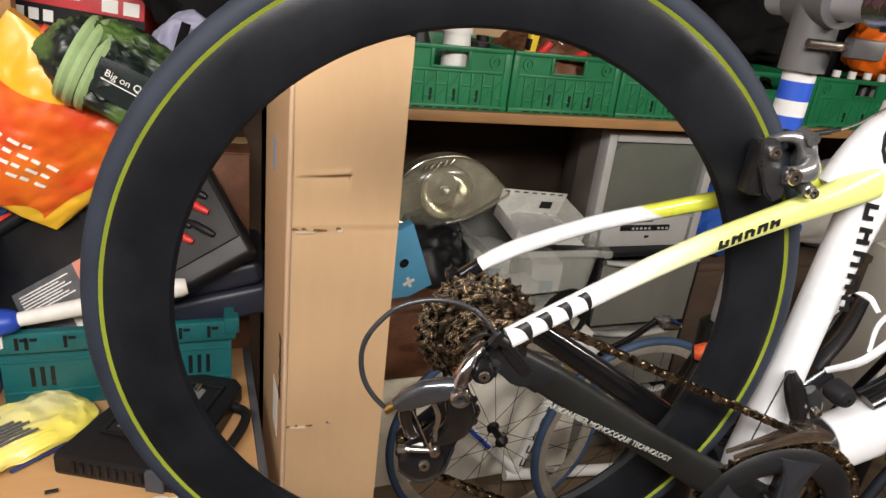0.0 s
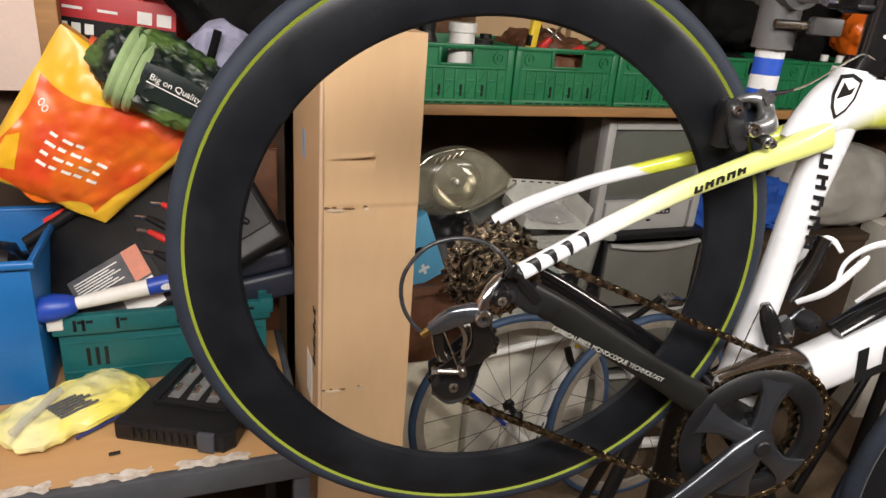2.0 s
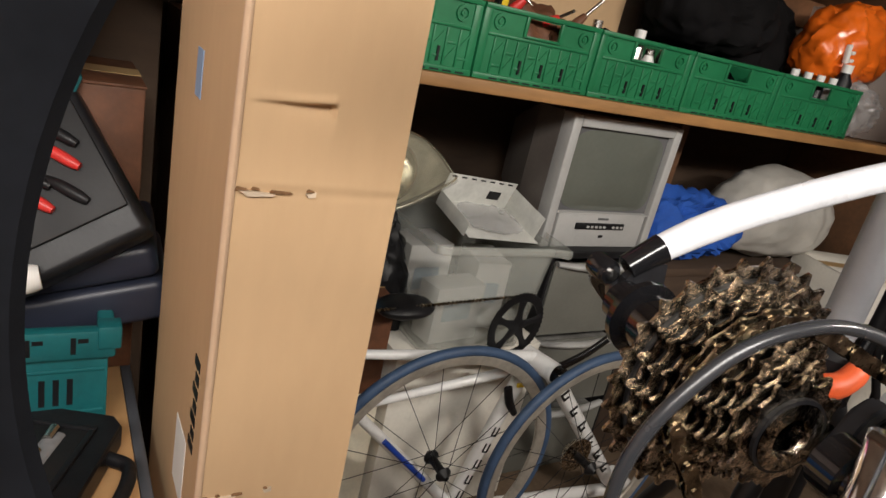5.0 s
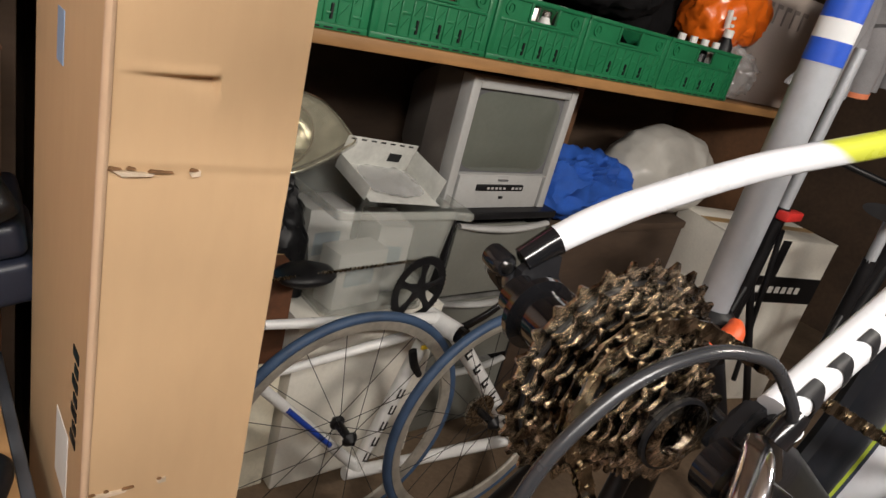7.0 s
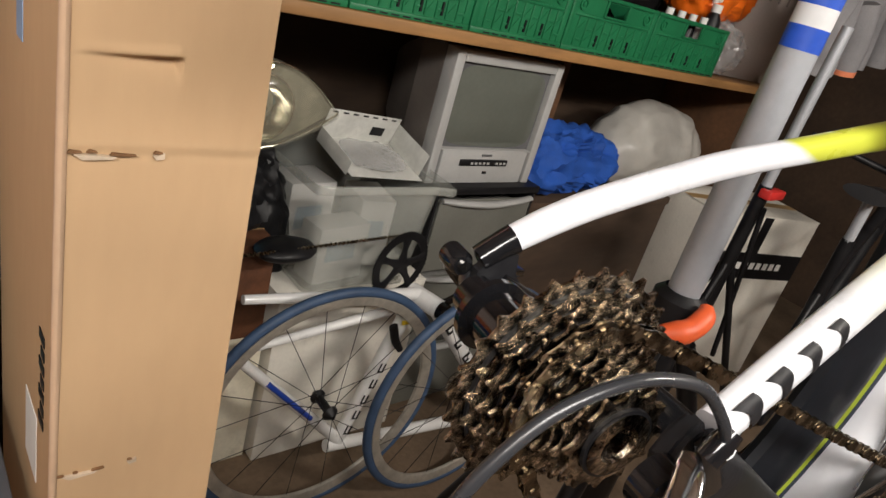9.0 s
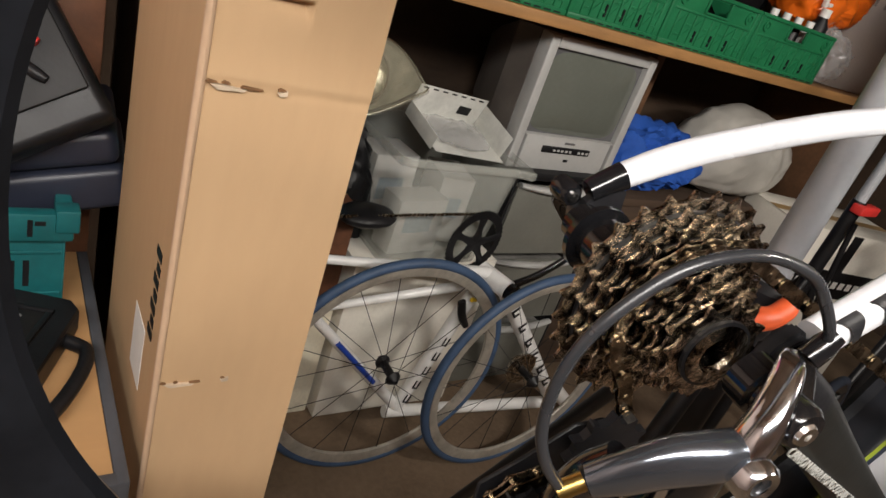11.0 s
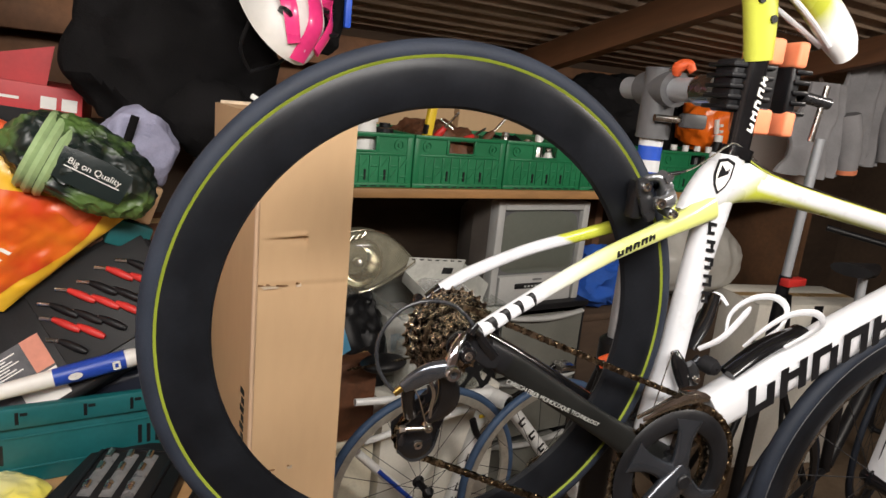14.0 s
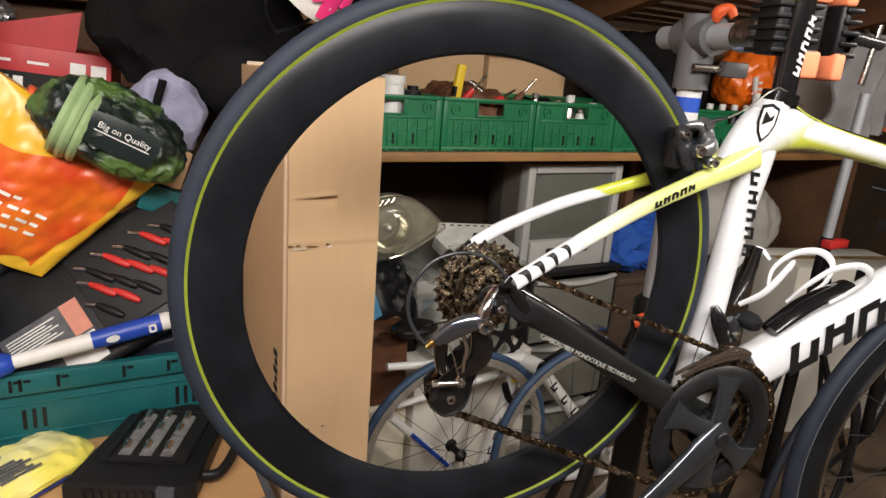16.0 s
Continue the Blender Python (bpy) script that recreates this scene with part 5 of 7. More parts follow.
bottle("sauce_bottle", ROOM @ pose(1.98, 1.14, Z0), 0.03, 0.22, BLACK, WHITE_PLASTIC, "dark bottle with a white cap", "bottle", 0.5)


# ---- under the shelf ----
def drawer_unit():
    ob = thing("drawer_tower", ROOM @ pose(1.175, 1.14, FLOOR), "smoky grey plastic drawer tower with rounded drawer fronts", "drawers")
    for x in (-0.205, 0.195):
        part("side_frame", box(x, x + 0.01, 0, 0.38, 0, 0.79, 0.003), BLACK, ob)
    part("top_panel", box(-0.21, 0.21, -0.01, 0.38, 0.785, 0.81, 0.006), BLACK, ob)
    for k in range(3):
        z = 0.02 + 0.257 * k
        bm = bmesh.new()
        block(bm, -0.19, 0.19, -0.004, 0.004, z, z + 0.235, 0.003)
        d = part("drawer", bm, DRAWER, ob, "cloudy grey drawer front")
        part("drawer_tray", box(-0.185, 0.185, 0.006, 0.36, z + 0.005, z + 0.2, 0.004), mat("drawer_inside", (0.24, 0.235, 0.22), 0.6, vary=0.3, scale=14, bump=0.1), d)
        part("drawer_handle", tube(bmesh.new(), [(-0.185, -0.004, z + 0.233, 0.012, 0.008), (-0.1, -0.014, z + 0.226, 0.014, 0.01), (0, -0.018, z + 0.222, 0.014, 0.011), (0.1, -0.014, z + 0.226, 0.014, 0.01), (0.185, -0.004, z + 0.233, 0.012, 0.008)], 12, 6), TV_GREY, d, "pale curved handle lip")
    return ob


drawer_unit()


def television():
    ob = thing("television", ROOM @ pose(1.137, 1.16, 0.5602), "small grey cathode ray television standing on a drawer tower", "television")
    w, h = 0.42, 0.375
    bm = bmesh.new()
    for x0, x1, z0, z1 in ((-w / 2, -w / 2 + 0.03, 0, h), (w / 2 - 0.03, w / 2, 0, h), (-w / 2 + 0.03, w / 2 - 0.03, 0.1, 0.105), (-w / 2 + 0.03, w / 2 - 0.03, h - 0.03, h)):
        block(bm, x0, x1, 0, 0.05, z0, z1, 0.004)
    part("front_frame", bm, TV_GREY, ob, "light grey front frame")
    part("lower_panel", box(-w / 2 + 0.04, w / 2 - 0.04, 0.002, 0.05, 0.0, 0.104, 0.004), TV_GREY, ob)
    part("screen_surround", box(-w / 2 + 0.028, w / 2 - 0.028, 0.02, 0.03, 0.1, h - 0.028), STAND_DARK, ob, "dark recess round the screen")
    bm = bmesh.new()
    rings = []
    for k in range(9):
        q = k / 8
        ring = []
        for n in range(48):
            a = 2 * math.pi * n / 48
            c, d = math.cos(a), math.sin(a)
            c, d = math.copysign(abs(c) ** 0.36, c), math.copysign(abs(d) ** 0.36, d)
            ring.append(bm.verts.new((c * q * (w / 2 - 0.036), 0.018 - 0.022 * (1 - q * q), 0.224 + d * q * 0.115)) if k else None)
        rings.append(ring)
    hub = bm.verts.new((0, -0.004, 0.224))
    for n in range(48):
        bm.faces.new((hub, rings[1][n], rings[1][(n + 1) % 48]))
        for k in range(1, 8):
            bm.faces.new((rings[k][n], rings[k + 1][n], rings[k + 1][(n + 1) % 48], rings[k][(n + 1) % 48]))
    part("screen", bm, SCREEN, ob, "dull grey bulging glass screen")
    bm = bmesh.new()
    rows = []
    for y, s, t in ((0.05, 1.0, 1.0), (0.16, 0.97, 0.96), (0.3, 0.72, 0.7), (0.38, 0.55, 0.5)):
        rows.append([bm.verts.new((sx * w / 2 * s, y, h / 2 + sz * h / 2 * t)) for sx, sz in ((-1, -1), (1, -1), (1, 1), (-1, 1))])
    for p, q in zip(rows, rows[1:]):
        for k in range(4):
            bm.faces.new((p[k], p[(k + 1) % 4], q[(k + 1) % 4], q[k]))
    bm.faces.new(rows[-1])
    bm.faces.new(rows[0][::-1])
    part("back_case", bm, TV_BACK, ob, "brownish grey tapering back", False)
    part("control_strip", box(-0.1, 0.09, -0.003, 0.006, 0.055, 0.075, 0.003), BLACK, ob)
    for k in range(8):
        x = -0.06 + 0.016 * k + (0.02 if k > 4 else 0)
        part("button", box(x, x + 0.009, -0.0055, 0.0, 0.061, 0.068, 0.001), TV_GREY, ob)
    part("badge", box(-0.02, 0.02, -0.001, 0.003, 0.085, 0.091, 0.001), STAND_DARK, ob)
    part("socket", box(0.0, 0.016, -0.001, 0.003, 0.03, 0.038, 0.001), BLACK, ob)
    return ob


television()


def storage_tub():
    ob = thing("storage_tub", ROOM @ pose(0.73, 1.06, 0.29), "cloudy clear plastic storage tub without a lid", "tub")
    bm = bmesh.new()
    rings = []
    for z, x, y0, y1 in ((0.0, 0.155, 0.03, 0.33), (0.0, 0.16, 0.025, 0.335), (0.3, 0.185, 0.0, 0.37), (0.305, 0.185, 0.0, 0.37), (0.3, 0.18, 0.005, 0.365), (0.006, 0.154, 0.032, 0.328)):
        ring = []
        for sx, sy in ((-1, 0), (1, 0), (1, 1), (-1, 1)):
            for k in range(5):
                a = radians({(-1, 0): 180, (1, 0): 270, (1, 1): 0, (-1, 1): 90}[(sx, sy)] + 22.5 * k)
                cx, cy = sx * (x - 0.03), (y0 + 0.03 if sy == 0 else y1 - 0.03)
                ring.append(bm.verts.new((cx + 0.03 * math.cos(a), cy + 0.03 * math.sin(a), z)))
        rings.append(ring)
    n = len(rings[0])
    for p, q in zip(rings, rings[1:]):
        for k in range(n):
            bm.faces.new((p[k], p[(k + 1) % n], q[(k + 1) % n], q[k]))
    bm.faces.new(rings[0])
    bm.faces.new(rings[-1])
    part("tub_wall", bm, CLEAR, ob)
    rim = [(-0.19, 0.0, 0.302), (-0.14, -0.012, 0.304), (0.14, -0.012, 0.3), (0.2, -0.004, 0.302), (0.2, 0.36, 0.304), (0.16, 0.378, 0.304), (-0.16, 0.378, 0.306), (-0.198, 0.35, 0.306), (-0.198, 0.03, 0.303), (-0.19, 0.0, 0.302)]
    part("rim", tube(bmesh.new(), [(*p, 0.012, 0.005) for p in rim], 10, 4, (0, 0, 1)), CLEAR, ob, "turned-over cloudy rim")
    for x, y, z, sx, sy, sz, tilt in ((-0.05, 0.06, 0.01, 0.16, 0.08, 0.16, 8), (0.08, 0.12, 0.01, 0.1, 0.14, 0.2, -10), (-0.08, 0.2, 0.01, 0.14, 0.12, 0.22, 5)):
        c = thing("small_carton", ob.matrix_world @ pose(x, y, z, 0, 0, tilt), "small white carton inside a clear tub", "box", "cartons in the tub")
        part("carton_body", box(-sx / 2, sx / 2, 0, sy, 0, sz, 0.002), PAPER, c)
        part("carton_label", box(-sx / 3, sx / 4, -0.0012, 0, sz * 0.4, sz * 0.7), mat("label_blue", (0.45, 0.55, 0.62), 0.6), c, "", False)
    return ob


storage_tub()
ob = thing("drive_bracket", ROOM @ pose(0.77, 1.2, 0.545, 14, 6, 6), "silver pressed steel drive bracket lying in a clear tub", "bracket")
PRESSED = mat("zinc_sheet", (0.7, 0.7, 0.66), 0.4, metal=0.15, vary=0.12, scale=16, bump=0.05)
part("face", box(-0.13, 0.12, 0.11, 0.112, 0.06, 0.145, 0.001), PRESSED, ob)
part("tray", box(-0.13, 0.12, -0.06, 0.11, 0.06, 0.063, 0.001), PRESSED, ob)
part("side", box(0.118, 0.12, -0.04, 0.11, 0.06, 0.13, 0.001), PRESSED, ob)
part("side", box(-0.13, -0.128, -0.04, 0.11, 0.05, 0.09, 0.001), PRESSED, ob)
part("opening", box(0.03, 0.075, 0.1085, 0.1105, 0.085, 0.11), BLACK, ob)
for k in range(7):
    part("slot", box(-0.12 + 0.034 * k, -0.103 + 0.034 * k, 0.1085, 0.1105, 0.136, 0.14), BLACK, ob)
part("film_wrap", sack(0.2, 0.13, 0.016, 21, 0.006, 0.02), CELLO, ob, "crinkled clear film", m=pose(-0.01, 0.02, 0.064))
soft_bag("black_scoop", ROOM @ pose(0.47, 1.04, 0.43), 0.15, 0.1, 0.05, BLACK, "dark plastic scoop beside a clear tub", "scoop", 31, 0.006, 0.1, 0.9, 0.1)
flat_carton(ROOM @ pose(0.74, 1.09, FLOOR), 0.46, 0.4, 0.535, "white cardboard box under a clear tub", mat("white_card", (0.8, 0.77, 0.69), 0.8, vary=0.08, scale=4, bump=0.05, dirt=0.2, spec=0.2))
flat_carton(ROOM @ pose(0.32, 1.12, FLOOR), 0.36, 0.4, 0.42, "cream cardboard box on the floor by the wall", mat("cream_card", (0.82, 0.77, 0.62), 0.8, vary=0.12, scale=4, bump=0.05, dirt=0.3, spec=0.2))


def headlamp():
    ob = thing("car_headlamp", ROOM @ pose(0.47, 1.22, 0.6), "old car headlamp with a yellowed clear lens", "headlamp")
    out = [(-0.16, 0.02), (-0.06, 0.008), (0.04, 0.018), (0.12, 0.052), (0.18, 0.09), (0.204, 0.11), (0.186, 0.13), (0.13, 0.18), (0.07, 0.212), (0.0, 0.222), (-0.08, 0.205), (-0.14, 0.16), (-0.175, 0.09)]
    line = [tuple(p) for p in smooth_line([(x, z) for x, z in out] + [out[0]], 4)][:-1]
    cx, cz = 0.01, 0.112
    bm = bmesh.new()
    rings = []
    for s, y in ((1.0, 0.06), (1.0, 0.035), (0.96, 0.02), (0.85, 0.008), (0.6, -0.004), (0.25, -0.009)):
        rings.append([bm.verts.new((cx + (x - cx) * s, y, cz + (z - cz) * s)) for x, z in line])
    n = len(line)
    for p, q in zip(rings, rings[1:]):
        for k in range(n):
            bm.faces.new((p[k], p[(k + 1) % n], q[(k + 1) % n], q[k]))
    bm.faces.new(rings[-1])
    part("lens", bm, mat("yellowed_lens", (0.6, 0.57, 0.44), 0.1, vary=0.12, scale=12, bump=0.04, alpha=0.25, coat=0.8), ob, "yellowed clear lens")
    part("rim_seal", tube(bmesh.new(), [(x, 0.045, z, 0.003, 0.003) for x, z in line + [line[0]]], 8, 1, smooth=False), mat("chrome", (0.7, 0.67, 0.55), 0.15, metal=1.0), ob, "bright lens edge")
    bowl = [(0.078, 0.0), (0.072, 0.02), (0.055, 0.045), (0.03, 0.06), (0.008, 0.065), (0.008, 0.07), (0.035, 0.066), (0.06, 0.05), (0.078, 0.025), (0.083, 0.0)]
    part("reflector", revolve(bmesh.new(), bowl, 36, pose(-0.015, 0.014, 0.12)), MATS["chrome"], ob, "silver reflector bowl")
    part("bulb", revolve(bmesh.new(), [(0.001, 0.0), (0.012, 0.004), (0.015, 0.02), (0.01, 0.05), (0.001, 0.05)], 18, pose(-0.015, 0.005, 0.12)), STEEL, ob)
    part("housing", plate(bmesh.new(), [(cx + (x - cx) * 0.98, cz + (z - cz) * 0.98) for x, z in line], 0.062, 0.1), mat("lamp_inside", (0.33, 0.31, 0.22), 0.35, metal=0.4, vary=0.25, scale=14, bump=0.05), ob)
    for k in range(5):
        part("lens_rib", rod(bmesh.new(), (-0.1 + 0.02 * k, 0.0, 0.188 + 0.005 * k), (-0.088 + 0.02 * k, 0.0, 0.205 + 0.005 * k), 0.005, 8), MATS["chrome"], ob)
    return ob


headlamp()
soft_bag("black_parts_heap", ROOM @ pose(0.42, 1.33, 0.17), 0.36, 0.3, 0.47, BLACK, "heap of black plastic car parts under a headlamp", "car parts", 14, 0.03, 0.09)
ob = thing("blue_card_pack", ROOM @ pose(0.34, 1.13, 0.4395, 8, -24, 6), "light blue card pack with a round black hole", "package")
BLUE_CARD = mat("light_blue_card", (0.12, 0.42, 0.68), 0.55, vary=0.08, scale=10, bump=0.04)
part("card", box(-0.06, 0.07, 0, 0.03, 0, 0.23, 0.002), BLUE_CARD, ob)
part("hole", revolve(bmesh.new(), [(0.001, -0.001), (0.014, -0.001), (0.014, 0.002), (0.001, 0.002)], 24, pose(0.01, 0, 0.12)), BLACK, ob)
part("cross", box(-0.012, 0.024, -0.0012, 0.001, 0.045, 0.055), PAPER, ob, "white printed cross", False)
part("cross", box(0.0015, 0.0105, -0.002, 0.0005, 0.032, 0.068), PAPER, ob, "", False)
flat_carton(ROOM @ pose(0.33, 1.1, 0.1755), 0.3, 0.2, 0.258, "dark brown box with small tools on the cream box", BROWN)
BLUE_CLOTH = mat("blue_cloth", (0.012, 0.085, 0.42), 0.8, vary=0.2, scale=10, bump=0.3, fine=200)
WHITE_FILM = mat("white_film", (0.46, 0.445, 0.41), 0.4, vary=0.08, scale=10, bump=0.15, fine=30, dirt=0.1)
ob = thing("wooden_chest", ROOM @ pose(1.98, 1.18, FLOOR), "dark stained wooden chest under the shelf", "chest")
part("body", box(-0.58, 0.6, 0, 0.4, 0.0, 0.7, 0.004), BRICK_DARK, ob)
part("lid", box(-0.59, 0.61, -0.01, 0.41, 0.7, 0.73, 0.004), BRICK_DARK, ob)
soft_bag("blue_cloth_heap", ROOM @ pose(1.63, 1.3, 0.481), 0.56, 0.26, 0.22, BLUE_CLOTH, "crumpled bright blue cloth beside a television", "cloth", 17, 0.02, 0.1, 0.7, 1.7)
soft_bag("white_sack", ROOM @ pose(2.14, 1.3, 0.4815), 0.66, 0.3, 0.34, WHITE_FILM, "bulging white plastic sack with soft creases", "sack", 19, 0.012, 0.16, 0.8, 1.3)


# ---- on the bench ----
TOP = 0.4862


def teal_crate():
    ob = thing("teal_crate", ROOM @ pose(-0.375, 0.665, TOP), "teal plastic stacking crate full of tools", "crate")
    w, d, h = 0.405, 0.3, 0.165
    for y in (0.012, d - 0.018):
        part("long_wall", box(-w / 2 + 0.01, w / 2 - 0.01, y, y + 0.006, 0, h - 0.035, 0.002), TEAL, ob)
    for x in (-w / 2 + 0.008, w / 2 - 0.014):
        part("end_wall", box(x, x + 0.006, 0.012, d - 0.012, 0, h - 0.035, 0.002), TEAL, ob)
    part("base", box(-w / 2 + 0.01, w / 2 - 0.01, 0.014, d - 0.014, 0, 0.006), TEAL, ob)
    for y0, y1 in ((0, 0.02), (d - 0.02, d)):
        part("rim", box(-w / 2, w / 2, y0, y1, h - 0.045, h - 0.004, 0.004), TEAL, ob)
    for x0, x1 in ((-w / 2, -w / 2 + 0.02), (w / 2 - 0.02, w / 2)):
        part("rim", box(x0, x1, 0.02, d - 0.02, h - 0.045, h - 0.004, 0.004), TEAL, ob)
    for x in (-w / 2 - 0.006, w / 2 - 0.022):
        part("corner_lug", box(x, x + 0.028, -0.004, 0.024, h - 0.03, h + 0.003, 0.003), WHITE_PLASTIC if x < 0 else TEAL, ob)
    for x0 in (-0.15, 0.115):
        for k in range(3):
            part("slot", box(x0 + 0.016 * k, x0 + 0.016 * k + 0.007, 0.0112, 0.0125, 0.045, 0.085), BLACK, ob, "dark cut slot", False)
    for x in (-0.165, -0.15, -0.09, 0.02, 0.1, 0.15):
        part("slot", box(x, x + 0.006, -0.0008, 0.0008, h - 0.036, h - 0.012), BLACK, ob, "", False)
        part("slot", box(x + 0.008, x + 0.02, -0.0008, 0.0008, h - 0.02, h - 0.014), BLACK, ob, "", False)
    for z in (0.03, 0.095):
        part("wall_rib", box(-w / 2 + 0.012, w / 2 - 0.012, 0.0095, 0.013, z, z + 0.006, 0.002), TEAL, ob)
    part("filling", sack(w * 0.9, d * 0.85, 0.1, 44, 0.015, 0.04), BLACK, ob, "dark jumble of small parts", m=pose(0, d / 2, 0.02))
    return ob


teal_crate()


def socket_case():
    ob = thing("socket_case", ROOM @ pose(-0.463, 0.485, TOP, 0, 0, -26), "black moulded socket set case with three grooves", "tool case")
    bm = bmesh.new()
    out = [(0.0, 0.0), (0.2, 0.0), (0.215, 0.02), (0.205, 0.26), (0.19, 0.275), (0.04, 0.275), (0.025, 0.262)]
    rows = []
    for z, s in ((0.0, 0.985), (0.006, 1.0), (0.034, 1.0), (0.04, 0.985)):
        rows.append([bm.verts.new((0.1 + (x - 0.1) * s, 0.137 + (y - 0.137) * s, z)) for x, y in out])
    n = len(out)
    for p, q in zip(rows, rows[1:]):
        for k in range(n):
            bm.faces.new((p[k], p[(k + 1) % n], q[(k + 1) % n], q[k]))
    bm.faces.new(rows[0][::-1])
    bm.faces.new(rows[-1])
    part("shell", bm, BLACK, ob, "", False)
    part("recess", box(0.045, 0.175, 0.07, 0.235, 0.0385, 0.0412, 0.001), mat("deep_black", (0.006, 0.006, 0.007), 0.6), ob)
    for x0, x1, y0, y1 in ((0.038, 0.182, 0.062, 0.07), (0.038, 0.182, 0.235, 0.243), (0.038, 0.046, 0.07, 0.235), (0.174, 0.182, 0.07, 0.235)):
        part("recess_edge", box(x0, x1, y0, y1, 0.038, 0.045, 0.002), BLACK, ob)
    for k in range(3):
        x = 0.067 + 0.037 * k
        g = part("groove", tube(bmesh.new(), [(x, 0.085, 0.042, 0.011, 0.004), (x, 0.15, 0.043, 0.012, 0.005), (x, 0.22, 0.042, 0.011, 0.004)], 12, 5, (1, 0, 0)), mat("groove_grey", (0.2, 0.2, 0.205), 0.3, vary=0.2, scale=40), ob)
        for y in (0.1, 0.16, 0.205):
            part("socket", rod(bmesh.new(), (x - 0.004, y, 0.045), (x - 0.004, y + 0.02, 0.048), 0.0065, 10), STEEL, g)
    for k in range(9):
        part("grip_rib", box(0.03 + 0.014 * k, 0.036 + 0.014 * k, -0.003, 0.004, 0.01, 0.03, 0.001), BLACK, ob)
    part("latch", box(0.155, 0.185, -0.007, 0.006, 0.002, 0.04, 0.002), mat("latch_grey", (0.06, 0.065, 0.08), 0.4), ob)
    part("carry_handle", tube(bmesh.new(), [(0.205, 0.06, 0.02, 0.01, 0.008), (0.238, 0.075, 0.02, 0.01, 0.009), (0.247, 0.14, 0.02, 0.01, 0.009), (0.238, 0.2, 0.02, 0.01, 0.009), (0.205, 0.215, 0.02, 0.01, 0.008)], 12, 6, (0, 0, 1)), BLACK, ob)
    return ob


socket_case()
YELLOW_FILM = mat("yellow_film", (0.82, 0.72, 0.12), 0.3, vary=0.1, scale=7, bump=0.1, fine=30, second=(0.8, 0.76, 0.45), coat=0.3)
ob = thing("wipes_packet", ROOM @ pose(-0.54, 0.575, TOP + 0.0005, 0, 0, 38), "crumpled yellow and white plastic packet on the bench", "packet")
part("film", sack(0.26, 0.15, 0.04, 52, 0.005, 0.06, 0.5, 0.0, 1.6), YELLOW_FILM, ob)
for k in range(6):
    part("printing", box(-0.05, 0.02 - 0.008 * (k % 3), -0.052 + 0.009 * k, -0.048 + 0.009 * k, 0.044, 0.047), STAND_DARK, ob, "small dark printing")
part("seam", box(-0.04, 0.06, -0.074, -0.068, 0.003, 0.009, 0.002), mat("navy_band", (0.03, 0.04, 0.16), 0.5), ob)
part("tube", rod(bmesh.new(), (-0.12, -0.03, 0.045), (-0.01, 0.02, 0.052), 0.008, 12), CELLO, ob, "clear plastic tube")
ob = thing("hex_bit", ROOM @ pose(-0.47, 0.438, TOP + 0.004), "small dark screw on the bench", "screw")
part("shank", rod(bmesh.new(), (0, 0, 0), (0.018, 0.002, 0), 0.0035, 6), DARK_ALLOY, ob)


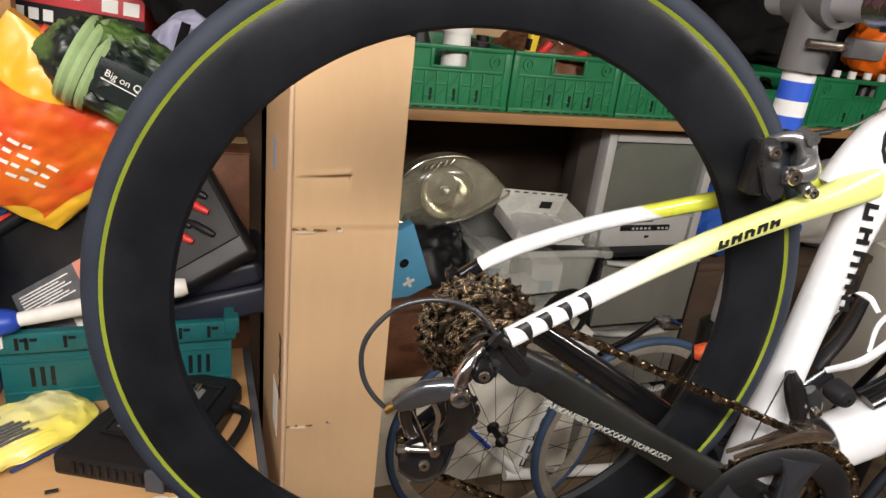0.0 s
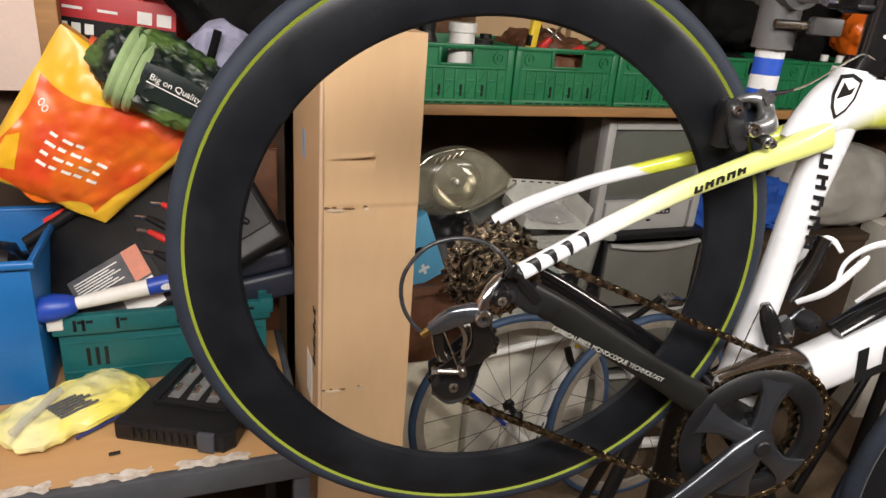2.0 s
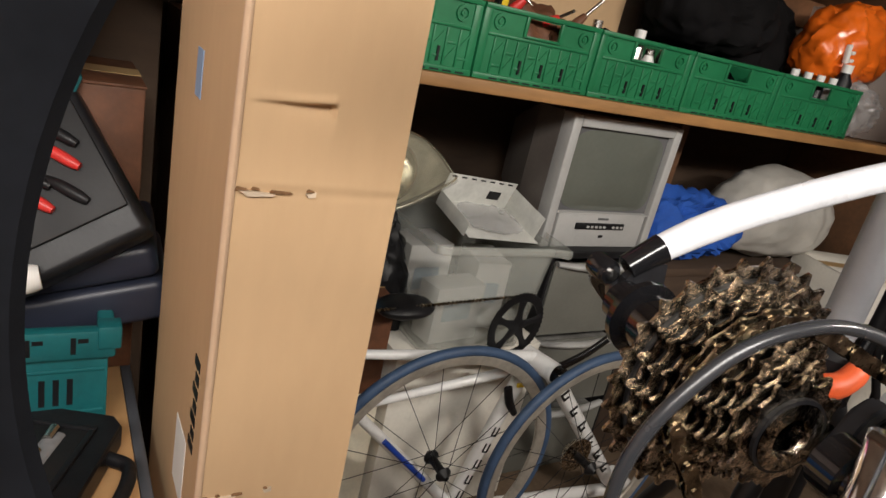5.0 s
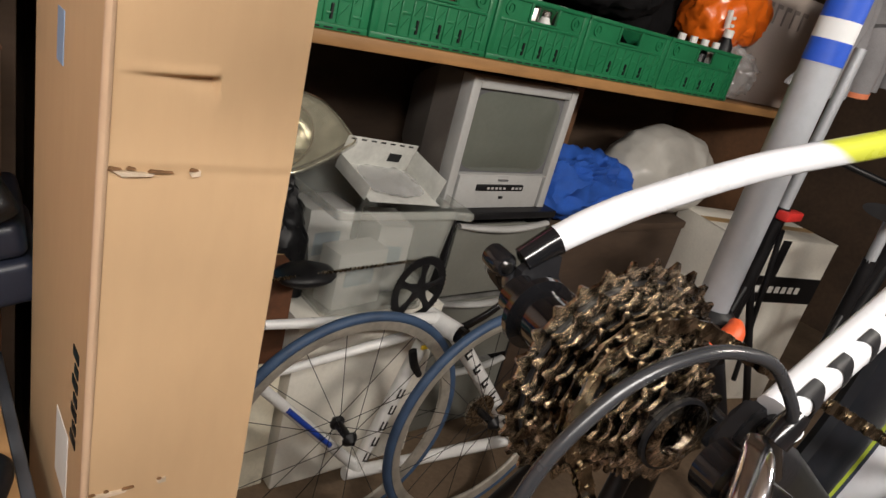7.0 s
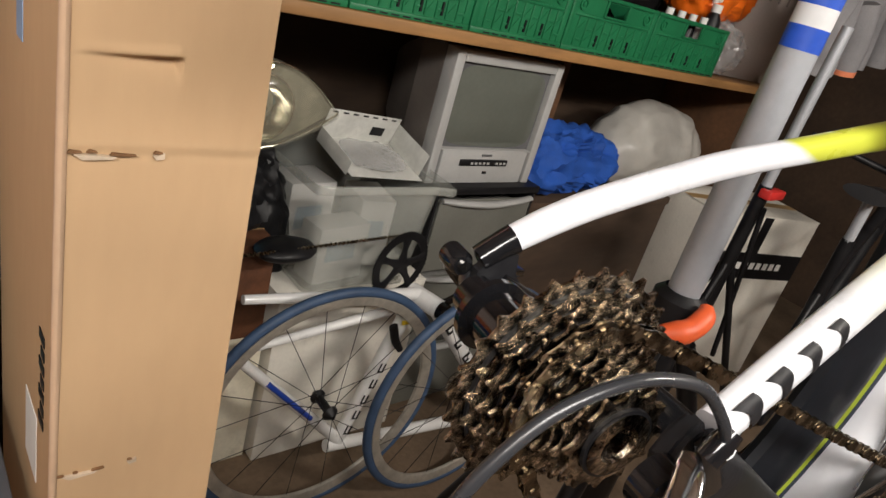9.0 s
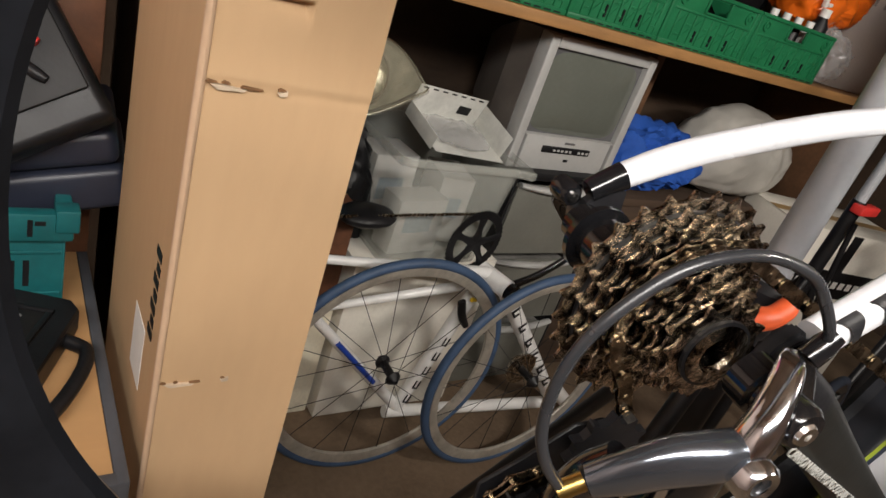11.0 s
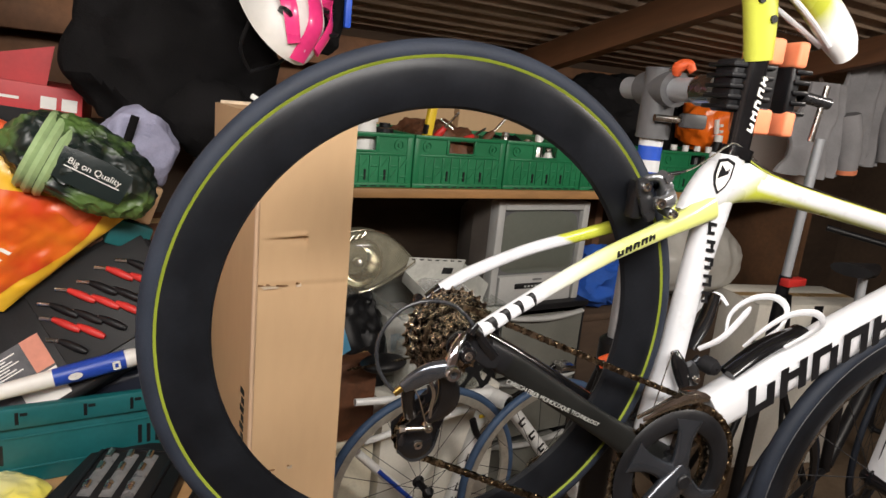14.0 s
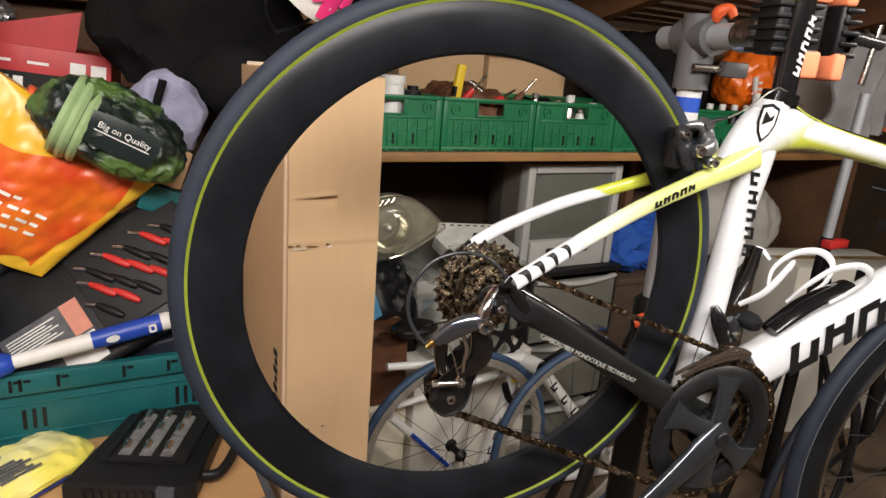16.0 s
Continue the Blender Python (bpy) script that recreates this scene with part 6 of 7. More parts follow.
def tool_case():
    m = ROOM @ pose(-0.405, 0.755, 0.745) @ pose(0, 0, 0, 0, -31, 0) @ pose(0, 0, 0, 52, 0, 0)
    ob = thing("tool_case", m, "open black tool case with red clips and a grey printed label", "tool case")
    part("shell", box(-0.21, 0.25, -0.13, 0.15, -0.05, 0.0, 0.012, 3), BLACK, ob)
    part("lip", tube(bmesh.new(), [(-0.2, 0.14, 0.004, 0.012, 0.012), (0.0, 0.148, 0.006, 0.012, 0.013), (0.24, 0.145, 0.004, 0.012, 0.012)], 10, 4), BLACK, ob)
    part("tool_tray", box(0.0, 0.24, -0.09, 0.11, 0.0, 0.006, 0.003), mat("deep_black", (0.006, 0.006, 0.007), 0.6), ob)
    lab = part("label", box(-0.17, -0.015, -0.115, 0.02, 0.0, 0.0015), mat("label_grey", (0.10, 0.10, 0.11), 0.5, vary=0.3, scale=30), ob, "grey printed label", False)
    part("label_patch", box(-0.05, -0.015, -0.05, 0.02, 0.0015, 0.0024), mat("label_pink", (0.66, 0.26, 0.18), 0.6), lab, "", False)
    part("label_patch", box(-0.09, -0.016, -0.115, -0.055, 0.0015, 0.0024), PAPER, lab, "", False)
    for k in range(7):
        part("printing", box(-0.16, -0.065 - 0.01 * (k % 3), -0.03 + 0.006 * k, -0.0275 + 0.006 * k, 0.0015, 0.0022), PAPER, lab, "", False)
    for x in (-0.15, 0.06):
        part("clip", box(x, x + 0.05, 0.135, 0.163, -0.012, 0.012, 0.004), TOOL_RED, ob, "red plastic clip")
    for k in range(15):
        x, y = 0.012 + 0.04 * (k % 5) + 0.01 * (k // 5), -0.05 + 0.036 * (k // 5) + 0.008 * (k % 2)
        part("driver_grip", tube(bmesh.new(), [(x, y + 0.03, 0.010, 0.005, 0.005), (x + 0.012, y + 0.012, 0.012, 0.0075, 0.0075), (x + 0.024, y - 0.008, 0.012, 0.0072, 0.0072), (x + 0.03, y - 0.018, 0.011, 0.005, 0.005)], 10, 4), TOOL_RED if k % 2 else BLACK, ob, "red and black tool grip")
        part("driver_shaft", rod(bmesh.new(), (x, y + 0.03, 0.012), (x - 0.018, y + 0.045, 0.01), 0.004, 8), STEEL, ob)
    part("carry_handle", tube(bmesh.new(), [(0.05, 0.15, -0.02, 0.014, 0.012), (0.07, 0.2, -0.02, 0.014, 0.012), (0.13, 0.222, -0.02, 0.014, 0.012), (0.2, 0.2, -0.02, 0.014, 0.012), (0.22, 0.15, -0.02, 0.014, 0.012)], 12, 6, (0, 0, 1)), BLACK, ob)
    return ob


tool_case()
ob = thing("drill_case", ROOM @ pose(-0.225, 0.725, 0.605) @ pose(0, 0, 0, 0, -13, -5), "dark navy plastic drill case with a barcode label", "tool case")
NAVY = mat("navy_plastic", (0.02, 0.024, 0.04), 0.42, vary=0.12, scale=10, bump=0.06)
part("lower_shell", box(-0.2, 0.13, 0, 0.2, 0, 0.062, 0.012, 3), NAVY, ob)
part("upper_shell", box(-0.197, 0.127, 0.003, 0.197, 0.064, 0.115, 0.014, 3), NAVY, ob)
part("sticker", box(0.03, 0.085, 0.01, 0.045, 0.1145, 0.1165), PAPER, ob, "white barcode label", False)
for k in range(8):
    part("barcode_bar", box(0.033 + 0.006 * k, 0.036 + 0.006 * k, 0.012, 0.043, 0.1163, 0.1171), BLACK, ob, "", False)
part("badge", revolve(bmesh.new(), [(0.001, 0.0), (0.016, 0.0), (0.016, 0.002), (0.001, 0.002)], 20, pose(-0.02, 0.028, 0.1147, 90, 0, 0)), mat("badge_orange", (0.55, 0.25, 0.06), 0.5), ob)
ob = thing("scrub_brush", ROOM @ pose(-0.54, 0.668, 0.672) @ pose(0, 0, 0, 0, -9.5, 2), "white and blue plastic brush lying on a crate", "brush")
BRUSH_BLUE = mat("brush_blue", (0.015, 0.06, 0.4), 0.4, vary=0.08, scale=14, bump=0.04)
part("handle", tube(bmesh.new(), [(0.0, 0, 0, 0.011, 0.012), (0.06, 0, 0, 0.0135, 0.0145), (0.145, 0, 0, 0.0155, 0.0165)], 16, 5), WHITE_PLASTIC, ob)
part("grip", tube(bmesh.new(), [(0.14, 0, 0, 0.016, 0.017), (0.2, 0, 0, 0.0175, 0.0185), (0.262, 0, 0, 0.0175, 0.0185)], 16, 5), BRUSH_BLUE, ob, "blue grip")
part("end_cap", tube(bmesh.new(), [(0.258, 0, 0, 0.0165, 0.0175), (0.274, 0, 0, 0.0165, 0.018), (0.286, 0, 0, 0.013, 0.015)], 16, 4), WHITE_PLASTIC, ob)
part("head", tube(bmesh.new(), [(-0.062, 0, 0, 0.022, 0.022), (-0.03, 0, 0.002, 0.027, 0.026), (0.0, 0, 0, 0.022, 0.02), (0.012, 0, 0, 0.014, 0.014)], 16, 5), BRUSH_BLUE, ob, "blue brush head")
part("logo", revolve(bmesh.new(), [(0.001, -0.0182), (0.012, -0.0182), (0.012, -0.017), (0.001, -0.017)], 20, pose(0.175, 0, 0) @ Matrix.Diagonal((1, 1, 0.55, 1))), WHITE_PLASTIC, ob)
part("logo", box(0.238, 0.252, -0.0185, -0.017, -0.008, 0.008, 0.002), WHITE_PLASTIC, ob)
part("logo_hole", box(0.242, 0.248, -0.0192, -0.018, -0.004, 0.004, 0.001), BRUSH_BLUE, ob)


def blue_tub():
    ob = thing("blue_tub", ROOM @ pose(-0.79, 0.64, TOP), "bright blue plastic tub with a rolled rim on the bench", "tub")
    for args in ((-0.2, 0.2, 0.0, 0.006), (-0.2, 0.2, 0.3, 0.306)):
        part("long_wall", box(args[0], args[1], args[2], args[3], 0, 0.285, 0.002), BLUE_PLASTIC, ob)
    for x in (-0.2, 0.194):
        part("end_wall", box(x, x + 0.006, 0.006, 0.3, 0, 0.285, 0.002), BLUE_PLASTIC, ob)
    part("base", box(-0.194, 0.194, 0.006, 0.3, 0, 0.006), BLUE_PLASTIC, ob)
    loop = [(-0.205, -0.005), (0.205, -0.005), (0.205, 0.311), (-0.205, 0.311), (-0.205, -0.005)]
    part("rim", tube(bmesh.new(), [(x, y, 0.285, 0.009, 0.009) for x, y in loop], 10, 1, (0, 0, 1), smooth=False), BLUE_PLASTIC, ob)
    part("filling", sack(0.36, 0.28, 0.16, 47, 0.02, 0.06), BLACK, ob, "dark cables and parts", m=pose(0, 0.15, 0.1))
    return ob


blue_tub()
def bag_surface(u, v, lift=0.0):
    """A point of the bag's near face: u along the mouth, v from the mouth down to the base."""
    corner = BAG_CORNERS
    p = [(1 - u) * (1 - v) * corner[0][i] + u * (1 - v) * corner[1][i] + u * v * corner[2][i] + (1 - u) * v * corner[3][i] for i in (0, 1)]
    swell = (max(0.0, 16 * u * (1 - u) * v * (1 - v))) ** 0.6
    q = Vector((u * 2.6, v * 2.2, 1.7))
    fold = noise.noise(q) + 0.55 * abs(noise.noise(q * 2.4)) + 0.25 * noise.noise(q * 5.0)
    return Vector((p[0], -0.004 - 0.035 * swell - 0.016 * fold * min(1, swell * 2.5) - lift, p[1] + 0.004 * noise.noise(q * 2)))


BAG_CORNERS = ((-0.015, 0.38), (0.245, 0.19), (0.02, 0.0), (-0.19, 0.11))


def bag_sheet(u0, u1, v0, v1, n, lift, skew=None):
    """A piece of film that follows the bag's face, with its own thickness."""
    bm = bmesh.new()
    rows = []
    for j in range(n + 1):
        row = []
        for i in range(n + 1):
            x, y = i / n, j / n
            u, v = u0 + (u1 - u0) * x, v0 + (v1 - v0) * y
            if skew:
                u, v = skew(x, y)
            row.append(bm.verts.new(bag_surface(u, v, lift)))
        rows.append(row)
    for p, q in zip(rows, rows[1:]):
        for k in range(n):
            bm.faces.new((p[k], p[k + 1], q[k + 1], q[k]))
    return bm


def shopping_bag():
    ob = thing("shopping_bag", ROOM @ pose(-0.5, 0.8, 0.79), "large yellow and orange printed shopping bag", "bag")
    yellow = mat("bag_yellow", (0.74, 0.4, 0.012), 0.36, vary=0.08, scale=9, bump=0.1, fine=25, coat=0.12, second=(0.78, 0.5, 0.05))
    red = mat("bag_red", (0.62, 0.055, 0.01), 0.36, vary=0.08, scale=11, bump=0.1, fine=25, coat=0.12, second=(0.7, 0.17, 0.012))
    bm = bag_sheet(0, 1, 0, 1, 60, 0.0)
    shell = bmesh.ops.extrude_face_region(bm, geom=bm.faces[:])
    for v in shell["geom"]:
        if isinstance(v, bmesh.types.BMVert):
            v.co.y = 0.02 + (0.03 - v.co.y) * 0.5
    part("film", bm, yellow, ob, "yellow film")

    def field(x, y):
        top = 0.27 + 0.07 * math.sin(x * 5.2 + 0.4) - 0.10 * x
        return 0.04 + 0.86 * x + 0.04 * math.sin(y * 5), top + (0.985 - 0.10 * math.sin(x * 9.0) * x - top) * y

    part("red_print", bag_sheet(0, 1, 0, 1, 48, 0.0012, field), red, ob, "red printed field")
    part("yellow_print", bag_sheet(0.08, 0.2, 0.74, 0.9, 12, 0.0022, lambda x, y: (0.06 + 0.16 * x * (0.4 + 0.6 * y), 0.7 + 0.22 * y - 0.05 * x)), yellow, ob)
    for k in range(4):
        v = 0.55 + 0.065 * k
        for w in range(5):
            u = 0.27 + 0.085 * w + 0.01 * k
            if not (k == 0 and w > 2):
                part("printing", bag_sheet(u, u + 0.05 + 0.018 * ((w + k) % 2), v - 0.03 * w * 0.2, v + 0.022 - 0.03 * w * 0.2, 4, 0.0024), PAPER, ob, "white small printing")
    for k in range(2):
        u, v = 0.13 + 0.035 * k, 0.43 + 0.02 * k
        ring = tube(bmesh.new(), [(*bag_surface(u + 0.014 * math.cos(q), v + 0.02 * math.sin(q), 0.002), 0.0014, 0.0014) for q in np.linspace(0, 2 * math.pi, 17)], 6, 1, smooth=False)
        part("ring_print", ring, PAPER, ob, "white printed ring")
    part("inside", tube(bmesh.new(), [(*bag_surface(0.15, 0.0, -0.03), 0.02, 0.012), (*bag_surface(0.5, 0.0, -0.04), 0.035, 0.03), (*bag_surface(0.85, 0.0, -0.03), 0.02, 0.012)], 12, 6), mat("bag_salmon", (0.75, 0.12, 0.04), 0.4, vary=0.08, scale=9, bump=0.08), ob, "orange inside of the open mouth")
    part("bag_handle", bag_sheet(0, 1, 0, 1, 10, 0.004, lambda x, y: (0.7 + 0.17 * x - 0.03 * y, -0.05 + 0.27 * y + 0.05 * x * y)), MATS["bag_salmon"], ob, "salmon coloured handle flap")
    return ob


shopping_bag()
LEAF_PRINT = mat("leaf_print", (0.07, 0.13, 0.03), 0.45, vary=0.25, scale=13, bump=0.15, fine=30, second=(0.006, 0.012, 0.010), coat=0.05, edge=(0.47, 0.58))
ob = thing("green_bag", ROOM @ pose(-0.375, 0.76, 1.01) @ pose(0, 0, 0, 0, 27, -6), "rolled dark green bag printed with salad leaves", "bag")
part("film", sack(0.275, 0.14, 0.15, 71, 0.008, 0.04, 0.7, 0.0, 1.2, 6), LEAF_PRINT, ob)
for x, r in ((-0.015, 0.074), (-0.032, 0.076), (-0.048, 0.073)):
    part("fold", revolve(bmesh.new(), [(r, -0.008), (r + 0.004, 0), (r, 0.008), (r - 0.006, 0)], 28, pose(x - 0.03, 0, 0.068, 0, 0, 90) @ Matrix.Diagonal((0.98, 1, 1.02, 1))), mat("pale_green", (0.3, 0.42, 0.2), 0.35, vary=0.15, scale=20), ob, "pale green fold")
part("print_panel", tube(bmesh.new(), [(-0.04, -0.069, 0.076, 0.004, 0.03), (0.02, -0.073, 0.078, 0.004, 0.034), (0.08, -0.069, 0.078, 0.004, 0.03)], 10, 4), mat("panel_dark", (0.012, 0.02, 0.02), 0.3), ob)
lettering("lettering", "Big on Quality", 0.016, ob, PAPER, pose(0.02, -0.0782, 0.086, 90, 0, 0), "white lettering")
part("underline", box(-0.028, 0.068, -0.0782, -0.075, 0.074, 0.0755), PAPER, ob, "", False)
ob = thing("dark_cabinet", ROOM @ pose(-0.52, 1.06, FLOOR), "dark wooden cabinet behind the bench", "cabinet")
part("body", box(-0.5, 0.43, 0.0, 0.55, 0, 1.33, 0.004), BRICK_DARK, ob)
part("top", box(-0.51, 0.44, -0.01, 0.56, 1.33, 1.35, 0.003), BRICK_DARK, ob)
ob = thing("red_carton", ROOM @ pose(-0.5, 1.07, 1.1005) @ pose(0, 0, 0, 0, 5, -8), "red and black printed tool carton with white stickers", "box")
part("carton_body", box(-0.16, 0.17, 0, 0.25, 0.012, 0.115, 0.002), RED, ob)
part("dark_band", box(-0.161, 0.171, -0.001, 0.0, 0.02, 0.06), BLACK, ob, "", False)
part("lid_flap", plate(bmesh.new(), [(-0.16, 0.115), (0.1, 0.115), (0.11, 0.2)], 0.0, 0.002), RED, ob, "raised red lid flap", False)
for x in (0.09, 0.13):
    part("sticker", box(x, x + 0.03, -0.0018, -0.0008, 0.066, 0.092), PAPER, ob, "", False)
for k in range(5):
    part("lettering", box(-0.12 + 0.026 * k, -0.12 + 0.026 * k + 0.018, -0.002, -0.001, 0.028, 0.05), PAPER, ob, "", False)
for k in range(3):
    part("printing", box(-0.13 + 0.07 * k, -0.09 + 0.07 * k, -0.0018, -0.0008, 0.078, 0.084), PAPER, ob, "", False)
ob = soft_bag("foil_pack", ROOM @ pose(-0.6, 1.16, 1.215), 0.2, 0.14, 0.09, mat("foil", (0.6, 0.6, 0.62), 0.2, metal=0.9, vary=0.1, scale=20, bump=0.4, fine=40), "crumpled silver foil pack on a red carton", "packet", 73, 0.015, 0.03)
ob = soft_bag("black_jacket", ROOM @ pose(-0.14, 0.98, 1.101), 0.44, 0.2, 0.36, BLACK_CLOTH, "bulky black jacket draped over a cabinet", "jacket", 77, 0.03, 0.14)
for rows in ([(0.0, -0.06, 0.12, 0.1, 0.06), (0.1, -0.1, 0.02, 0.08, 0.06), (0.15, -0.12, -0.1, 0.05, 0.05)],):
    bm = tube(bmesh.new(), rows, 20, 8, (1, 0, 0))
    bm.normal_update()
    part("sleeve", crumple(bm, 0.014, 0.05, 7, 0.6), BLACK_CLOTH, ob)
part("tag", box(0.06, 0.105, -0.112, -0.108, 0.17, 0.182, 0.002, m=pose(0, 0, 0, 0, 28, 0)), PAPER, ob)
LAVENDER = mat("lavender_cloth", (0.3, 0.3, 0.42), 0.85, vary=0.15, scale=12, bump=0.3, fine=180)
ob = soft_bag("lavender_cloth", ROOM @ pose(-0.265, 0.86, 1.03) @ pose(0, 0, 0, 0, 20, 0), 0.16, 0.1, 0.15, LAVENDER, "pale lavender cloth bag with a black strap", "bag", 83, 0.012, 0.09, 0.6, 1.4)
part("strap", tube(bmesh.new(), [(-0.03, -0.052, 0.14, 0.008, 0.003), (-0.025, -0.058, 0.05, 0.008, 0.003), (-0.01, -0.055, -0.08, 0.008, 0.003)], 8, 4, (1, 0, 0)), BLACK_CLOTH, ob)
part("patch", box(0.0, 0.07, -0.05, -0.03, -0.06, 0.02, 0.004), CARDBOARD, ob, "tan patch")
part("patch", box(0.0, 0.08, -0.055, -0.03, -0.12, -0.065, 0.004), TEAL, ob, "teal patch")
flat_carton(ROOM @ pose(-0.235, 0.83, TOP), 0.2, 0.2, 0.443, "brown cardboard box behind the tools", BROWN)


# ---- bikes, clothes and the like further back ----
def plain_wheel(name, parent, m, tyre, rim, r=0.335, spokes=20, label=""):
    w = part(name, revolve(bmesh.new(), [(r - 0.012 + 0.012 * math.cos(a), 0.012 * math.sin(a)) for a in np.linspace(-2.6, 2.6, 16)], 96), tyre, parent, label, m=m)
    part("rim", revolve(bmesh.new(), [(r - 0.021, -0.0095), (r - 0.03, -0.0095), (r - 0.046, -0.005), (r - 0.048, 0), (r - 0.046, 0.005), (r - 0.03, 0.0095), (r - 0.021, 0.0095)], 96), rim, w, "worn alloy rim")
    part("hub", revolve(bmesh.new(), [(0.006, -0.05), (0.01, -0.045), (0.02, -0.034), (0.02, -0.031), (0.011, -0.025), (0.011, 0.025), (0.02, 0.031), (0.02, 0.034), (0.01, 0.045), (0.006, 0.05)], 24), BLACK, w, "black hub")
    for k in range(spokes):
        a = 2 * math.pi * k / spokes
        y = 0.032 * (1 if k % 2 else -1)
        e = a + 0.5 * (1 if (k // 2) % 2 else -1)
        part("spoke", rod(bmesh.new(), (0.019 * math.cos(e), y, 0.019 * math.sin(e)), ((r - 0.047) * math.cos(a), 0, (r - 0.047) * math.sin(a)), 0.001, 5), BLACK, w)
    return w


BLUE_TYRE = mat("blue_black_tyre", (0.045, 0.085, 0.165), 0.55, vary=0.15, scale=20, bump=0.1, fine=250)
WORN_RIM = mat("worn_rim", (0.5, 0.47, 0.41), 0.4, metal=0.5, vary=0.2, scale=20, bump=0.05)


# white paint made brighter in colour to offset the weak light under the shelf
LIFTED_WHITE = mat("lifted_white_paint", (0.8, 0.8, 0.79), 0.3, vary=0.03, scale=14, bump=0.02, coat=0.4, dirt=0.1)


def kept_bike():
    """A white road frame standing on its handlebars' side against the boxes, with its two wheels."""
    ob = thing("white_bike", ROOM @ pose(0, 0, FLOOR), "white road bike with blue and black details, wheels beside the frame", "bicycle")
    f = FLOOR

    def bar(name, p, q, r1, r2, material=LIFTED_WHITE, label=""):
        return part(name, tube(bmesh.new(), [(p[0], p[1], p[2] - f, r1, r1), ((p[0] + q[0]) / 2, (p[1] + q[1]) / 2, (p[2] + q[2]) / 2 - f, (r1 + r2) / 2, (r1 + r2) / 2), (q[0], q[1], q[2] - f, r2, r2)], 14, 3), material, ob, label)

    bb = (0.862, 0.95, 0.318)
    part("bottom_bracket", rod(bmesh.new(), (bb[0] - 0.02, bb[1] + 0.05, bb[2] - f), (bb[0] + 0.005, bb[1] - 0.05, bb[2] - f), 0.027, 20), LIFTED_WHITE, ob)
    part("bracket_cup", rod(bmesh.new(), (bb[0] + 0.003, bb[1] - 0.045, bb[2] - f), (bb[0] + 0.009, bb[1] - 0.068, bb[2] - f), 0.025, 20), GLOSS_BLACK, ob)
    part("bracket_bolt", rod(bmesh.new(), (bb[0] + 0.009, bb[1] - 0.066, bb[2] - f), (bb[0] + 0.01, bb[1] - 0.074, bb[2] - f), 0.012, 16), STEEL, ob)
    bar("chain_stay", (0.84, 0.97, 0.33), (0.36, 0.99, 0.366), 0.017, 0.011)
    bar("chain_stay", (0.78, 0.97, 0.292), (0.4, 0.99, 0.228), 0.014, 0.01)
    bar("seat_stay", (0.37, 0.97, 0.21), (0.694, 0.97, -0.125), 0.013, 0.016)
    bar("seat_stay_stripe", (0.44, 0.956, 0.14), (0.58, 0.955, -0.005), 0.007, 0.007, BRUSH_BLUE, "blue stripe")
    bar("seat_tube", (0.694, 0.97, -0.13), (0.812, 0.96, 0.29), 0.018, 0.02)
    bar("down_tube", (0.9, 0.95, 0.29), (1.33, 0.96, -0.2), 0.024, 0.023, label="white down tube with black lettering")
    bar("top_tube", (0.66, 0.97, -0.14), (1.3, 0.97, -0.215), 0.018, 0.02)
    bar("head_tube", (1.3, 0.95, -0.13), (1.4, 0.95, -0.215), 0.026, 0.024)
    for k in range(6):
        t = 0.14 + 0.12 * k
        x, z = 0.9 + 0.43 * t, 0.29 - 0.49 * t
        for bx in ((-0.014, 0.014, -0.016, -0.009), (-0.014, -0.007, -0.009, 0.014), (0.007, 0.014, -0.009, 0.004)):
            part("lettering", box(bx[0], bx[1], -0.001, 0.0008, bx[2], bx[3]), BLACK, ob, "", False, pose(x, 0.927, z - f, 0, 49, 0))
    for k in range(5):
        t = 0.12 + 0.12 * k
        for bx in ((-0.009, -0.005, -0.016, 0.012), (0.005, 0.009, -0.016, 0.012), (-0.005, 0.005, -0.016, -0.012)):
            part("lettering", box(bx[0], bx[1], -0.001, 0.0008, bx[2], bx[3]), BLACK, ob, "", False, pose(0.694 + 0.118 * t, 0.951 - 0.01 * t, -0.13 + 0.42 * t - f, 0, 15, 0))
    part("chainring", gear(bmesh.new(), 44, 0.096, 0.072, -0.002, 0.002), BLACK, ob, "black chainring", False, pose(0.79, 1.01, 0.4 - f, 0, 0, 8))
    for k in range(5):
        a = 2 * math.pi * k / 5 + 0.3
        part("spider_arm", tube(bmesh.new(), [(0.79, 1.008, 0.4 - f, 0.004, 0.02), (0.79 + 0.04 * math.cos(a), 1.008, 0.4 + 0.04 * math.sin(a) - f, 0.003, 0.009), (0.79 + 0.074 * math.cos(a), 1.008, 0.4 + 0.074 * math.sin(a) - f, 0.003, 0.014)], 10, 4), BLACK, ob)
    part("crank_arm", tube(bmesh.new(), [(0.87, 0.91, 0.325 - f, 0.008, 0.014), (0.95, 0.9, 0.37 - f, 0.008, 0.012), (1.04, 0.9, 0.43 - f, 0.008, 0.012)], 12, 4), GLOSS_BLACK, ob, "black crank arm")
    part("pedal", box(1.04, 1.1, 0.86, 0.92, 0.415 - f, 0.437 - f, 0.004), STEEL, ob)
    bm = bmesh.new()
    for k in range(38):
        p = np.array((0.34, 1.012, 0.463)) * (1 - k / 38) + np.array((0.785, 1.012, 0.487)) * (k / 38)
        rod(bm, (p[0], p[1] - 0.003, p[2] - f), (p[0] + 0.0085, p[1] + 0.003, p[2] - f), 0.004, 6)
    part("chain", bm, CHAIN_STEEL, ob, "dull steel chain", False)
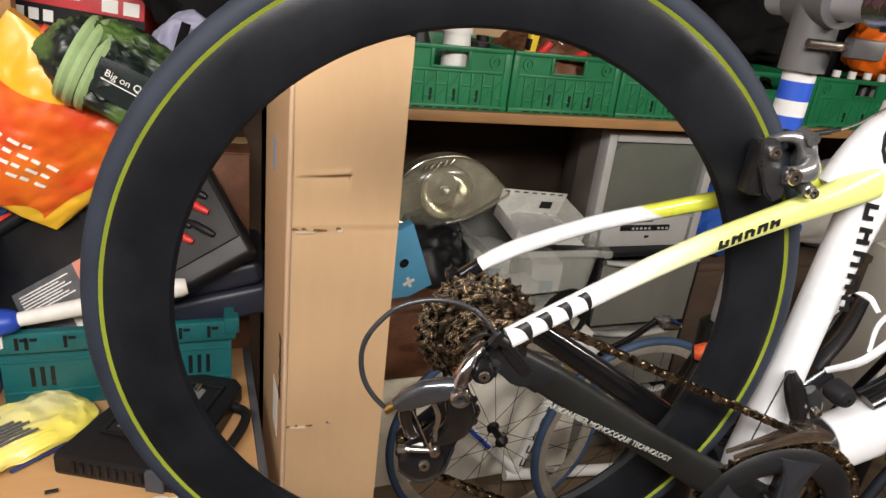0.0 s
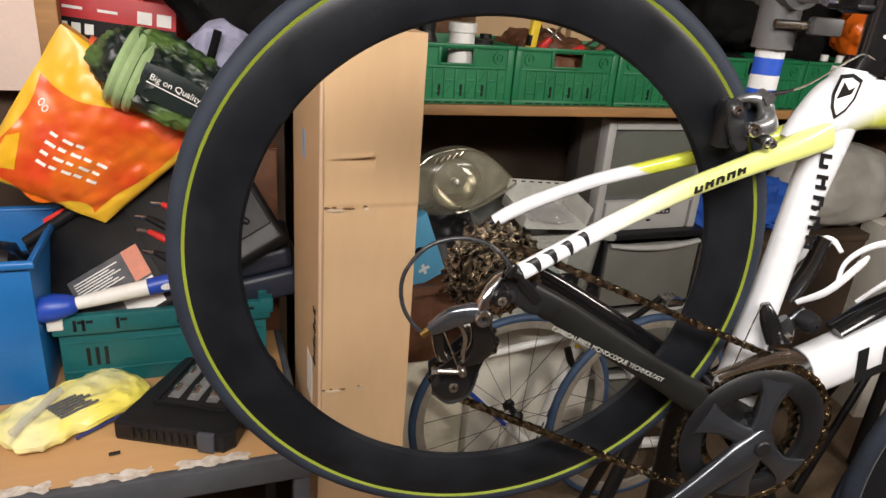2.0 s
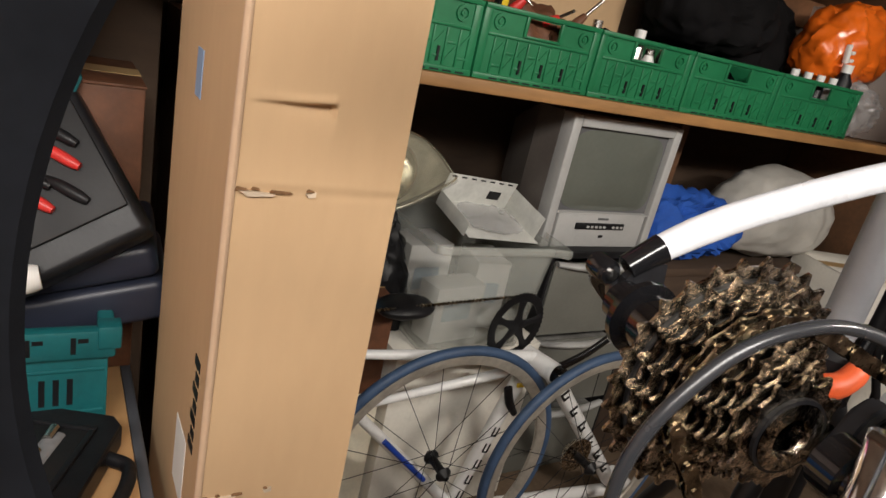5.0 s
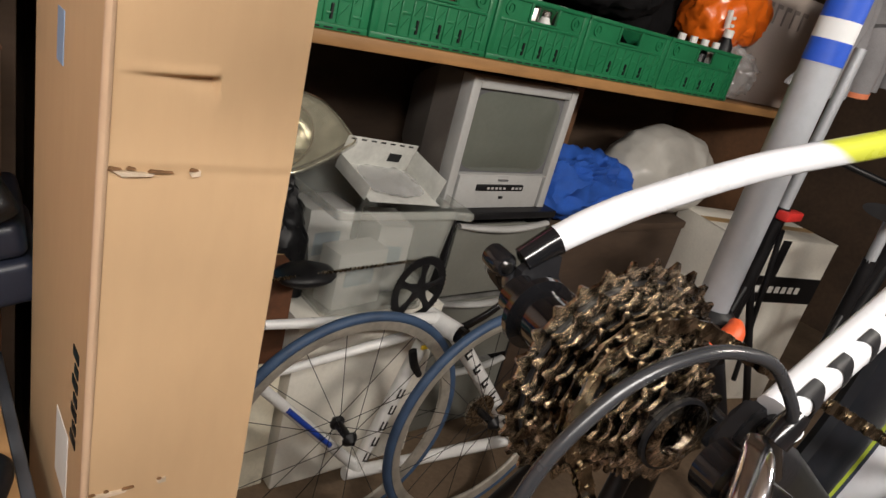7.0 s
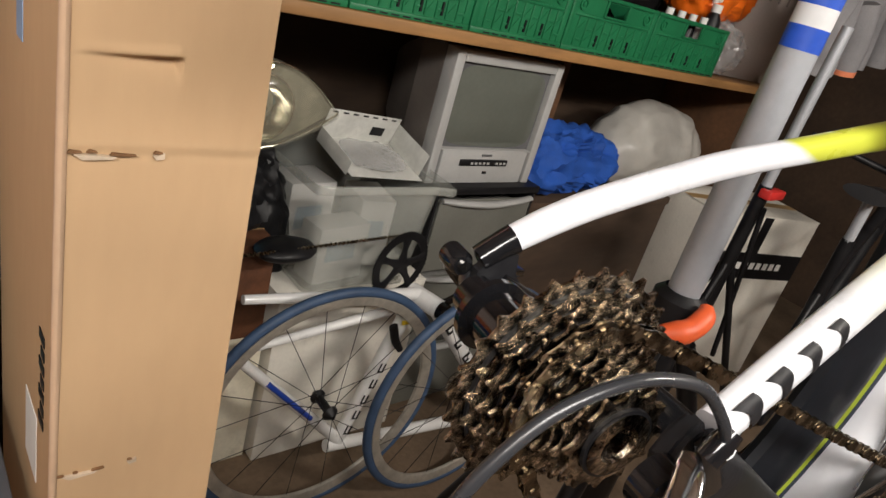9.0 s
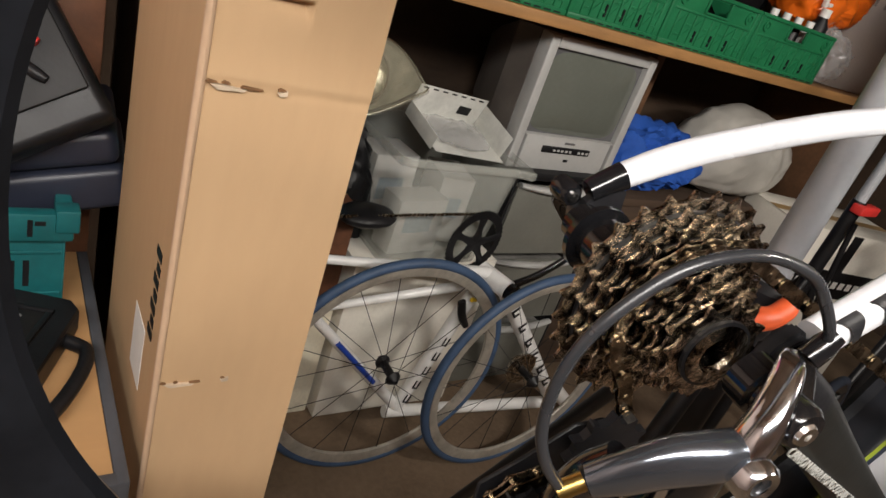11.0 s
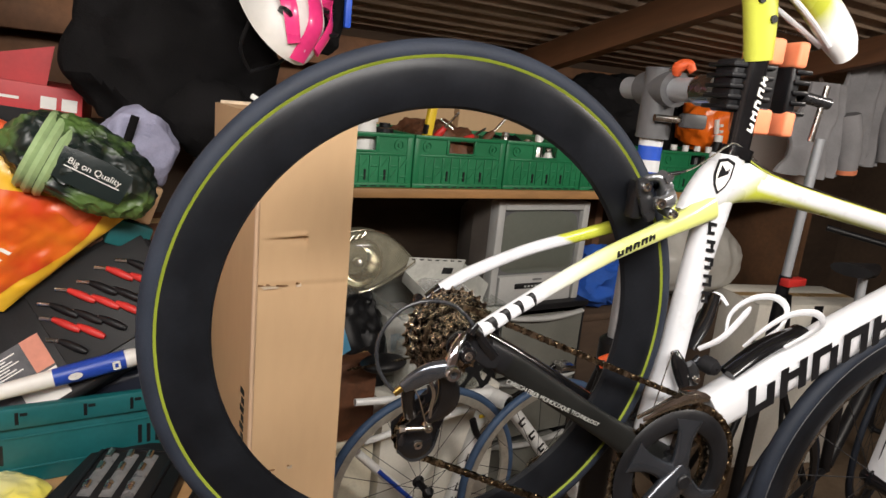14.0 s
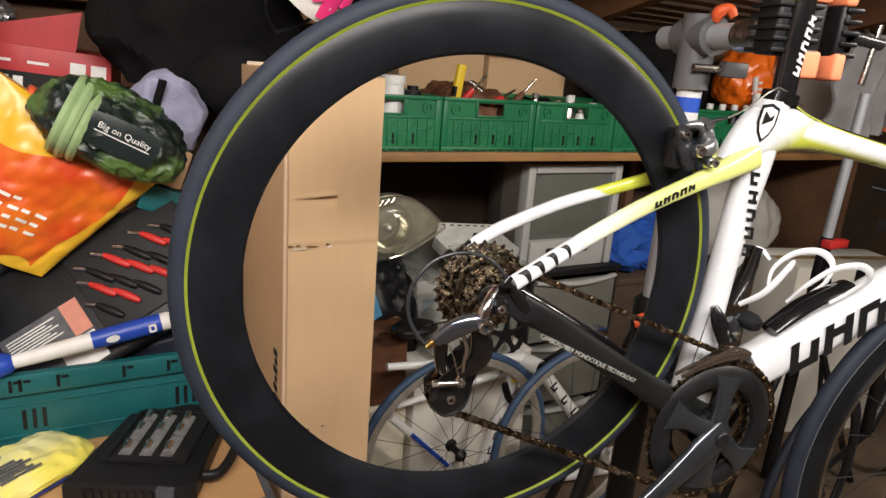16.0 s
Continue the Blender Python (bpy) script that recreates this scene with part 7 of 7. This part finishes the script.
    plain_wheel("wheel", ob, pose(0.57, 0.9, 0.3365, 0, 0, -1), BLUE_TYRE, WORN_RIM, 0.336, 18, "blue-black road wheel")
    w = plain_wheel("wheel", ob, pose(0.975, 0.82, 0.3365, 0, 0, 2), BLUE_TYRE, WORN_RIM, 0.336, 18, "blue-black road wheel")
    part("cassette", revolve(bmesh.new(), [(0.012, 0.02), (0.052, 0.022), (0.05, 0.03), (0.035, 0.045), (0.02, 0.055), (0.012, 0.056)], 30), DIRTY_GLINT_STEEL, w, "small greasy sprocket cluster")
    part("blue_strip", revolve(bmesh.new(), [(0.29, 0.012), (0.294, 0.012), (0.294, 0.014), (0.29, 0.014)], 40, turn=1.3), BLUE_TAPE, w, "bright blue rim sticker")
    part("brake_caliper", tube(bmesh.new(), [(0.75, 0.93, 0.27 - f, 0.008, 0.012), (0.765, 0.925, 0.225 - f, 0.009, 0.012), (0.79, 0.925, 0.19 - f, 0.008, 0.009)], 10, 4), BLACK, ob)
    part("tyre_label", box(0.77, 0.79, 0.918, 0.924, 0.275 - f, 0.285 - f), YELLOW, ob)
    return ob


kept_bike()


def second_stand():
    ob = thing("folding_stand", ROOM @ pose(1.92, 0.7, FLOOR), "slim grey folding stand with a red clip and black legs", "stand")
    part("tube", rod(bmesh.new(), (0, 0, 0.99), (0.02, 0, 1.5), 0.017, 18), STAND_GREY, ob)
    part("lower_tube", rod(bmesh.new(), (-0.02, 0, 0.02), (0, 0, 1.0), 0.022, 18), BLACK, ob)
    part("clip", box(-0.035, 0.075, -0.04, 0.0, 0.965, 0.995, 0.006), TOOL_RED, ob, "red clip")
    for dx, dy in ((-0.35, -0.05), (0.3, -0.15), (0.1, 0.3)):
        part("leg", rod(bmesh.new(), (0, 0, 0.75), (dx, dy, 0.01), 0.013, 12), BLACK, ob)
    part("brace", rod(bmesh.new(), (0.015, -0.02, 0.93), (0.12, -0.05, 0.35), 0.009, 12), BLACK, ob)
    return ob


second_stand()
ob = flat_carton(ROOM @ pose(2.5, 0.86, FLOOR, 0, 0, -16), 0.62, 0.3, 0.78, "white cardboard box with a black printed band", MATS["white_card"])
part("dark_band", box(-0.311, 0.311, -0.0015, -0.0005, 0.5, 0.62), BLACK, ob, "black printed band", False)
for k in range(12):
    part("printing", box(-0.26 + 0.04 * k, -0.234 + 0.04 * k, -0.0025, -0.0015, 0.545, 0.575), PAPER, ob, "", False)
part("dark_band", box(-0.02, 0.03, -0.0015, -0.0005, 0.62, 0.78), BLACK, ob, "", False)


def parked_bike():
    ob = thing("black_bike", ROOM @ pose(2.0, 0.42, FLOOR, 0, 0, 10), "black mountain bike parked behind the road bike", "bicycle")
    rows = {"top_tube": ((-0.15, 0, 0.86, 0.018), (0.4, 0, 1.0, 0.02)), "down_tube": ((-0.1, 0, 0.4, 0.022), (0.42, 0, 0.92, 0.025)), "seat_tube": ((-0.18, 0, 0.98, 0.018), (-0.1, 0, 0.38, 0.018)), "head_tube": ((0.4, 0, 1.06, 0.024), (0.46, 0, 0.88, 0.024)), "seat_stay": ((-0.16, 0, 0.8, 0.011), (-0.52, 0, 0.36, 0.01)), "chain_stay": ((-0.1, 0, 0.38, 0.012), (-0.52, 0, 0.35, 0.01))}
    for k, (p, q) in rows.items():
        part(k, rod(bmesh.new(), p[:3], q[:3], p[3], 14, q[3]), BLACK, ob)
    part("seat_post", rod(bmesh.new(), (-0.18, 0, 0.96), (-0.21, 0, 1.1), 0.014, 12), STAND_GREY, ob)
    part("saddle", tube(bmesh.new(), [(-0.34, 0, 1.13, 0.06, 0.02), (-0.25, 0, 1.12, 0.05, 0.022), (-0.1, 0, 1.11, 0.018, 0.018)], 14, 5), BLACK, ob)
    part("handlebar", cord(bmesh.new(), [(0.3, -0.3, 1.16), (0.38, -0.12, 1.13), (0.39, 0, 1.12), (0.38, 0.12, 1.13), (0.3, 0.3, 1.16)], 0.012, 12), BLACK, ob)
    part("stem", rod(bmesh.new(), (0.4, 0, 1.07), (0.39, 0, 1.12), 0.018, 12), BLACK, ob)
    part("grip", rod(bmesh.new(), (0.3, -0.3, 1.16), (0.335, -0.22, 1.148), 0.016, 14), BLACK, ob)
    part("grip_end", rod(bmesh.new(), (0.292, -0.318, 1.163), (0.3, -0.3, 1.16), 0.017, 14), mat("green_cap", (0.02, 0.42, 0.2), 0.4), ob, "green bar end cap")
    part("brake_lever", tube(bmesh.new(), [(0.35, -0.16, 1.135, 0.012, 0.012), (0.4, -0.2, 1.11, 0.006, 0.008), (0.38, -0.28, 1.1, 0.005, 0.007)], 10, 4), DARK_ALLOY, ob)
    for k in range(3):
        part("cable", cord(bmesh.new(), [(0.36, -0.15 + 0.1 * k, 1.14), (0.5, -0.12 + 0.08 * k, 1.12), (0.52, -0.04, 0.98), (0.42, 0.0, 0.85)], 0.0025, 6), BLACK, ob)
    part("fork", rod(bmesh.new(), (0.45, -0.05, 0.9), (0.56, -0.05, 0.35), 0.016, 12), BLACK, ob)
    part("fork", rod(bmesh.new(), (0.45, 0.05, 0.9), (0.56, 0.05, 0.35), 0.016, 12), BLACK, ob)
    plain_wheel("front_wheel", ob, pose(0.56, 0, 0.335), RUBBER, BLACK, 0.334, 16, "black wheel")
    plain_wheel("rear_wheel", ob, pose(-0.52, 0, 0.335), RUBBER, BLACK, 0.334, 16, "black wheel")
    return ob


parked_bike()
GREY_CLOTH = mat("grey_cloth", (0.27, 0.265, 0.275), 0.9, vary=0.12, scale=10, bump=0.35, fine=200, spec=0.1)


def hung_cloth(m, w, h, d, seed, label):
    ob = thing("grey_hoodie", m, label, "hoodie")
    bm = bmesh.new()
    bmesh.ops.create_grid(bm, x_segments=46, y_segments=60, size=0.5)
    for v in bm.verts:
        x, z = v.co.x, v.co.y
        spread = 0.55 + 0.45 * min(1, (0.5 - z) * 2.2)
        v.co = Vector((x * w * spread + 0.02 * noise.noise(Vector((z * 4, seed, 0))), -d * (1 - (2 * x) ** 2) * 0.7 + 0.03 * math.sin(x * 26 + 3 * noise.noise(Vector((x * 3, z * 3, seed)))) * (0.4 + 0.6 * (0.5 - z)), z * h + 0.03 * noise.noise(Vector((x * 5, seed, 2))) * (0.5 - z)))
    geom = bmesh.ops.extrude_face_region(bm, geom=bm.faces[:])
    for v in geom["geom"]:
        if isinstance(v, bmesh.types.BMVert):
            v.co.y += 0.012
    part("cloth", bm, GREY_CLOTH, ob)
    part("sleeve", crumple(tube(bmesh.new(), [(w * 0.32, -0.04, h * 0.2, 0.06, 0.05), (w * 0.42, -0.06, -h * 0.15, 0.055, 0.045), (w * 0.45, -0.07, -h * 0.42, 0.04, 0.035)], 20, 8), 0.012, 0.05, seed, 0.5), GREY_CLOTH, ob)
    part("cuff", tube(bmesh.new(), [(w * 0.445, -0.07, -h * 0.4, 0.043, 0.038), (w * 0.455, -0.07, -h * 0.45, 0.041, 0.036)], 20, 1), PALE_ORANGE if seed == 2 else GREY_CLOTH, ob)
    part("hook", rod(bmesh.new(), (0, 0.0, h * 0.46), (0, 0.03, h * 0.56), 0.006, 8), STEEL, ob)
    return ob


hung_cloth(ROOM @ pose(2.25, 0.9, 1.28), 0.34, 0.36, 0.08, 2, "grey hooded top hanging with an orange cuff")
hung_cloth(ROOM @ pose(2.62, 0.95, 1.4), 0.4, 0.5, 0.08, 5, "grey hooded top hanging from the roof")
rail = thing("clothes_rail", ROOM @ pose(1.9, 0.97, 1.63), "thin steel rail under the roof with clothes on it", "rail")
part("rail", rod(bmesh.new(), (0, 0, 0), (1.2, 0, 0), 0.008, 10), STEEL, rail)
for x in (0.43, 1.52 - 0.02):
    part("rail_bracket", rod(bmesh.new(), (min(x, 1.15), 0, 0), (min(x, 1.15), 0, 0.06), 0.006, 8), STEEL, rail)


def helmet(m, shell, other, label):
    ob = thing("cycle_helmet", m, label, "helmet")
    bm = bmesh.new()
    bmesh.ops.create_icosphere(bm, subdivisions=4, radius=1)
    bmesh.ops.delete(bm, geom=[v for v in bm.verts if v.co.z < -0.25], context="VERTS")
    for v in bm.verts:
        ridge = 1 + 0.05 * math.cos(v.co.x * 14) * max(0, v.co.z + 0.2)
        v.co = Vector((v.co.x * 0.085 * ridge, v.co.y * 0.12 * ridge, v.co.z * 0.095 * ridge))
    part("shell", bm, other, ob)
    for s in (-1, 1):
        for k, (y, z) in enumerate(((-0.07, 0.055), (-0.02, 0.075), (0.04, 0.07))):
            part("vent", revolve(bmesh.new(), [(0.001, 0), (0.02, 0), (0.022, 0.006), (0.001, 0.006)], 18, Matrix.Translation((s * 0.055, y, z * 0.9)) @ pose(0, 0, 0, 50, 0, 40 * s) @ Matrix.Diagonal((0.7, 1, 1.5, 1))), BLACK, ob, "dark vent opening")
        part("band", tube(bmesh.new(), [(s * 0.03, -0.115, 0.03, 0.004, 0.014), (s * 0.06, -0.06, 0.075, 0.004, 0.016), (s * 0.07, 0.03, 0.075, 0.004, 0.016), (s * 0.06, 0.09, 0.03, 0.004, 0.014)], 10, 5), shell, ob, "coloured shell band")
        part("strap", cord(bmesh.new(), [(s * 0.07, -0.03, -0.02), (s * 0.05, -0.04, -0.08), (0.0, -0.05, -0.12)], 0.004, 6), BLACK, ob)
    part("centre_band", tube(bmesh.new(), [(0, -0.122, 0.0, 0.02, 0.004), (0, -0.09, 0.075, 0.02, 0.004), (0, 0, 0.1, 0.02, 0.004), (0, 0.09, 0.07, 0.02, 0.004)], 10, 6, (1, 0, 0)), shell, ob, "coloured shell band")
    return ob


PINK = mat("pink_plastic", (0.75, 0.04, 0.2), 0.3, vary=0.1, scale=16, bump=0.03, coat=0.4)
helmet(ROOM @ pose(0.02, 0.78, 1.395) @ pose(0, 0, 0, 46, 12, 24), PINK, WHITE_PLASTIC, "pink and white cycle helmet hanging from the roof")
ob = soft_bag("black_glove", ROOM @ pose(0.13, 0.8, 1.33), 0.09, 0.07, 0.2, BLACK_CLOTH, "black padded glove hanging beside a helmet", "glove", 91, 0.008, 0.05)
part("trim", box(0.03, 0.045, -0.045, -0.03, 0.06, 0.16, 0.004), BLUE_TAPE, ob, "blue trim")
ob = thing("hanging_strap", ROOM @ pose(0.08, 0.8, 1.48), "dark cord holding helmet and glove under the roof", "cord")
part("cord", rod(bmesh.new(), (0, 0, -0.06), (0.0, 0.0, 0.2), 0.003, 8), BLACK, ob)
